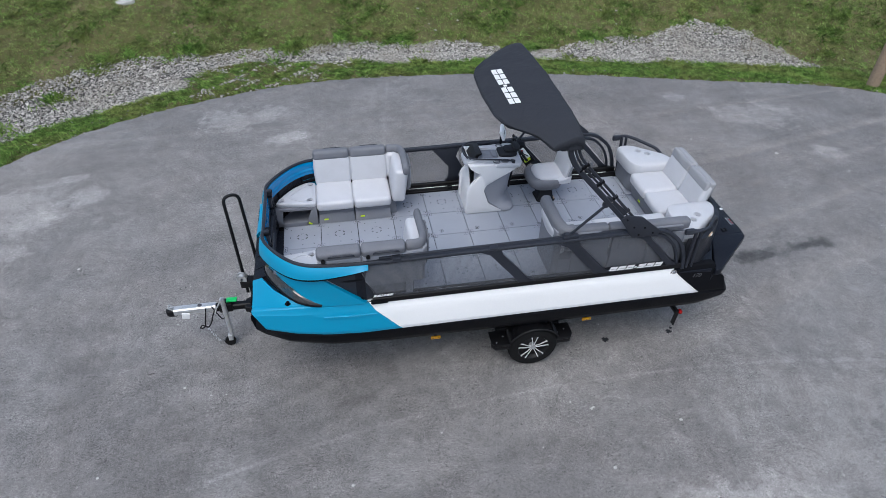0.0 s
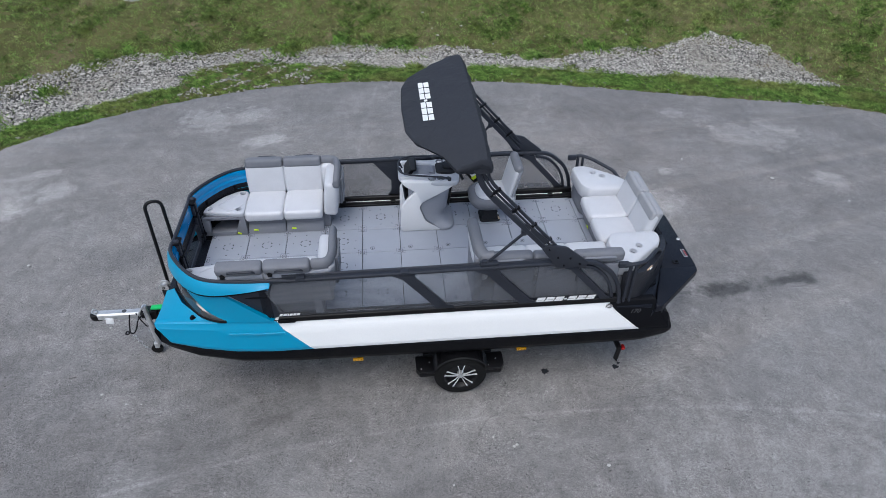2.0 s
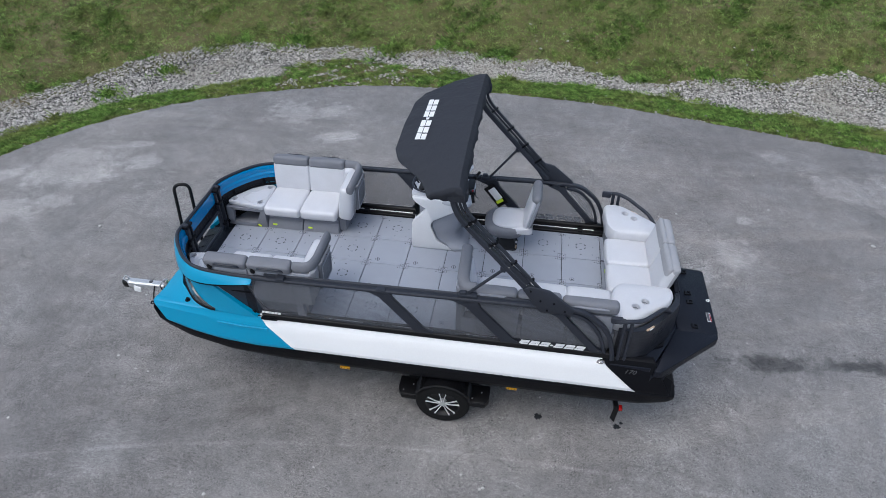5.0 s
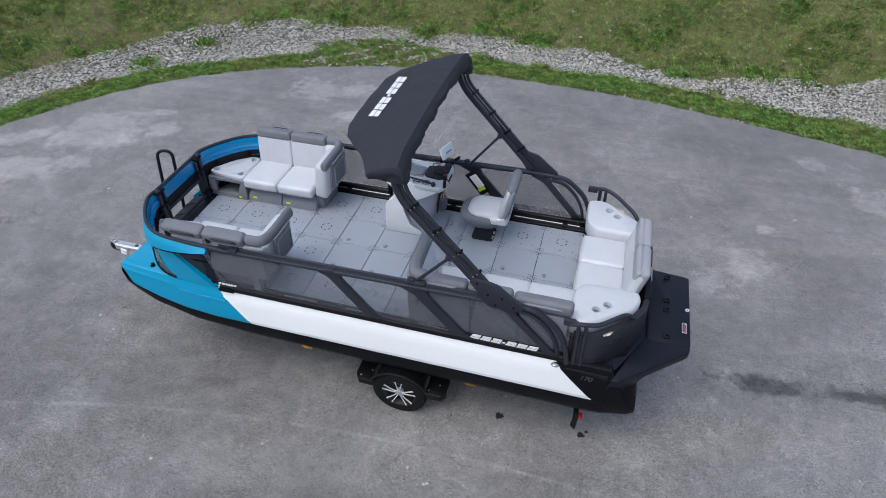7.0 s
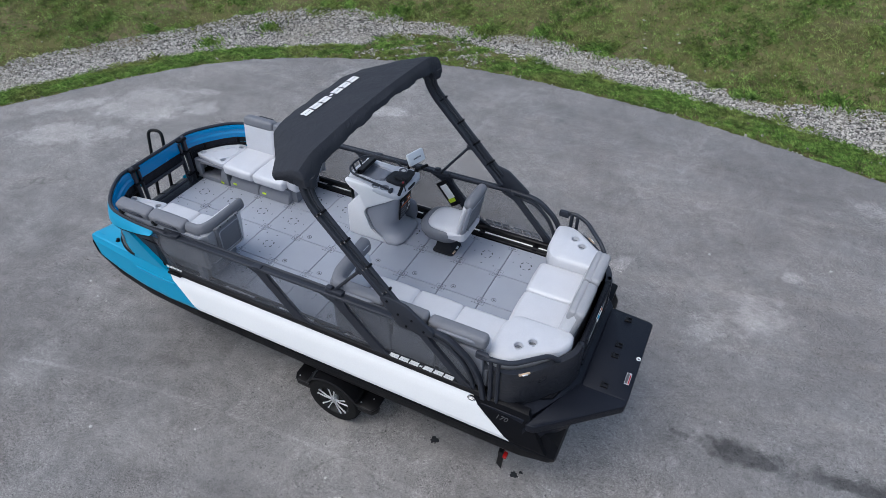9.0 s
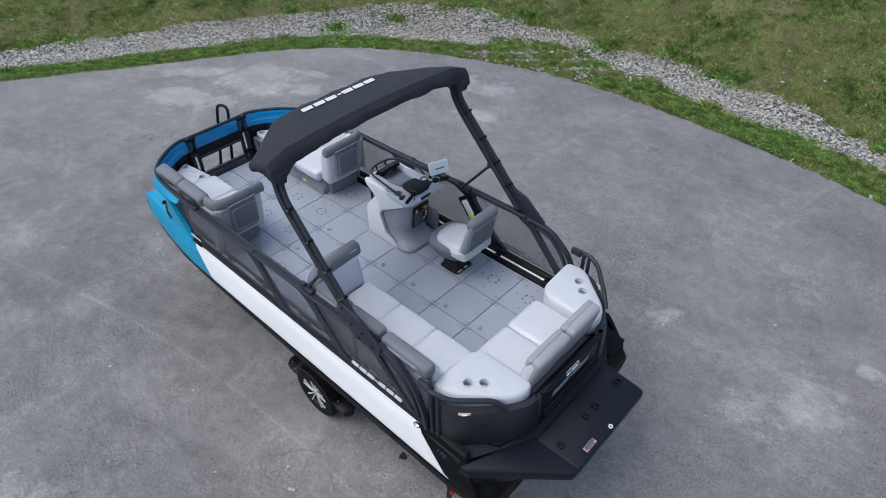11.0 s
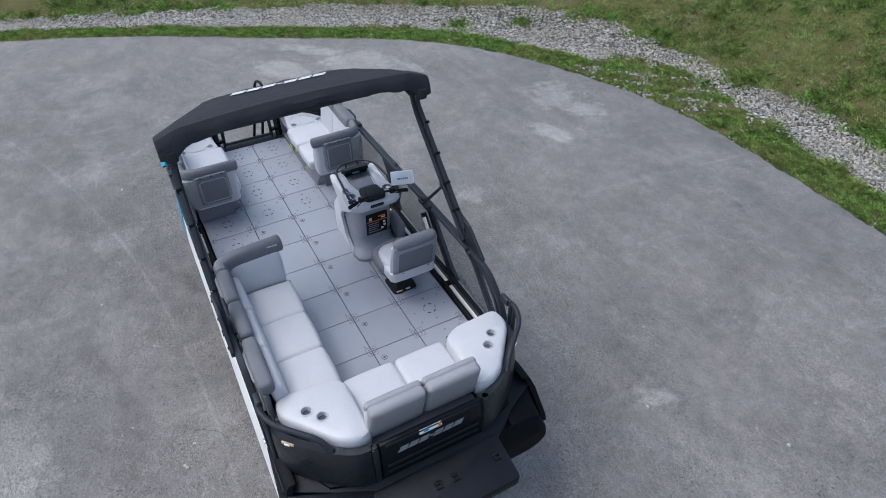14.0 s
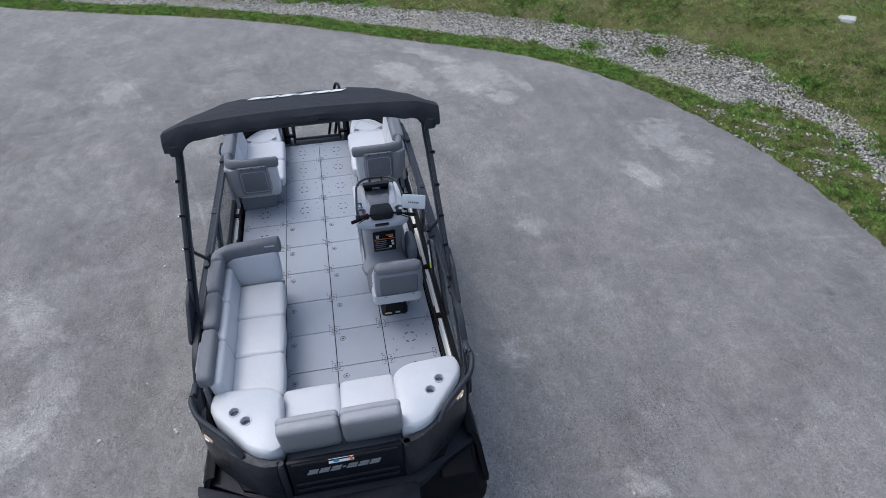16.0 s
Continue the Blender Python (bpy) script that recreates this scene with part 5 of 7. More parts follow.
# stern gate
bm = bmesh.new()
box(bm, (2.6, 0.03, 1.69), (0.05, 0.92, 0.46), 0.02)
gate = part("stern_gate", bm, M_FABRIC, boat, "black stern gate with a white mark")
for z in (1.54, 1.62, 1.9):
    bm = bmesh.new()
    tube(bm, [(2.63, -0.39, z), (2.63, 0.45, z)], 0.014, n=8)
    part("gate_rib", bm, M_FABRIC, gate)
part("maker_mark", emblem((2.629, 0.01, 1.77), (0, 1, 0), (0, 0, 1), 0.06, (0.08, 0.08, 0.08, 0.025, 0.08, 0.08, 0.08), 0.012), M_REAR, gate, "white maker's mark drawn as plain bars")
bm = bmesh.new()
box(bm, (2.64, 0.0, 1.893), (0.012, 0.2, 0.04), 0.002, rot4("Y", -25))
lab = part("gate_label", bm, M_PRINT, gate, "white and blue safety label")
bm = bmesh.new()
box(bm, (2.646, -0.04, 1.896), (0.006, 0.045, 0.022), 0.001, rot4("Y", -25))
part("label_patch", bm, M_BLUE, lab)
bm = bmesh.new()
box(bm, (2.646, 0.078, 1.896), (0.006, 0.02, 0.03), 0.001, rot4("Y", -25))
part("label_patch", bm, M_ORANGE, lab)
# step and platform
bm = bmesh.new()
prism(bm, [(1.9, -1.19), (2.33, -1.2), (2.66, -0.62), (2.7, -0.55), (2.7, 0.62), (2.55, 0.85), (2.36, 1.19), (1.9, 1.19)], 1.36, 1.452, bev=0.012)
part("stern_step", bm, M_STEP, boat, "black stern step")
bm = bmesh.new()
prism(bm, [(2.36, -1.235), (2.45, -1.23), (3.14, -0.63), (3.15, -0.5), (2.72, -0.5), (2.66, -0.57)], 1.36, 1.462, bev=0.015, round_r=0.03)
prism(bm, [(2.345, -1.22), (2.5, -1.17), (2.72, -0.9), (2.7, -0.5), (2.64, -0.5)], 1.2, 1.37, bev=0.02)
part("platform_wing", bm, M_STEP, boat, "black slanted platform wing")
bm = bmesh.new()
prism(bm, [(2.69, -0.575), (3.15, -0.575), (3.15, 0.56), (2.69, 0.6)], 1.37, 1.466, bev=0.018, round_r=0.05)
plat = part("swim_platform", bm, M_STEP, boat, "black swim platform at the stern")
for px, py in ((2.9, 0.48), (2.9, 0.085), (2.9, -0.07), (2.9, -0.48)):
    bm = bmesh.new()
    for q in (-0.024, 0.024):
        box(bm, (px, py + q, 1.474), (0.066, 0.013, 0.022), 0.004)
    box(bm, (px + 0.028, py, 1.474), (0.009, 0.056, 0.018), 0.003)
    box(bm, (px - 0.024, py, 1.474), (0.03, 0.066, 0.02), 0.005)
    part("latch", bm, M_FRAME, plat, "black platform latch loop")
bm = bmesh.new()
box(bm, (3.085, -0.3, 1.468), (0.05, 0.15, 0.006), 0.002)
lab = part("platform_label", bm, M_TABLE, plat, "white and red instruction label")
bm = bmesh.new()
box(bm, (3.077, -0.3, 1.471), (0.026, 0.135, 0.006), 0.001)
part("label_text", bm, M_GREYPRINT, lab)
bm = bmesh.new()
box(bm, (3.1, -0.31, 1.471), (0.012, 0.12, 0.006), 0.001)
part("label_stripe", bm, M_RED, lab)
bm = bmesh.new()
ringed(bm, (3.12, -0.01, 1.466), [(0.012, 0), (0.022, 0), (0.022, 0.008), (0.012, 0.008)], n=16)
part("platform_ring", bm, M_PRINT, plat, "white platform ring")
bm = bmesh.new()
box(bm, (2.5, 0.95, 1.36), (0.3, 0.3, 0.05), 0.02, rot4("Y", 12))
box(bm, (2.62, 0.86, 1.3), (0.012, 0.16, 0.03), 0.003)
part("boarding_recess", bm, M_BLACK, boat, "black boarding recess behind the hull")
# model figures on the black stern side
for s in (-1, 1):
    fc = bpy.data.curves.new("stern_figures", "FONT")
    fc.body = "170"
    fc.size = 0.085
    fc.extrude = 0.001
    fc.shear = 0.3
    fc.materials.append(M_GREYPRINT)
    fo = new("stern_figures", fc)
    fo.parent = boat
    bx = base_of(boat)
    fo.location = Vector((2.06 if s < 0 else 2.24, s * 1.222, 1.36)) - bx
    fo.rotation_euler = (radians(84 if s < 0 else 84), 0, 0 if s < 0 else math.pi)

# ---- tower with canopy ----
tower = thing("canopy_tower", "charcoal folding tower with fitted black canvas cover", "boat tower", (1.2, 0, 2.15))
for s in (-1, 1):
    y = 0.01 + s * 1.19
    # a broad main tube with two thin ones behind it, held by spacers
    way, off_n = Vector((0.671, 0, -0.742)), Vector((0.742, 0, 0.671))
    for off, wide, deep in ((0.0, 0.03, 0.031), (0.058, 0.012, 0.009), (0.1, 0.016, 0.017)):
        foot_ = Vector((0.205, y - s * 0.03, 3.2)) + off_n * off
        bm = bmesh.new()
        tube(bm, [(0.13 + off * 0.95, y - s * 0.05, 3.5), (0.14 + off * 0.98, y - s * 0.045, 3.34 + off * 0.1), foot_ + way * 0.02, foot_ + way * 0.6 + Vector((0, s * 0.015, 0)), foot_ + way * (1.3 - off) + Vector((0, s * 0.03, 0))], 0, flat=(wide, deep), bend=0.09, up=(0, 1, 0))
        part("tower_leg", bm, M_RAIL, tower, "charcoal tower leg tube")
    for along in (0.1, 0.42, 0.72, 1.0):
        bm = bmesh.new()
        p = Vector((0.205, y - s * 0.015, 3.2)) + way * along + off_n * 0.06
        box(bm, p, (0.024, 0.045, 0.135), 0.006, rot4("Y", 48))
        clamp = part("leg_clamp", bm, M_BLACK, tower, "black leg clamp")
        for q in (0.035, 0.09):
            bm = bmesh.new()
            disc(bm, p + off_n * (q - 0.06) + Vector((0, s * 0.028, 0)), 0.009, s * 0.008, "y", 8)
            part("bolt", bm, M_CHROME, clamp, "bright bolt head")
    # filler plate between the tubes, low on the leg
    bm = bmesh.new()
    f0 = Vector((0.205, 0, 3.2)) + way * 0.62
    f1 = Vector((0.205, 0, 3.2)) + way * 1.0
    prism(bm, [(f0.x + 0.025, f0.z + 0.022), ((f0 + off_n * 0.09).x, (f0 + off_n * 0.09).z - 0.05), ((f1 + off_n * 0.09).x, (f1 + off_n * 0.09).z), (f1.x, f1.z)], y - 0.012, y + 0.012, "y")
    part("leg_web", bm, M_RAIL, tower, "charcoal web plate in the leg")
    bm = bmesh.new()
    prism(bm, [(0.865, 2.43), (0.95, 2.475), (1.15, 2.43), (1.42, 2.205), (1.4, 2.14), (1.07, 2.135)], y + s * 0.02 - 0.016, y + s * 0.02 + 0.016, "y", bev=0.006, round_r=0.02)
    gusset = part("gusset_plate", bm, M_RAIL, tower, "charcoal gusset plate on the rail")
    for bx_, bz_ in ((1.06, 2.3), (1.2, 2.28), (1.14, 2.18), (1.32, 2.19), (0.95, 2.42)):
        bm = bmesh.new()
        disc(bm, (bx_, y + s * 0.036, bz_), 0.012, s * 0.008, "y", 10)
        part("bolt", bm, M_BLACK, gusset)
    bm = bmesh.new()
    tube(bm, [(0.65, y, 2.63), (0.32, s * 1.13, 2.23)], 0.017, n=8)
    box(bm, (0.655, y - s * 0.01, 2.64), (0.06, 0.06, 0.06), 0.012)
    part("strut", bm, M_RAIL, tower, "charcoal tower strut")
    bm = bmesh.new()
    box(bm, (0.31, s * 1.145, 2.205), (0.2, 0.07, 0.05), 0.012)
    box(bm, (0.26, s * 1.15, 2.235), (0.07, 0.05, 0.05), 0.012)
    foot = part("strut_foot", bm, M_RAIL, tower, "black strut pivot")
    bm = bmesh.new()
    box(bm, (0.33, s * 1.11, 2.232), (0.025, 0.025, 0.02), 0.004)
    part("release_button", bm, M_FRAME, foot, "black release button")
bm = bmesh.new()
tube(bm, [(0.12, -1.11, 3.4), (0.1, -1.02, 3.52), (0.1, 1.06, 3.52), (0.12, 1.15, 3.4)], 0.03, n=8, bend=0.1)
part("tower_crossbar", bm, M_RAIL, tower, "charcoal crossbar under the canvas")

# canvas: a fitted sheet, over the bar and down to a loose hem
bm = bmesh.new()
loops = []
N = 48
for i in range(N + 1):
    q = -1 + 2 * i / N
    e = abs(q)
    yr = 0.03 + 1.245 * q
    fx = table(e, [0, 0.45, 0.62, 0.75, 0.88, 1.0], [-0.57, -0.55, -0.48, -0.34, -0.19, -0.1])
    yf = yr * table(e, [0, 0.5, 0.8, 1.0], [0.92, 0.94, 0.97, 1.0])
    top = 3.71 - 0.06 * e ** 2 - 0.05 * max(0, e - 0.85) / 0.15
    hem = table(e, [0, 0.3, 0.6, 0.82, 0.92, 1.0], [0.095, 0.105, 0.125, 0.14, 0.19, 0.15]) + 0.008 * math.sin(i * 0.42 + 0.8 * math.sin(i * 0.19)) + 0.005 * math.sin(i * 1.1)
    wr = 0.005 * math.sin(i * 0.8) + 0.003 * math.sin(i * 2.3)
    xr = 0.2
    fall = lerp(0.25, 0.15, e ** 2)
    lip = 0.03 * (1 - e ** 6)
    row = [(fx + lip, yf, top - fall - wr), (fx, yf, top - fall + 0.035), (fx + 0.015, yf, top - fall * 0.74 + wr)]
    for k in (0.2, 0.4, 0.6, 0.8):
        row.append((lerp(fx, xr - 0.03, k), lerp(yf, yr, k), top - fall * 0.716 * (1 - k) ** 1.72 - 0.012 * math.sin(math.pi * k) + 0.005 * math.sin(i * 0.7 + k * 9)))
    row += [(xr - 0.035, yr, top - 0.004), (xr, yr, top + 0.002), (xr + 0.03, yr, top - 0.03), (xr + 0.05 + wr, yr, top - 0.5 * hem), (xr + 0.06 + 2 * wr, yr, top - hem)]
    back = [(p[0] + (0.012 if j < 3 else -0.012 if j > 8 else 0), p[1] - math.copysign(0.014 * e ** 3, q), p[2] - 0.012) for j, p in enumerate(row)]
    loops.append(row + back[::-1])
loft(bm, loops)
canvas = part("canvas", bm, M_CANVAS, tower, "charcoal canvas tower cover", sharp=32)
END_ROWS = (loops[0][:12], loops[-1][:12])
for s, edge_row in zip((-1, 1), END_ROWS):
    # closed end of the cover, hanging round the leg
    bm = bmesh.new()
    grid = []
    for k, drop in ((0.0, 0.0), (0.12, 0.06), (0.35, 0.4), (0.7, 0.75), (1.0, 1.0)):
        grid.append([(lerp(p[0], 0.17 + 0.62 * (p[0] - 0.17), k), p[1] + s * 0.03 * math.sin(math.pi * min(1.0, 1.6 * k)) - s * 0.05 * k, lerp(p[2], (3.4 if s < 0 else 3.44) + 0.012 * math.sin(j * 1.3), drop)) for j, p in enumerate(edge_row)])
    shell(bm, grid, (0, -s * 0.012, 0))
    part("canvas_end", bm, M_CANVAS, canvas, "charcoal canvas end hanging round the leg", sharp=50)
    bm = bmesh.new()
    lp = []
    for z, grow in ((3.5, 0.0), (3.45, 0.006), (3.405, 0.0)):
        lp.append([(0.175 + (0.1 + grow) * math.copysign(abs(math.cos(a)) ** 0.6, math.cos(a)), 0.03 + s * 1.165 + (0.055 + grow) * math.copysign(abs(math.sin(a)) ** 0.6, math.sin(a)), z) for a in np.linspace(0, 2 * math.pi, 20, endpoint=False)])
    loft(bm, lp)
    part("canvas_sleeve", bm, M_CANVAS, canvas, "charcoal canvas sleeve round the leg", sharp=60)
mark_y = 0.05 + 0.389
for w in (0.125, 0.125, 0.125, 0.045, 0.125, 0.125, 0.125):
    part("canvas_mark", emblem((-0.3, mark_y - w / 2, 3.62), (0, -1, 0), (1, 0, 0.3), 0.12, (w,), 0.018, 0.002), M_PRINT, canvas, "white maker's mark drawn as plain bars")
    mark_y -= w + 0.018

# ---- seats ----
def roll_bar(bm, pts, w, h, taper=0.0):
    """A padded roll along a path, with a soft section and closed, rounded ends."""
    pts = [Vector(p) for p in pts]
    loops = []
    last = len(pts) - 1

    def ring(p, d, k):
        side = d.cross(Vector((0, 0, 1))).normalized()
        top = side.cross(d).normalized()
        out = []
        for i in range(16):
            a = 2 * math.pi * i / 16
            c_, s_ = math.cos(a), math.sin(a)
            thin = 1 - taper * max(0.0, s_)
            out.append(p + side * (w * k * thin * math.copysign(abs(c_) ** 0.7, c_)) + top * (h * k * math.copysign(abs(s_) ** 0.7, s_)))
        return out
    d0, d1 = (pts[1] - pts[0]).normalized(), (pts[-1] - pts[-2]).normalized()
    for off, k in ((-0.02, 0.55), (-0.014, 0.8), (-0.004, 0.95)):
        loops.append(ring(pts[0] + d0 * off, d0, k))
    for i, p in enumerate(pts):
        d = (pts[min(i + 1, last)] - pts[max(i - 1, 0)]).normalized()
        loops.append(ring(p, d, 1.0))
    for off, k in ((0.004, 0.95), (0.014, 0.8), (0.02, 0.55)):
        loops.append(ring(pts[-1] + d1 * off, d1, k))
    loft(bm, loops)


def sink(ob, holes, depth):
    """Cut round holes of radius 0.044 down into a top."""
    bm = bmesh.new()
    off = base_of(ob.parent)
    for x, y, z in holes:
        disc(bm, Vector((x, y, z - depth)) - off, 0.044, depth + 0.05, n=28)
    bmesh.ops.recalc_face_normals(bm, faces=bm.faces[:])
    me = bpy.data.meshes.new("cutter")
    bm.to_mesh(me)
    bm.free()
    cutter = new("cutter", me)
    cutter.parent = ob.parent
    cut = ob.modifiers.new("holes", "BOOLEAN")
    cut.operation, cut.solver, cut.object = "DIFFERENCE", "EXACT", cutter
    bpy.context.view_layer.update()
    done = bpy.data.meshes.new_from_object(ob.evaluated_get(bpy.context.evaluated_depsgraph_get()))
    ob.modifiers.remove(cut)
    ob.data = done
    bpy.data.objects.remove(cutter)
    bpy.data.meshes.remove(me)


def cup_holders(top, holes, depth=0.085, mat=None):
    """Round cup wells: holes through the top, each with an open liner."""
    sink(top, holes, depth)
    for x, y, z in holes:
        bm = bmesh.new()
        ringed(bm, (x, y, z), [(0.039, 0.0), (0.041, 0.004), (0.05, 0.004), (0.051, 0.0), (0.0435, -0.002), (0.0425, -depth), (0.001, -depth), (0.001, 0.004 - depth), (0.037, 0.004 - depth)], n=28)
        cup = part("cup_holder", bm, mat or M_TABLE, top, "round recessed cup holder")
        bm = bmesh.new()
        ringed(bm, (x, y, z - depth * 0.55), [(0.0405, 0.0), (0.0405, 0.006), (0.033, 0.006), (0.033, 0.0)], n=20)
        part("cup_step", bm, M_BASE, cup)


def bow_lounge(s):
    b = thing("bow_lounge", "two-tone grey vinyl bow lounge on moulded base", "sofa", (-2.1, s * 0.85, DECK), "bow lounges")

    def flip(pts):
        return [(x_, s * y_) for x_, y_ in (pts if s > 0 else pts[::-1])]
    # corner table over an open cubby
    bm = bmesh.new()
    prism(bm, flip([(-3.205, 0.56), (-2.645, 0.482), (-2.645, 1.01), (-2.77, 1.03), (-3.185, 0.75)]), 1.79, 1.862, bev=0.02, round_r=0.07)
    top = part("table_top", bm, M_TABLE, b, "pale grey moulded corner table")
    cup_holders(top, [(-3.105, s * 0.615, 1.862), (-2.727, s * 0.585, 1.862), (-2.72, s * 0.95, 1.862)], 0.07)
    bm = bmesh.new()
    ridge = [(x_, y_, 1.862) for x_, y_ in rounded(flip([(-3.03, 0.68), (-2.83, 0.55), (-2.68, 0.68), (-2.68, 0.86), (-2.8, 0.92)]), 0.06)]
    tube(bm, ridge + ridge[:1], 0, flat=(0.011, 0.006))
    part("table_ridge", bm, M_TABLE, top, "raised moulded ridge")
    bm = bmesh.new()
    for pts in ([(-3.225, 1.502), (-3.125, 1.502), (-3.1, 1.795), (-3.2, 1.795)], [(-2.82, 1.502), (-2.65, 1.502), (-2.65, 1.795), (-2.705, 1.795)], [(-3.15, 1.503), (-2.75, 1.503), (-2.77, 1.56), (-3.15, 1.56)], [(-3.15, 1.755), (-2.69, 1.755), (-2.69, 1.793), (-3.15, 1.793)]):
        prism(bm, pts, s * 0.5, s * 0.555, "y", bev=0.012)
    for pts in ([(-3.22, 0.54), (-3.185, 0.54), (-3.15, 0.74), (-3.185, 0.75)], [(-3.18, 0.75), (-3.15, 0.73), (-2.75, 0.99), (-2.77, 1.02)], [(-2.68, 0.53), (-2.652, 0.53), (-2.652, 1.02), (-2.68, 1.02)], [(-2.77, 0.99), (-2.66, 0.99), (-2.66, 1.02), (-2.77, 1.02)]):
        prism(bm, flip(pts), 1.504, 1.788)
    prism(bm, flip([(-3.19, 0.55), (-2.66, 0.55), (-2.66, 1.0), (-2.77, 1.0), (-3.16, 0.74)]), 1.504, 1.53)
    part("table_base", bm, M_BASE, b, "grey moulded table base with open cubby")
    bm = bmesh.new()
    box(bm, (-2.76, s * 0.497, 1.53), (0.05, 0.012, 0.022), 0.004, rot4("Y", 25))
    part("lime_tab", bm, M_LIME, b, "lime release tab")
    for xa, xb in ((-2.64, -2.146), (-2.14, -1.64)):
        bm = bmesh.new()
        prism(bm, [(s * 0.507, DECK + 0.002), (s * 0.515, 1.57), (s * 0.565, 1.625), (s * 0.565, 1.675), (s * 0.505, 1.745), (s * 1.06, 1.76), (s * 1.06, DECK + 0.002)], xa + 0.004, xb - 0.004, "x", bev=0.01)
        part("base", bm, M_BASE, b, "grey moulded seat base")
        bm = bmesh.new()
        box(bm, (xa + 0.1, s * 0.509, 1.565), (0.06, 0.014, 0.024), 0.005)
        part("lime_tab", bm, M_LIME, b, "lime release tab")
        bm = bmesh.new()
        ya, yb = sorted((s * 0.45, s * 0.98))
        cushion(bm, (xa, ya, 1.735), (xb, yb, 1.878), 0.042, 0.012)
        part("seat_cushion", bm, M_SEAT, b, "light grey vinyl seat cushion")
        bm = bmesh.new()
        ya, yb = sorted((s * 0.95, s * 1.07))
        cushion(bm, (xa, ya, 1.85), (xb, yb, 2.245), 0.03, 0.01, rot("X", -s * 8), (0, s * 0.95, 1.86))
        part("back_cushion", bm, M_SEAT, b, "light grey vinyl back cushion")
        bm = bmesh.new()
        ya, yb = sorted((s * 0.99, s * 1.135))
        cushion(bm, (xa + 0.002, ya, 2.2), (xb - 0.002, yb, 2.325), 0.036, 0.006, rot("X", -s * 13), (0, s * 1.06, 2.212))
        part("head_roll", bm, M_ROLL, b, "mid grey vinyl head roll")
        bm = bmesh.new()
        box(bm, ((xa + xb) / 2, s * 1.1, 1.97), (xb - xa - 0.01, 0.05, 0.46), 0.015)
        back = part("back_shell", bm, M_BODY, b, "grey moulded back shell")
        bm = bmesh.new()
        tube(bm, [(xa + 0.12, s * 1.12, 2.22), (xa + 0.15, s * 1.178, 2.285), (xb - 0.1, s * 1.178, 2.285), (xb - 0.07, s * 1.12, 2.22)], 0.012, n=8, bend=0.035)
        part("grab_handle", bm, M_RAIL, back, "charcoal grab handle behind the back")
        bm = bmesh.new()
        box(bm, (xa + 0.07, s * 1.135, 2.2), (0.05, 0.04, 0.05), 0.012)
        disc(bm, (xa + 0.07, s * 1.15, 2.225), 0.02, s * 0.012, "y", 10)
        part("back_hinge", bm, M_FRAME, back, "dark hinge behind the back")
    # aft end back, wrapping round the corner
    bm = bmesh.new()
    ya, yb = sorted((s * 0.5, s * 1.03))
    cushion(bm, (-1.62, ya, 1.74), (-1.44, yb, 2.235), 0.05, 0.01, rot("Y", 7), (-1.5, 0, 1.8))
    part("end_cushion", bm, M_SEAT, b, "light grey vinyl end cushion")
    bm = bmesh.new()
    ya, yb = sorted((s * 0.965, s * 1.1))
    cushion(bm, (-1.645, ya, 1.85), (-1.48, yb, 2.24), 0.05, 0.006)
    part("corner_cushion", bm, M_SEAT, b, "light grey vinyl corner cushion")
    bm = bmesh.new()
    prism(bm, flip([(-1.65, 1.075), (-1.44, 1.075), (-1.42, 1.1), (-1.45, 1.125), (-1.65, 1.125)]), 1.76, 2.21, bev=0.01)
    prism(bm, flip([(-1.65, 1.06), (-1.56, 1.06), (-1.57, 1.11), (-1.65, 1.11)]), DECK + 0.002, 1.77)
    part("corner_shell", bm, M_BODY, b, "grey moulded corner shell")
    bm = bmesh.new()
    path = [(-1.615, s * 1.07, 2.268), (-1.45, s * 1.065, 2.268), (-1.41, s * 0.92, 2.27), (-1.418, s * 0.475, 2.262)]
    roll_bar(bm, smooth_path(path, 0.15, 8), 0.046, 0.066, 0.35)
    part("end_roll", bm, M_ROLL, b, "mid grey vinyl wrap-round roll", sharp=50)
    bm = bmesh.new()
    loft(bm, [[(xa, s * y0, z), (xb - 0.03, s * y0, z), (xb, s * (y0 + 0.04), z), (xb, s * (y1 - 0.05), z), (xb - 0.04, s * y1, z), (xa, s * y1, z)] for z, xa, xb, y0, y1 in
              ((1.765, -1.6, -1.47, 0.6, 1.05), (1.79, -1.56, -1.43, 0.585, 1.07), (1.9, -1.5, -1.405, 0.57, 1.085), (2.1, -1.46, -1.385, 0.565, 1.1), (2.21, -1.45, -1.385, 0.56, 1.1), (2.235, -1.44, -1.41, 0.565, 1.09))])
    shell_ = part("end_shell", bm, M_REAR, b, "grey moulded end shell")
    bm = bmesh.new()
    prism(bm, flip([(-1.66, 0.6), (-1.56, 0.6), (-1.545, 1.03), (-1.66, 1.03)]), DECK + 0.002, 1.77, bev=0.012)
    part("end_base", bm, M_BASE, shell_, "darker grey end base")
    bm = bmesh.new()
    ya, yb = sorted((s * 0.615, s * 0.955))
    cushion(bm, (-1.405, ya, 1.85), (-1.355, yb, 2.23), 0.025, 0.003, rot("Y", 3), (-1.38, 0, 2.05))
    part("shell_hatch", bm, M_ROLL, shell_, "darker grey hatch panel")
    bm = bmesh.new()
    tube(bm, [(-1.356, s * 0.63, 1.89), (-1.348, s * 0.63, 2.18), (-1.348, s * 0.925, 2.18), (-1.356, s * 0.925, 1.89), (-1.356, s * 0.63, 1.89)], 0.007, n=6, bend=0.04)
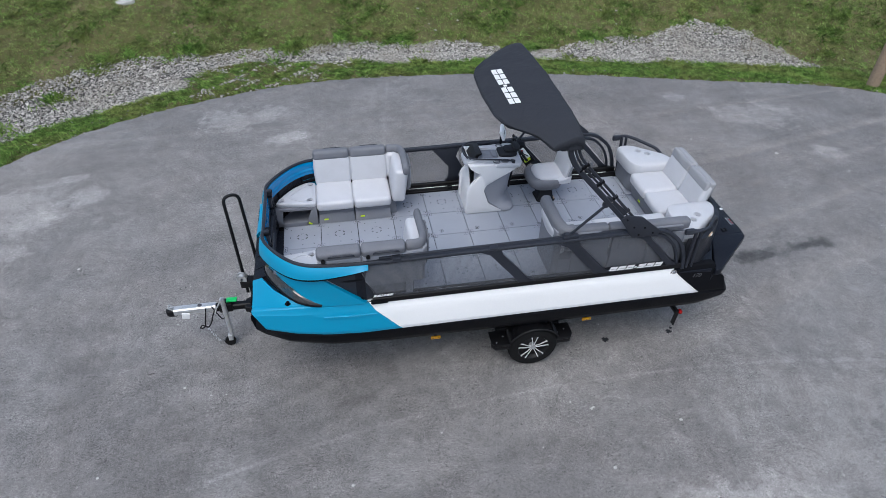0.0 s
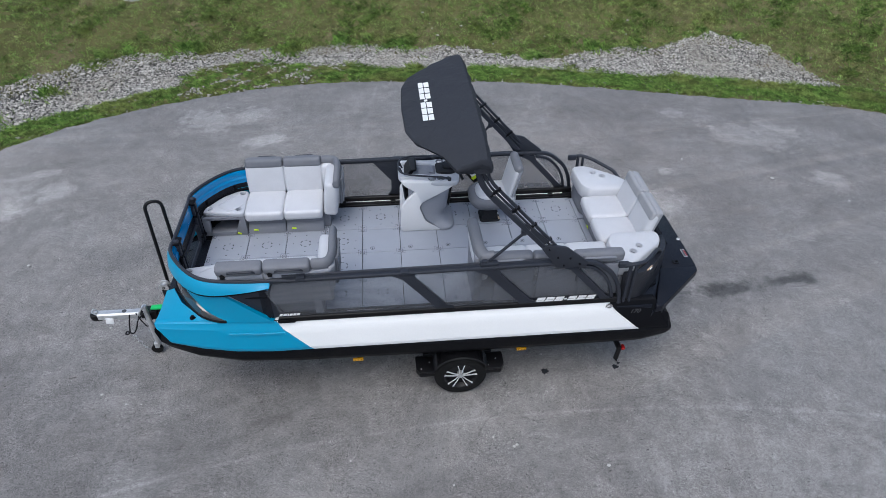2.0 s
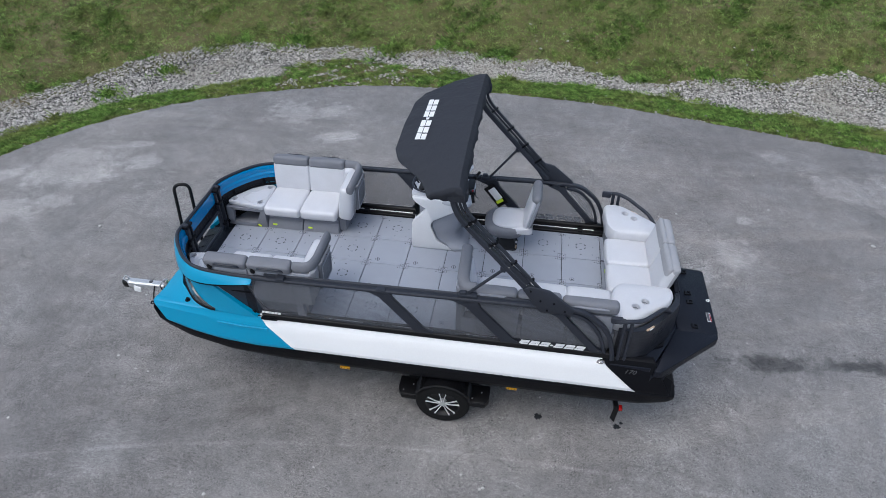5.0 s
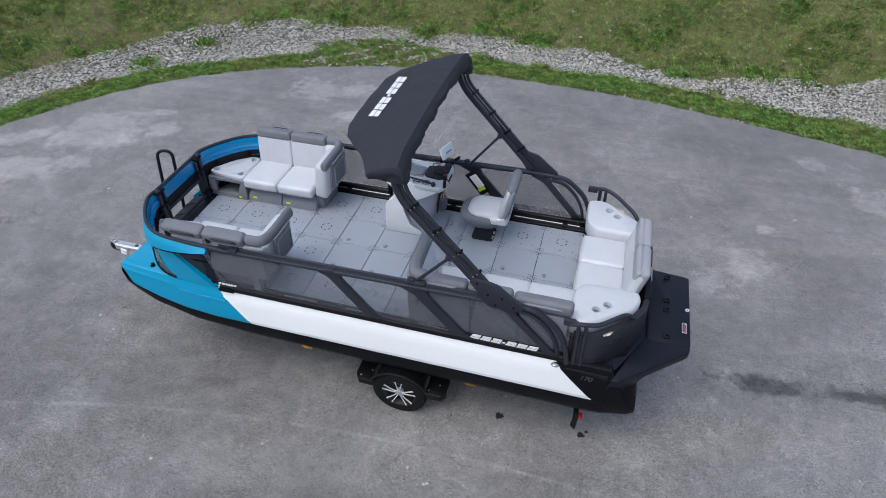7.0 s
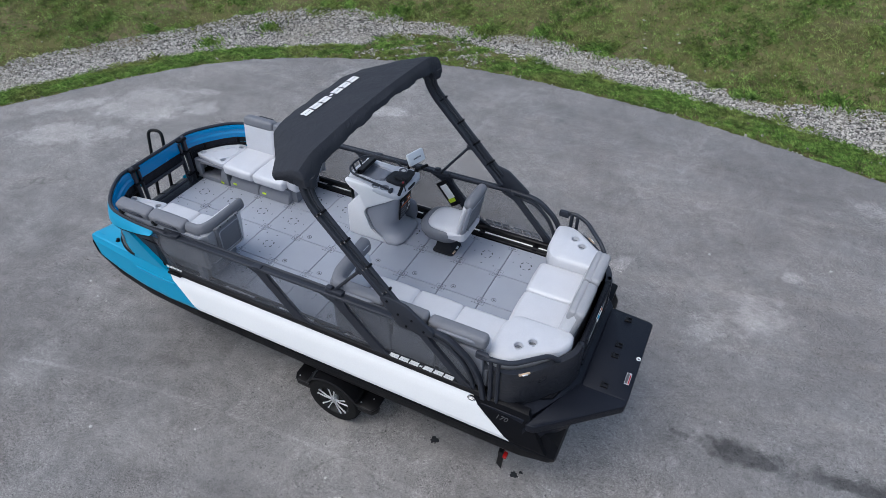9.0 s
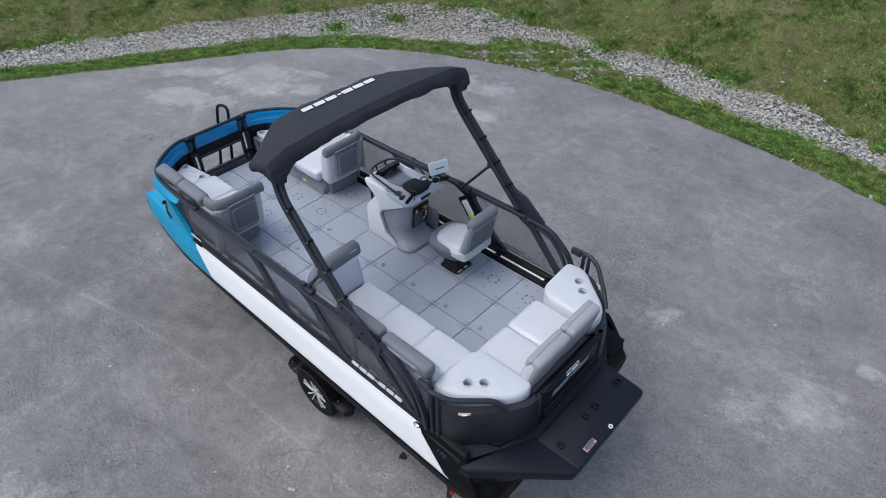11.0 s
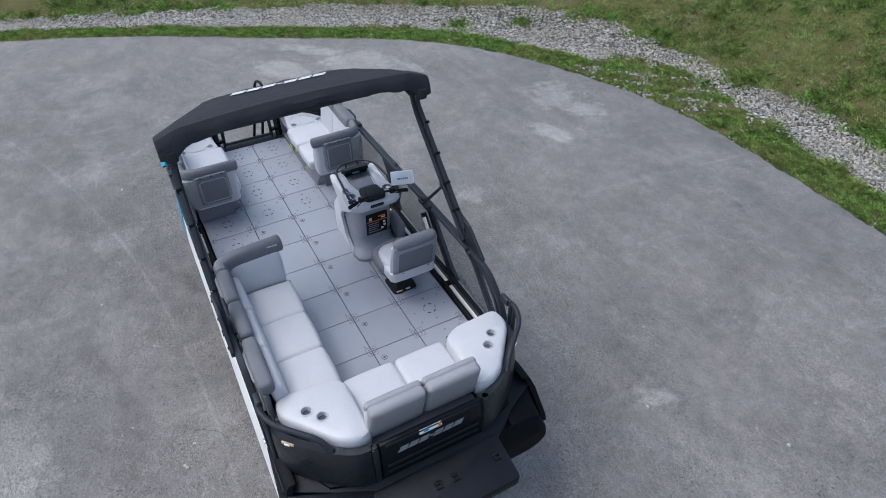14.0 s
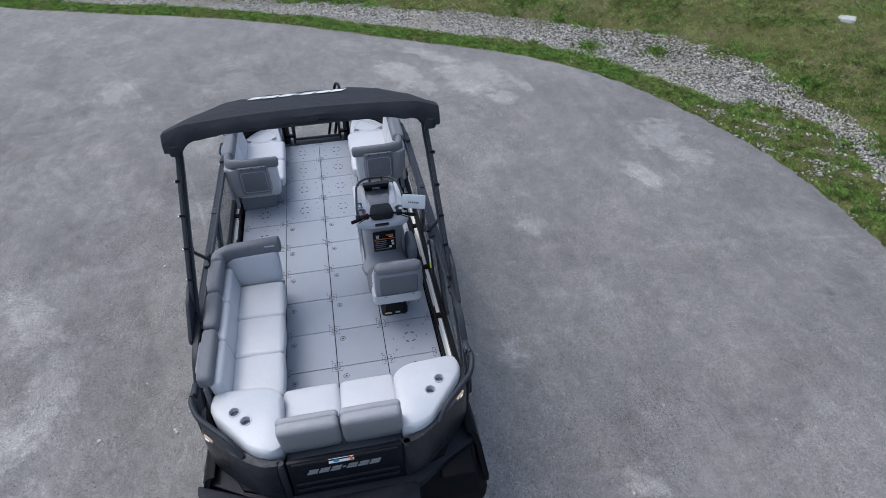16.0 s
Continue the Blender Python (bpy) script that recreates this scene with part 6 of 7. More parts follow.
    part("hatch_rim", bm, M_BODY, shell_, "grey raised hatch rim")
    bm = bmesh.new()
    tube(bm, [(-1.38, s * 0.6, 2.225), (-1.352, s * 0.62, 2.24), (-1.352, s * 0.93, 2.24), (-1.38, s * 0.955, 2.225)], 0.016, n=8)
    part("hatch_bar", bm, M_ROLL, shell_, "grey bar over the hatch")
    for yy in (0.66, 0.78, 0.9):
        bm = bmesh.new()
        disc(bm, (-1.345, s * yy, 2.243), 0.008, 0.012, "x", 8)
        part("bolt", bm, M_FRAME, shell_)
    return b


for s in (1, -1):
    bow_lounge(s)


def side_lounge():
    s = -1
    b = thing("side_lounge", "long grey vinyl side lounge with forward end back", "sofa", (1.1, -0.75, DECK))
    bm = bmesh.new()
    prism(bm, [(-0.52, DECK + 0.002), (-0.48, 1.62), (-0.46, 1.76), (-1.06, 1.78), (-1.06, DECK + 0.002)], 0.24, 1.9, "x", bev=0.015)
    part("base", bm, M_BASE, b, "grey moulded lounge base")
    for i in range(3):
        xa = 0.38 + i * 0.5
        bm = bmesh.new()
        cushion(bm, (xa, -0.92, 1.74), (xa + 0.505, -0.45, 1.885), 0.045, 0.014)
        part("seat_cushion", bm, M_SEAT, b, "light grey vinyl seat cushion")
        bm = bmesh.new()
        cushion(bm, (xa - 0.02, -1.0, 1.84), (xa + 0.49, -0.885, 2.13), 0.04, 0.008, rot("X", 8), (0, -0.95, 1.84))
        part("back_cushion", bm, M_SEAT, b, "light grey vinyl back cushion")
        bm = bmesh.new()
        if i < 2:
            box(bm, (xa + 0.25, -1.07, 1.84), (0.46, 0.05, 0.56), 0.02)
            box(bm, (xa + 0.25, -1.098, 1.96), (0.3, 0.012, 0.14), 0.02)
            part("back_shell", bm, M_BASE, b, "grey moulded back shell")
        else:
            box(bm, (xa + 0.25, -1.07, 1.8), (0.46, 0.05, 0.5), 0.02)
            part("back_shell", bm, M_BASE, b, "grey moulded back shell")
    for xa, xb, z in ((0.3, 0.82, 2.27), (0.83, 1.28, 2.26), (1.3, 1.88, 2.24)):
        bm = bmesh.new()
        cushion(bm, (xa, -1.11, z - 0.15), (xb, -0.985, z - 0.01), 0.038, 0.006)
        roll = part("head_roll", bm, M_ROLL, b, "mid grey vinyl head roll")
        bm = bmesh.new()
        tube(bm, [(xa + 0.08, -1.08, z - 0.1), (xa + 0.12, -1.12, z - 0.06), (xb - 0.12, -1.12, z - 0.06), (xb - 0.08, -1.08, z - 0.1)], 0.014, n=8, bend=0.03)
        part("grab_handle", bm, M_BASE, roll, "grey grab handle")
    # forward end back
    bm = bmesh.new()
    cushion(bm, (0.22, -1.0, 1.8), (0.36, -0.47, 2.2), 0.05, 0.012, rot("Y", -10), (0.3, 0, 1.8))
    part("end_cushion", bm, M_SEAT, b, "light grey vinyl end cushion")
    bm = bmesh.new()
    roll_bar(bm, smooth_path([(0.38, -1.05, 2.2), (0.28, -1.05, 2.2), (0.23, -0.93, 2.22), (0.22, -0.44, 2.24)], 0.15, 8), 0.066, 0.085)
    end_roll = part("end_roll", bm, M_ROLL, b, "mid grey vinyl wrap-round roll")
    bm = bmesh.new()
    box(bm, (0.284, -0.53, 2.27), (0.006, 0.1, 0.016), 0.002, rot4("Y", 10))
    part("stitched_tag", bm, M_TABLE, end_roll, "small pale tag")
    bm = bmesh.new()
    prism(bm, [(0.17, -1.05), (0.17, -0.5), (0.27, -0.5), (0.27, -1.05)], DECK + 0.002, 2.2, bev=0.015, round_r=0.03)
    part("end_shell", bm, M_BASE, b, "grey moulded end shell")


side_lounge()


def corner_table(s):
    b = thing("corner_table", "pale grey padded stern corner table with cup holders", "table", (2.1, s * 0.85, DECK), "stern corner tables")
    out = [(1.86, s * 0.6), (1.84, s * 1.05), (2.0, s * 1.075), (2.1, s * 1.035), (2.47, s * 0.74), (2.54, s * 0.6), (2.52, s * 0.47), (1.95, s * 0.47)]
    if s < 0:
        out = out[::-1]
    bm = bmesh.new()
    prism(bm, out, 1.79, 2.005, bev=0.045, round_r=0.08)
    top = part("padded_top", bm, M_SEAT, b, "pale grey padded top")
    cup_holders(top, [(2.1, s * 0.86, 2.006), (2.205, s * 0.765, 2.006)])
    bm = bmesh.new()
    out2 = [(1.9, s * 0.62), (1.9, s * 1.05), (2.1, s * 1.02), (2.46, s * 0.76), (2.5, s * 0.5), (1.96, s * 0.5)]
    prism(bm, out2 if s > 0 else out2[::-1], DECK + 0.002, 1.8, bev=0.02, round_r=0.05)
    part("base", bm, M_BASE, b, "grey moulded table base")
    return b


for s in (-1, 1):
    corner_table(s).location.y += 0.03


def stern_bench():
    b = thing("stern_bench", "two-seat light grey vinyl stern bench with backrests", "bench seat", (2.2, 0.03, DECK))
    bm = bmesh.new()
    prism(bm, [(1.94, DECK + 0.002), (1.9, 1.62), (1.88, 1.76), (2.5, 1.78), (2.5, DECK + 0.002)], -0.44, 0.5, "y", bev=0.015)
    part("base", bm, M_BASE, b, "grey moulded bench base")
    for ya, yb in ((-0.455, 0.025), (0.035, 0.515)):
        bm = bmesh.new()
        cushion(bm, (1.85, ya, 1.74), (2.36, yb, 1.885), 0.045, 0.014)
        part("seat_cushion", bm, M_SEAT, b, "light grey vinyl seat cushion")
        bm = bmesh.new()
        ry = rot("Y", 14)
        cushion(bm, (2.33, ya, 1.83), (2.45, yb, 2.24), 0.04, 0.01, ry, (2.38, 0, 1.83))
        back = part("backrest", bm, M_SEAT, b, "light grey vinyl backrest")
        bm = bmesh.new()
        cushion(bm, (2.322, ya + 0.002, 2.14), (2.392, yb - 0.002, 2.272), 0.03, 0.005, ry, (2.38, 0, 1.83))
        part("head_roll", bm, M_REAR, back, "mid grey vinyl head roll")
        bm = bmesh.new()
        cushion(bm, (2.37, ya + 0.004, 1.86), (2.475, yb - 0.004, 2.285), 0.04, 0.008, ry, (2.38, 0, 1.83))
        part("back_shell", bm, M_REAR, back, "mid grey rear shell")
        bm = bmesh.new()
        box(bm, (1.878, ya + 0.12, 1.63), (0.012, 0.06, 0.025), 0.004)
        part("lime_tab", bm, M_LIME, b, "lime release tab")


stern_bench()


def captain_chair():
    b = thing("captain_chair", "grey and white vinyl swivel helm chair on pedestal", "chair", (0.6, 0.68, DECK))
    bm = bmesh.new()
    prism(bm, [(0.485, 0.52), (0.768, 0.52), (0.768, 0.8), (0.485, 0.8)], DECK + 0.002, 1.524, bev=0.012, round_r=0.05)
    loft(bm, [[(0.625 + a * k, 0.66 + c * k, z) for a, c in ((-0.145, -0.13), (0.145, -0.13), (0.145, 0.13), (-0.145, 0.13))] for z, k in ((1.518, 0.8), (1.56, 0.74), (1.66, 0.6), (1.78, 0.55))])
    ped = part("pedestal", bm, M_DARK, b, "black pedestal base")
    bm = bmesh.new()
    box(bm, (0.752, 0.59, 1.526), (0.022, 0.07, 0.004), 0.001)
    part("pedestal_label", bm, M_TAN, ped, "orange print on pedestal")
    bm = bmesh.new()
    box(bm, (0.752, 0.69, 1.526), (0.024, 0.05, 0.004), 0.001)
    part("pedestal_label", bm, M_PRINT, ped, "white print on pedestal")
    def oval(cx, cy, rx, ry_, z, k=2.8, n=28):
        pts = []
        for i in range(n):
            a = 2 * math.pi * i / n
            c_, s_ = math.cos(a), math.sin(a)
            pts.append((cx + rx * math.copysign(abs(c_) ** (2 / k), c_), cy + ry_ * math.copysign(abs(s_) ** (2 / k), s_), z))
        return pts
    bm = bmesh.new()
    loft(bm, [oval(0.6, 0.68, 0.16, 0.17, 1.72), oval(0.6, 0.68, 0.23, 0.235, 1.76), oval(0.59, 0.68, 0.265, 0.265, 1.83), oval(0.59, 0.68, 0.27, 0.265, 1.88), oval(0.6, 0.68, 0.25, 0.24, 1.915), oval(0.6, 0.68, 0.2, 0.2, 1.92)])
    part("seat_pan", bm, M_ROLL, b, "mid grey vinyl seat bolster", sharp=70)
    bm = bmesh.new()
    loft(bm, [oval(0.64, 0.68, 0.2, 0.2, 1.88), oval(0.64, 0.68, 0.225, 0.222, 1.915), oval(0.64, 0.68, 0.215, 0.21, 1.94), oval(0.64, 0.68, 0.15, 0.15, 1.955), oval(0.64, 0.68, 0.05, 0.05, 1.958)])
    part("seat_cushion", bm, M_SEAT, b, "light grey vinyl seat cushion", sharp=70)
    ry = rot("Y", 12)
    o = (0.82, 0, 1.86)
    bm = bmesh.new()
    cushion(bm, (0.805, 0.475, 1.82), (0.87, 0.945, 2.345), 0.05, 0.012, ry, o)
    back = part("backrest", bm, M_SEAT, b, "light grey vinyl backrest")
    bm = bmesh.new()
    cushion(bm, (0.855, 0.478, 1.9), (0.905, 0.942, 2.375), 0.04, 0.006, ry, o)
    part("back_shell", bm, M_BODY, back, "grey rear of the backrest")
    bm = bmesh.new()
    cushion(bm, (0.8, 0.485, 2.295), (0.912, 0.935, 2.41), 0.055, 0.008, ry, o)
    part("head_roll", bm, M_ROLL, back, "mid grey vinyl head roll")
    bm = bmesh.new()
    cushion(bm, (0.893, 0.525, 1.98), (0.917, 0.895, 2.27), 0.03, 0.004, ry, o)
    part("back_panel", bm, M_ROLL, back, "mid grey inset back panel")
    bm = bmesh.new()
    for q in (0.57, 0.85):
        box(bm, ry @ (Vector((0.92, q, 1.97)) - Vector(o)) + Vector(o), (0.012, 0.025, 0.008), 0.002)
    part("back_strap", bm, M_SLOT, back)
    bm = bmesh.new()
    cushion(bm, (0.64, 0.445, 1.77), (0.94, 0.935, 1.935), 0.055, 0.006)
    for v in bm.verts:
        if v.co.z < 1.85:
            v.co.z += 0.12 * max(0.0, v.co.x - 0.64) / 0.3
    part("seat_rear", bm, M_SEAT, b, "light grey vinyl rear wrap")


captain_chair()


def helm_console():
    b = thing("helm_console", "off-white and grey helm console with handlebar", "helm console", (-0.25, 0.66, DECK))
    # off-white shell: two flanks and the nose between them
    prof = [(-0.6, 2.31), (-0.55, 2.24), (-0.4, 2.15), (-0.54, 1.99), (-0.6, 1.91), (-0.61, DECK + 0.002), (-0.06, DECK + 0.002), (-0.28, 1.64), (-0.37, 1.88), (-0.33, 1.95), (0.0, 2.16), (0.09, 2.22), (0.09, 2.28)]
    for ya, yb in ((0.395, 0.46), (0.86, 0.925)):
        bm = bmesh.new()
        prism(bm, prof, ya, yb, "y", bev=0.02, round_r=0.035)
        part("side_shell", bm, M_SHELL, b, "off-white side shell")
    bm = bmesh.new()
    prism(bm, [(-0.58, 2.28), (-0.42, 2.13), (-0.57, 1.95), (-0.59, DECK + 0.002), (-0.5, DECK + 0.002), (-0.5, 2.25)], 0.45, 0.87, "y", bev=0.01)
    part("front_shell", bm, M_SHELL, b, "off-white front shell")

    # grey body: narrow waist, flaring into a foot plinth
    def outline(xa, y0, y1, z):
        near = min(-0.2, xa - 0.25)
        return [(-0.5, 0.44, z), (near, 0.44, z), (xa - 0.16, y0 + 0.006, z), (xa - 0.06, y0 + 0.03, z), (xa - 0.012, y0 + 0.09, z), (xa, y0 + 0.16, z),
                (xa, y1 - 0.16, z), (xa - 0.012, y1 - 0.09, z), (xa - 0.06, y1 - 0.03, z), (xa - 0.16, y1 - 0.006, z), (near, 0.88, z), (-0.5, 0.88, z)]
    bm = bmesh.new()
    loft(bm, [outline(*q) for q in ((0.115, 0.38, 0.96, DECK + 0.003), (0.12, 0.375, 0.965, 1.53), (0.11, 0.385, 0.955, 1.55), (0.06, 0.43, 0.92, 1.575), (0.01, 0.447, 0.89, 1.62), (-0.01, 0.452, 0.88, 1.7), (-0.005, 0.455, 0.88, 1.76),
                                    (0.025, 0.45, 0.885, 1.79), (0.035, 0.448, 0.887, 1.9), (0.06, 0.44, 0.89, 2.1), (0.1, 0.42, 0.9, 2.2), (0.13, 0.41, 0.91, 2.26))])
    part("body", bm, M_BODY, b, "smooth grey console body with flared foot", sharp=45)
    bm = bmesh.new()
    tube(bm, [(0.07, 0.43, 2.2), (-0.31, 0.432, 1.96), (-0.355, 0.432, 1.88), (-0.27, 0.432, 1.65), (-0.12, 0.432, 1.54)], 0, flat=(0.008, 0.008), bend=0.05)
    part("knee_rib", bm, M_BASE, b, "grey rib on the flank")
    # top moulding round an open display bay
    bm = bmesh.new()
    rim = [(-0.62, 0.53), (-0.52, 0.44), (-0.1, 0.38), (0.12, 0.375), (0.165, 0.45), (0.175, 0.66), (0.165, 0.87), (0.12, 0.945), (-0.1, 0.94), (-0.52, 0.88), (-0.62, 0.79)]
    prism(bm, rim, 2.22, 2.3, bev=0.025, round_r=0.05)
    top = part("top_moulding", bm, M_TABLE, b, "pale grey console top")
    for ya, yb in ((0.47, 0.525), (0.795, 0.85)):
        bm = bmesh.new()
        prism(bm, [(-0.6, 2.29), (-0.54, 2.33), (-0.42, 2.345), (-0.15, 2.305), (-0.12, 2.29)], ya, yb, "y", bev=0.014, round_r=0.03)
        part("bay_cheek", bm, M_TABLE, top, "pale grey cheek beside the display bay")
    bm = bmesh.new()
    prism(bm, [(-0.45, 0.52), (-0.14, 0.56), (-0.13, 0.76), (-0.45, 0.8)], 2.298, 2.306, bev=0.002, round_r=0.02)
    part("bay_floor", bm, M_BASE, top, "grey floor of the display bay")
    bm = bmesh.new()
    prism(bm, [(-0.5, 2.3), (-0.45, 2.4), (-0.39, 2.405), (-0.38, 2.39), (-0.42, 2.375), (-0.46, 2.3)], 0.525, 0.795, "y", bev=0.006)
    hood = bmesh.new()
    prism(hood, [(-0.545, 2.295), (-0.468, 2.41), (-0.4, 2.416), (-0.4, 2.407), (-0.455, 2.402), (-0.505, 2.295)], 0.512, 0.808, "y", bev=0.004)
    part("hood_cover", hood, M_DARK, top, "dark grey display hood cover")
    bay = part("display_bay", bm, M_BLACK, top, "black recessed display hood")
    bm = bmesh.new()
    box(bm, (-0.425, 0.655, 2.352), (0.006, 0.085, 0.03), 0.002, rot4("Y", -30))
    part("gauge_screen", bm, M_BASE, bay, "dim grey gauge screen")
    bm = bmesh.new()
    prism(bm, [(-0.22, 0.575), (-0.15, 0.585), (-0.15, 0.735), (-0.22, 0.745)], 2.304, 2.318, bev=0.005, round_r=0.02)
    part("tray", bm, M_BASE, top, "grey open tray")
    cup_holders(top, [(-0.19, 0.452, 2.3), (-0.075, 0.455, 2.3), (-0.06, 0.865, 2.3)], 0.036, M_ROLL)
    bm = bmesh.new()
    ringed(bm, (0.03, 0.41, 2.295), [(0.0, 0.0), (0.026, 0.0), (0.026, 0.03), (0.018, 0.04), (0.0, 0.04)], n=14)
    ringed(bm, (0.02, 0.455, 2.295), [(0.0, 0.0), (0.018, 0.0), (0.018, 0.018), (0.0, 0.022)], n=12)
    part("rail_foot", bm, M_RAIL, top, "charcoal rail foot")
    bm = bmesh.new()
    tube(bm, [(0.03, 0.41, 2.32), (-0.05, 0.405, 2.345), (-0.48, 0.44, 2.375), (-0.6, 0.52, 2.37), (-0.62, 0.66, 2.37), (-0.6, 0.82, 2.37), (-0.48, 0.9, 2.375), (-0.2, 0.94, 2.345), (-0.12, 0.935, 2.29)], 0.0125, n=8, bend=0.07)
    tube(bm, [(-0.6, 0.6, 2.39), (-0.56, 0.6, 2.29)], 0.012, n=6)
    tube(bm, [(-0.6, 0.74, 2.39), (-0.56, 0.74, 2.29)], 0.012, n=6)
    part("grab_rail", bm, M_RAIL, top, "charcoal grab rail round the top")
    # steering head with handlebar
    bm = bmesh.new()
    prism(bm, [(-0.13, 0.56), (0.05, 0.53), (0.13, 0.56), (0.13, 0.77), (0.05, 0.8), (-0.13, 0.77)], 2.295, 2.345, bev=0.022, round_r=0.04)
    prism(bm, [(-0.04, 0.6), (0.12, 0.575), (0.15, 0.61), (0.15, 0.72), (0.12, 0.755), (-0.04, 0.73)], 2.335, 2.388, bev=0.02, round_r=0.03)
    head = part("steering_head", bm, M_DARK, b, "dark grey steering head")
    bm = bmesh.new()
    box(bm, (-0.02, 0.665, 2.362), (0.05, 0.1, 0.006), 0.002, rot4("Y", -12))
    part("head_window", bm, M_GLOSS, head, "glossy black window in the steering head")
    bm = bmesh.new()
    tube(bm, [(0.19, 0.33, 2.36), (0.15, 0.5, 2.385), (0.13, 0.6, 2.39), (0.13, 0.73, 2.39), (0.15, 0.84, 2.385), (0.19, 1.01, 2.36)], 0.012, n=8, bend=0.05)
    part("handlebar", bm, M_FRAME, head, "black handlebar")
    bm = bmesh.new()
    prism(bm, [(0.08, 0.56), (0.17, 0.57), (0.17, 0.76), (0.08, 0.77)], 2.37, 2.42, bev=0.018, round_r=0.03)
    part("bar_pad", bm, M_DARK, head, "dark grey handlebar pad")
    for y0, y1 in ((0.33, 0.44), (0.9, 1.01)):
        bm = bmesh.new()
        xa, xb = (0.19, 0.164) if y0 < 0.6 else (0.164, 0.19)
        za, zb = (2.36, 2.376) if y0 < 0.6 else (2.376, 2.36)
        tube(bm, [(xa, y0, za), (xb, y1, zb)], 0.019, n=10)
        part("grip", bm, M_TYRE, head, "black rubber grip")
    for py in (0.49, 0.84):
        bm = bmesh.new()
        box(bm, (0.15, py, 2.39), (0.055, 0.065, 0.055), 0.014)
        tube(bm, [(0.17, py, 2.38), (0.23, py - (0.08 if py < 0.6 else -0.08), 2.375)], 0.006, n=6)
        part("switch_pod", bm, M_FRAME, head, "black switch pod with lever")
    bm = bmesh.new()
    disc(bm, (0.16, 0.485, 2.417), 0.013, 0.012, n=12)
    part("stop_switch", bm, M_RED, head, "red stop switch")
    bm = bmesh.new()
    box(bm, (0.165, 0.65, 2.265), (0.02, 0.15, 0.055), 0.006, rot4("Y", 25))
    pan = part("switch_panel", bm, M_FRAME, b, "black switch panel")
    for k in range(4):
        bm = bmesh.new()
        box(bm, (0.178, 0.602 + 0.032 * k, 2.27), (0.01, 0.022, 0.03), 0.003, rot4("Y", 25))
        part("rocker_switch", bm, M_INSET, pan)
    # warning plate
    tilt = rot4("Y", 7)
    mid = Vector((0.056, 0.665, 1.955))
    bm = bmesh.new()
    box(bm, mid, (0.016, 0.25, 0.3), 0.006, tilt)
    plate = part("warning_plate", bm, M_FRAME, b, "black warning plate with orange and white print")
    for dy, dz, w, h, mt in ((0, 0.045, 0.23, 0.012, M_ORANGE), (-0.075, 0.085, 0.035, 0.045, M_TABLE), (0.06, 0.1, 0.08, 0.022, M_ORANGE), (0.075, 0.075, 0.05, 0.012, M_PRINT), (0.085, 0.0, 0.03, 0.028, M_PRINT),
                             (0.09, -0.045, 0.028, 0.03, M_PRINT), (0.06, -0.085, 0.03, 0.03, M_PRINT), (-0.04, 0.012, 0.13, 0.012, M_BASE), (-0.04, -0.018, 0.12, 0.01, M_BASE), (-0.04, -0.046, 0.13, 0.01, M_BASE),
                             (-0.045, -0.076, 0.11, 0.01, M_BASE), (-0.03, -0.108, 0.15, 0.012, M_BASE)):
        bm = bmesh.new()
        p = mid + (tilt.to_3x3() @ Vector((0.01, dy, dz)))
        box(bm, p, (0.004, w, h), 0.001, tilt)
        part("plate_print", bm, mt, plate)
    # throttle side pod
    bm = bmesh.new()
    cushion(bm, (-0.3, 0.93, 1.53), (0.03, 1.02, 1.8), 0.05, 0.02)
    part("side_pod", bm, M_BASE, b, "grey side pod of the console")
    # plotter on a bracket
    tl = rot4("Z", -18) @ rot4("Y", -22)
    bm = bmesh.new()
    box(bm, (0.03, 1.02, 2.42), (0.045, 0.25, 0.15), 0.015, tl)
    plot = part("chart_plotter", bm, M_INSTR, b, "white-covered chart plotter on bracket")
    bm = bmesh.new()
    for k in range(6):
        box(bm, Vector((0.03, 1.02, 2.42)) + tl.to_3x3() @ Vector((0.026, -0.05 + 0.02 * k, -0.005)), (0.004, 0.014, 0.018), 0.001, tl)
    part("cover_mark", bm, M_BASE, plot, "grey mark drawn as plain bars")
    bm = bmesh.new()
    tube(bm, [(-0.02, 0.92, 2.28), (-0.01, 0.95, 2.42)], 0.018, n=8)
    part("plotter_bracket", bm, M_BLACK, plot, "black plotter bracket")


helm_console()

# warning board hung on the starboard rail
bm = bmesh.new()
box(bm, (0.42, 1.12, 1.95), (0.16, 0.02, 0.36), 0.01, rot4("Y", -38))
board = part("capacity_board", bm, M_FRAME, boat, "black board with white and yellow plate on the rail")
bm = bmesh.new()
box(bm, (0.41, 1.108, 1.98), (0.1, 0.008, 0.2), 0.003, rot4("Y", -38))
part("board_plate", bm, M_PRINT, board, "white plate")
bm = bmesh.new()
box(bm, (0.475, 1.108, 1.87), (0.1, 0.009, 0.05), 0.003, rot4("Y", -38))
part("board_plate", bm, M_LIME, board, "yellow plate")

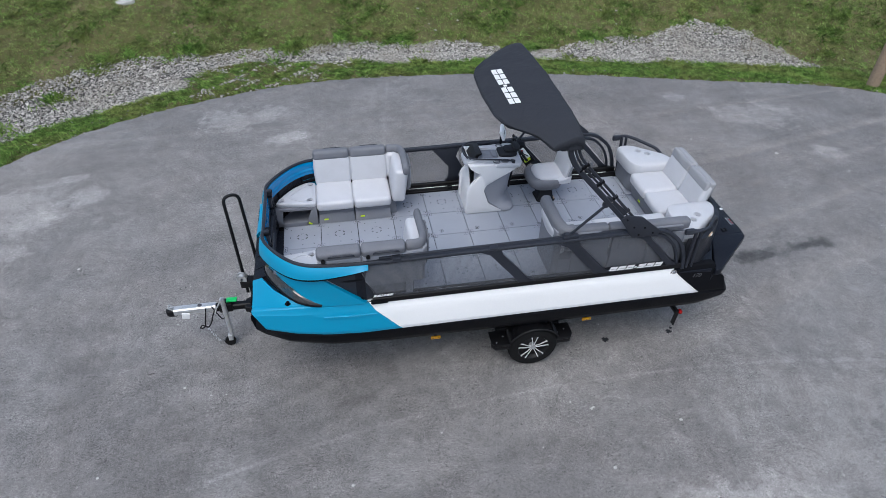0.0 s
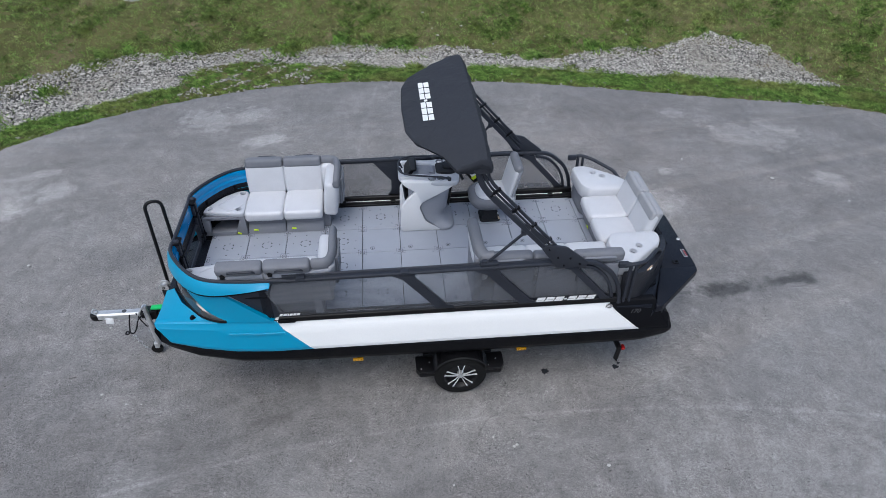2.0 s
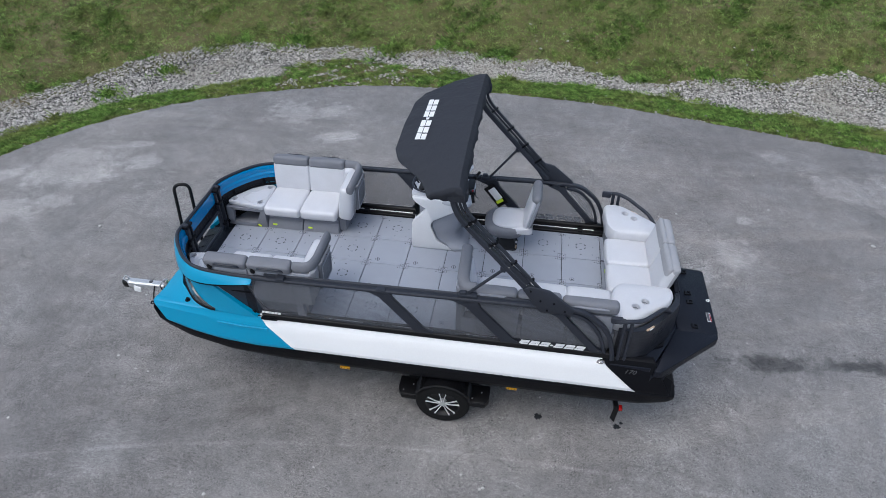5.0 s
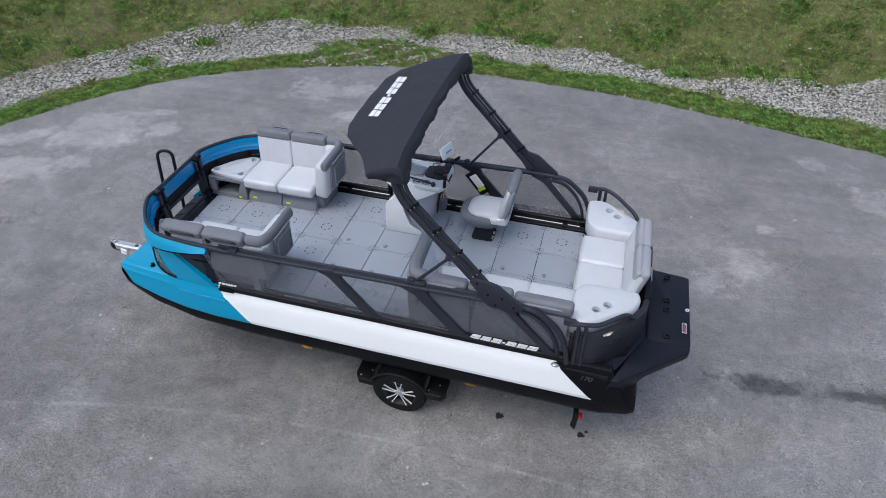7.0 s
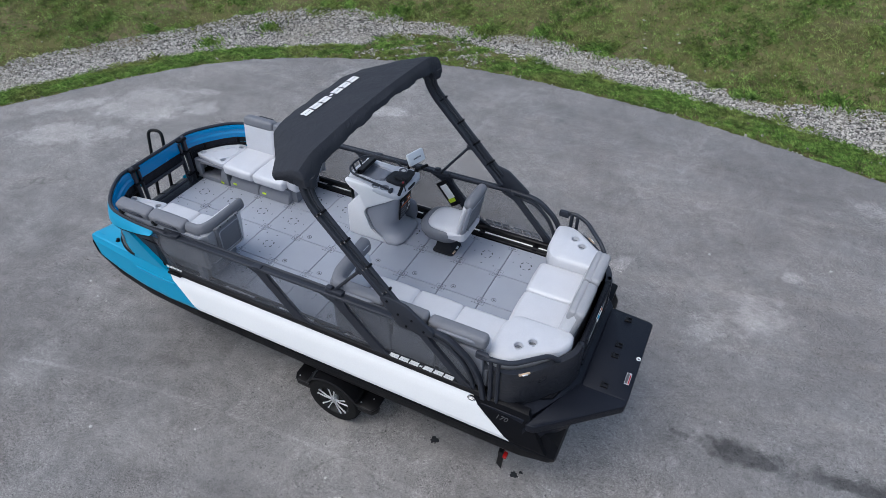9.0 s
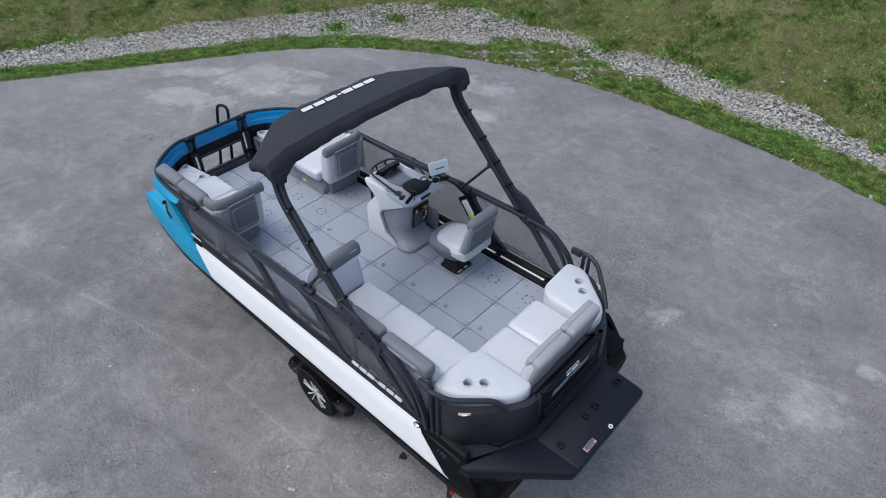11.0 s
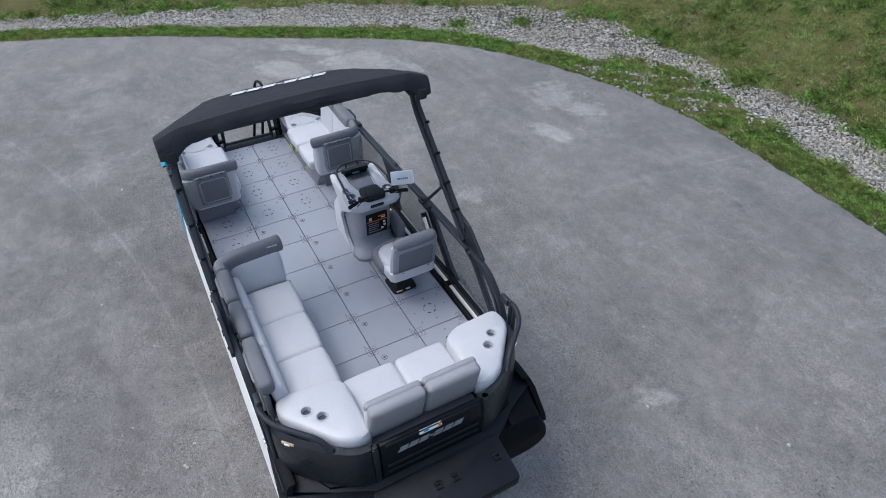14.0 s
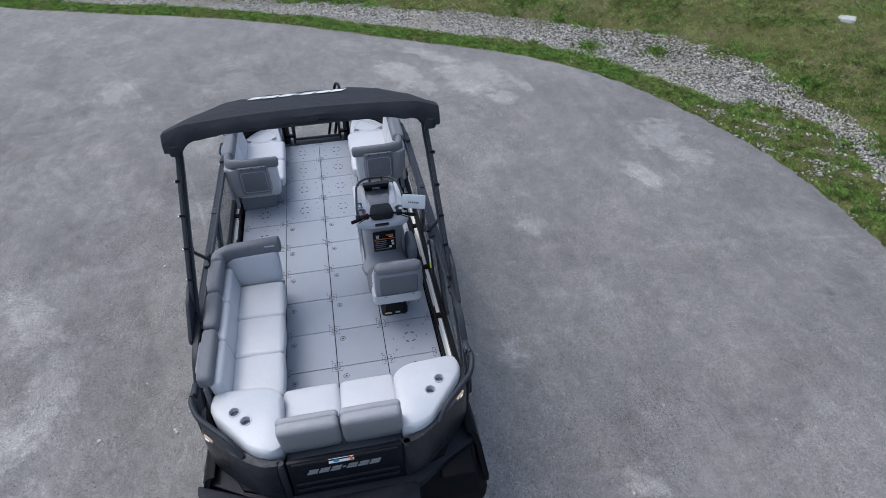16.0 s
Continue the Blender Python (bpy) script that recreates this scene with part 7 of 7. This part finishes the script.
# ---- trailer ----
trailer = thing("boat_trailer", "black single-axle boat trailer with galvanised tongue", "trailer", (0, 0, 0))
for s in (-1, 1):
    bm = bmesh.new()
    tube(bm, [(-3.75, s * 0.05, 0.6), (-2.6, s * 0.62, 0.6), (-2.2, s * 0.72, 0.6), (2.15, s * 0.72, 0.6)], 0, flat=(0.035, 0.055), bend=0.3)
    part("frame_rail", bm, M_FRAME, trailer, "black frame rail")
    bm = bmesh.new()
    tube(bm, [(-2.6, s * 0.72, 0.69), (2.1, s * 0.72, 0.69)], 0, flat=(0.06, 0.035))
    part("bunk", bm, M_FABRIC, trailer, "black carpeted bunk")
    # wheel
    wc = Vector((0.05, s * 1.1, 0.342))
    bm = bmesh.new()
    ringed(bm, wc, [(0.215, -0.095), (0.28, -0.105), (0.32, -0.095), (0.338, -0.07), (0.341, 0.0), (0.338, 0.07), (0.32, 0.095), (0.28, 0.105), (0.215, 0.095), (0.21, 0.0)], "y", 44)
    wheel = part("wheel", bm, M_TYRE, trailer, "black tyre with machined spoke rim")
    bm = bmesh.new()
    ringed(bm, wc, [(0.0, s * 0.02), (0.19, s * 0.03), (0.212, s * 0.09), (0.222, s * 0.097), (0.222, -s * 0.09), (0.0, -s * 0.06)], "y", 36)
    rim = part("rim", bm, M_FRAME, wheel, "black alloy rim")
    for k in range(10):
        bm = bmesh.new()
        mid_a = 2 * math.pi * (k // 2) / 5 + 0.3
        side = 1 if k % 2 else -1
        loops = []
        for r, da, wide, deep in ((0.036, 0.3, 0.004, 0.082), (0.1, 0.2, 0.0042, 0.092), (0.185, 0.2, 0.0046, 0.093), (0.2, 0.2, 0.007, 0.093), (0.214, 0.2, 0.012, 0.094)):
            a = mid_a + side * da
            u, w = Vector((math.cos(a), 0, math.sin(a))), Vector((-math.sin(a), 0, math.cos(a)))
            top_, low_ = Vector((0, s * deep, 0)), Vector((0, s * (deep - 0.014), 0))
            loops.append([wc + u * r + w * wide + top_, wc + u * r - w * wide + top_, wc + u * r - w * wide + low_, wc + u * r + w * wide + low_])
        loft(bm, loops)
        part("spoke", bm, M_ALLOY, wheel, "bright machined spoke")
    bm = bmesh.new()
    disc(bm, wc + Vector((0, s * 0.02, 0)), 0.044, s * 0.068, "y", 20, 0.036)
    part("hub_cap", bm, M_GALV, wheel, "dull steel hub cap")
    # fender and step plates
    bm = bmesh.new()
    lp = []
    for a in np.linspace(28, 152, 15):
        r = radians(a)
        ring = []
        for rr, yy in ((0.39, 0.98), (0.4, 1.1), (0.39, 1.21), (0.37, 1.22), (0.375, 1.1), (0.37, 0.98)):
            ring.append((wc.x + rr * math.cos(r), s * yy, wc.z + rr * math.sin(r)))
        lp.append(ring)
    loft(bm, lp)
    part("fender", bm, M_GLOSS, trailer, "black rounded fender")
    for xa, xb in ((-0.52, -0.27), (0.34, 0.62)):
        bm = bmesh.new()
        far = (xa if xa < 0 else xb)
        near_ = (xb if xa < 0 else xa)
        back_ = 0.05 if xa < 0 else -0.05
        plate = [(far, s * 0.9), (near_, s * 0.9), (near_, s * 1.18), (far + back_, s * 1.18), (far, s * 1.1)]
        if (s > 0) != (xa < 0):
            plate = plate[::-1]
        prism(bm, plate, 0.42, 0.45, bev=0.008, round_r=0.02)
        prism(bm, [(px, s * 1.12 + 0.85 * (py - s * 1.12)) if abs(py) > 1.0 else (px, s * 1.06) for px, py in plate], 0.35, 0.425, bev=0.006, round_r=0.01)
        step = part("fender_step", bm, M_FRAME, trailer, "black fender step plate")
        for k in range(2):
            bm = bmesh.new()
            disc(bm, (xa + 0.07 + k * 0.11, s * (1.12 - 0.1 * k), 0.448), 0.009, 0.006, n=8)
            part("step_bolt", bm, M_GALV, step)
    bm = bmesh.new()
    box(bm, (0.03, s * 0.84, 0.47), (0.9, 0.16, 0.06), 0.015)
    box(bm, (0.03, s * 0.84, 0.33), (0.08, 0.36, 0.08), 0.015)
    part("axle_arm", bm, M_FRAME, trailer, "black axle arm")
    # amber reflectors on brackets
    for x in (-1.25, 0.878):
        bm = bmesh.new()
        box(bm, (x, s * 0.93, 0.5), (0.13, 0.025, 0.045), 0.006)
        ref = part("side_reflector", bm, M_YELLOW, trailer, "amber side reflector")
        bm = bmesh.new()
        tube(bm, [(x, s * 0.918, 0.5), (x, s * 0.86, 0.56), (x, s * 0.74, 0.6)], 0.014, n=6)
        part("reflector_bracket", bm, M_FRAME, ref)
        for k in (-0.04, 0.0, 0.04):
            bm = bmesh.new()
            box(bm, (x + k, s * 0.944, 0.5), (0.012, 0.004, 0.012), 0.001)
            part("reflector_stud", bm, M_FRAME, ref)
    # tail lamp arm
    bm = bmesh.new()
    tube(bm, [(2.1, s * 0.72, 0.6), (2.12, s * 1.1, 0.6)], 0, flat=(0.03, 0.03))
    prism(bm, [(2.1, 0.62), (2.16, 0.62), (2.14, 0.32), (2.08, 0.4)], s * 1.1 - 0.006, s * 1.1 + 0.006, "y")
    arm = part("lamp_arm", bm, M_FRAME, trailer, "black tail lamp arm")
    bm = bmesh.new()
    box(bm, (2.17, s * 1.1, 0.6), (0.045, 0.07, 0.045), 0.01)
    part("tail_lamp", bm, M_RED, arm, "red tail lamp")
for x in (-1.9, -0.5, 0.7, 2.05):
    bm = bmesh.new()
    tube(bm, [(x, -0.74, 0.56), (x, 0.74, 0.56)], 0, flat=(0.035, 0.05))
    part("cross_member", bm, M_FRAME, trailer, "black cross member")
bm = bmesh.new()
tube(bm, [(0.03, -1.0, 0.33), (0.03, 1.0, 0.33)], 0.04, n=10)
part("axle", bm, M_FRAME, trailer, "black axle beam")
# tongue
bm = bmesh.new()
tube(bm, [(-4.2, 0, 0.62), (-2.3, 0, 0.6)], 0, flat=(0.045, 0.05))
part("tongue", bm, M_FRAME, trailer, "black tongue beam")
bm = bmesh.new()
tube(bm, [(-4.7, 0, 0.64), (-4.15, 0, 0.64)], 0, flat=(0.055, 0.055))
sleeve = part("tongue_sleeve", bm, M_GALV, trailer, "galvanised tongue sleeve")
bm = bmesh.new()
box(bm, (-4.55, -0.08, 0.6), (0.1, 0.02, 0.1), 0.006, rot4("Y", 12))
part("paper_tag", bm, M_PRINT, sleeve, "white paper tag")
bm = bmesh.new()
disc(bm, (-4.36, 0, 0.695), 0.03, 0.004, n=14)
part("sleeve_hole", bm, M_SLOT, sleeve)
bm = bmesh.new()
prism(bm, [(-4.79, -0.055), (-4.68, -0.05), (-4.68, 0.05), (-4.79, 0.055), (-4.82, 0.0)], 0.585, 0.68, bev=0.02, round_r=0.03)
box(bm, (-4.72, 0, 0.6), (0.12, 0.1, 0.05), 0.012)
coupler = part("coupler", bm, M_FRAME, trailer, "black ball coupler")
bm = bmesh.new()
tube(bm, [(-4.7, -0.035, 0.68), (-4.76, -0.035, 0.73), (-4.76, 0.035, 0.73), (-4.7, 0.035, 0.68)], 0.009, n=8, bend=0.015)
box(bm, (-4.73, 0, 0.695), (0.06, 0.03, 0.04), 0.008)
part("coupler_latch", bm, M_GALV, coupler, "galvanised coupler latch")
bm = bmesh.new()
box(bm, (-4.02, 0, 0.64), (0.18, 0.14, 0.14), 0.015)
part("tongue_bracket", bm, M_FRAME, trailer, "black tongue bracket")
# jack
bm = bmesh.new()
tube(bm, [(-4.02, -0.13, 0.86), (-4.02, -0.13, 0.2)], 0.032, n=12)
jack = part("jack_tube", bm, M_GALV, trailer, "galvanised jack tube")
bm = bmesh.new()
disc(bm, (-4.06, -0.15, 0.075), 0.075, 0.04, "y", 20)
part("jack_wheel", bm, M_TYRE, jack, "black jack wheel")
bm = bmesh.new()
box(bm, (-4.04, -0.13, 0.16), (0.06, 0.08, 0.1), 0.01)
box(bm, (-4.02, -0.13, 0.87), (0.06, 0.06, 0.05), 0.01)
tube(bm, [(-4.02, -0.13, 0.9), (-4.02, -0.2, 0.92), (-4.1, -0.22, 0.8), (-4.13, -0.22, 0.72)], 0.01, n=6)
part("jack_handle", bm, M_GALV, jack, "galvanised jack crank")
bm = bmesh.new()
box(bm, (-3.93, 0.0, 0.735), (0.14, 0.08, 0.02), 0.004)
part("green_tag", bm, M_GREEN, trailer, "bright green tag on tongue")
bm = bmesh.new()
tube(bm, [(-4.28, -0.06, 0.68), (-4.3, -0.12, 0.55), (-4.34, -0.12, 0.38), (-4.42, -0.1, 0.34), (-4.38, -0.1, 0.42), (-4.3, -0.12, 0.36), (-4.24, -0.1, 0.45), (-4.2, -0.07, 0.58), (-4.12, -0.06, 0.66)], 0.01, n=6, bend=0.05)
tube(bm, [(-4.2, -0.05, 0.69), (-4.14, -0.1, 0.6), (-4.08, -0.12, 0.48), (-4.0, -0.08, 0.6)], 0.008, n=6, bend=0.05)
part("wiring", bm, M_FRAME, trailer, "black looped wiring")
bm = bmesh.new()
for k in range(9):
    ringed(bm, (-4.3 + 0.012 * k, -0.12 + 0.012 * math.sin(k * 1.7), 0.34 - 0.032 * k), [(0.012, -0.003), (0.018, 0), (0.012, 0.003)], "x" if k % 2 else "y", 8)
part("safety_chain", bm, M_GALV, trailer, "galvanised safety chain")
# winch stand
bm = bmesh.new()
tube(bm, [(-3.6, 0, 0.62), (-3.62, 0, 1.02)], 0, flat=(0.04, 0.04))
prism(bm, [(-3.75, 0.98), (-3.5, 0.98), (-3.5, 1.06), (-3.75, 1.1)], -0.07, 0.07, "y", bev=0.01)
prism(bm, [(-3.72, 0.55), (-3.48, 0.55), (-3.5, 0.9), (-3.62, 0.95)], -0.06, 0.06, "y", bev=0.01)
part("winch_post", bm, M_FRAME, trailer, "black winch post")
bm = bmesh.new()
ringed(bm, (-3.72, -0.02, 1.12), [(0.025, -0.045), (0.068, -0.045), (0.068, -0.034), (0.042, -0.03), (0.042, 0.03), (0.068, 0.034), (0.068, 0.045), (0.025, 0.045)], "y", 20)
part("winch_drum", bm, M_GALV, trailer, "galvanised winch drum")
bm = bmesh.new()
tube(bm, [(-3.7, 0.05, 0.8), (-3.8, 0.38, 2.16), (-3.61, 0.44, 2.16), (-3.5, 0.16, 0.9)], 0.022, n=10, bend=0.105)
tube(bm, [(-3.6, 0.0, 0.8), (-3.6, 0.16, 0.85)], 0.03, n=8)
part("boarding_loop", bm, M_FRAME, trailer, "tall black boarding handrail loop")

# ---- deck tiles, last ----
ROWS_X = [-3.123 + 0.498 * k for k in range(11)]
COLS_Y = [-1.02, -0.49, 0.005, 0.5, 1.03]


def tile_mesh(w, h, cut=None):
    bm = bmesh.new()
    out = [(-w / 2, -h / 2), (w / 2, -h / 2), (w / 2, h / 2), (-w / 2, h / 2)] if cut is None else cut
    prism(bm, out, -0.02, 0.0, bev=0.003)
    bmesh.ops.recalc_face_normals(bm, faces=bm.faces[:])
    me = bpy.data.meshes.new("deck_tile")
    bm.to_mesh(me)
    bm.free()
    me.materials.append(M_DECKTILE)
    return me


def slot_mesh(kind):
    """Accessory slots: a ring of six with outliers, or corner lock plates with a drain."""
    bm = bmesh.new()
    if kind == "ring":
        for k in range(6):
            a = k * math.pi / 3 + math.pi / 6
            thin = 0.013 if k in (0, 2, 3, 5) else 0.006
            box(bm, (0.064 * math.cos(a), 0.064 * math.sin(a), 0.0), (thin, 0.034, 0.003), 0, rot4("Z", math.degrees(a)))
        for x_, y_, t_ in ((-0.16, 0.0, 0), (0.16, 0.0, 0), (0.0, 0.17, 90), (0.0, -0.17, 90), (-0.15, 0.16, 30), (0.15, -0.16, 30)):
            box(bm, (x_, y_, 0.0), (0.008, 0.02, 0.003), 0, rot4("Z", t_))
    else:
        ringed(bm, (-0.12, -0.17, 0.0), [(0.026, -0.001), (0.03, -0.001), (0.03, 0.002), (0.026, 0.002)], n=16)
        box(bm, (-0.12, -0.17, 0.0), (0.02, 0.02, 0.003), 0, rot4("Z", 45))
        box(bm, (0.17, 0.2, 0.0), (0.012, 0.012, 0.003), 0)
    for sx in (-1, 1):
        for sy in (-1, 1):
            cx, cy = sx * 0.222, sy * 0.222
            for q in ((0.0, -0.026 * sy, 0.05, 0.0022), (-0.026 * sx, 0.0, 0.0022, 0.05)):
                box(bm, (cx + q[0], cy + q[1], 0.0), (q[2], q[3], 0.003), 0)
            box(bm, (cx + 0.004 * sx, cy + 0.004 * sy, 0.0), (0.008, 0.022, 0.003), 0, rot4("Z", 45 * sx * sy))
    me = bpy.data.meshes.new("tile_marking")
    bm.to_mesh(me)
    bm.free()
    me.materials.append(M_SLOT)
    return me


T_FULL, S_RING, S_PLAIN = tile_mesh(0.491, 0.488), slot_mesh("ring"), slot_mesh("plain")
T_SIDE = tile_mesh(0.491, 0.522)
T_END = tile_mesh(0.15, 0.488)
T_CUT = {3: tile_mesh(0, 0, [(-0.245, -0.258), (0.245, -0.258), (0.245, 0.258), (0.12, 0.258), (-0.245, -0.06)]), 0: tile_mesh(0, 0, [(-0.245, 0.258), (-0.245, 0.06), (0.12, -0.258), (0.245, -0.258), (0.245, 0.258)])}
for i, xa in enumerate(ROWS_X):
    for j, (ya, yb) in enumerate(zip(COLS_Y, COLS_Y[1:])):
        side = j in (0, 3)
        front = side and i == 0
        t = new("deck_tile", T_END if i == 10 else T_CUT[j] if front else T_SIDE if side else T_FULL)
        t.parent = deck
        t.location = Vector((xa + (0.079 if i == 10 else 0.249), (ya + yb) / 2, DECK)) - base_of(deck)
        t["label"] = "grey textured plastic deck tile"
        if i == 10:
            continue
        ringy = i < 4 or j == 3 or (j == 0 and i < 6)
        m_ = new("tile_marking", S_RING if ringy else S_PLAIN)
        m_.parent = t
        m_["kind"] = "stuff"
        m_.location = (0, 0, 0.0005)
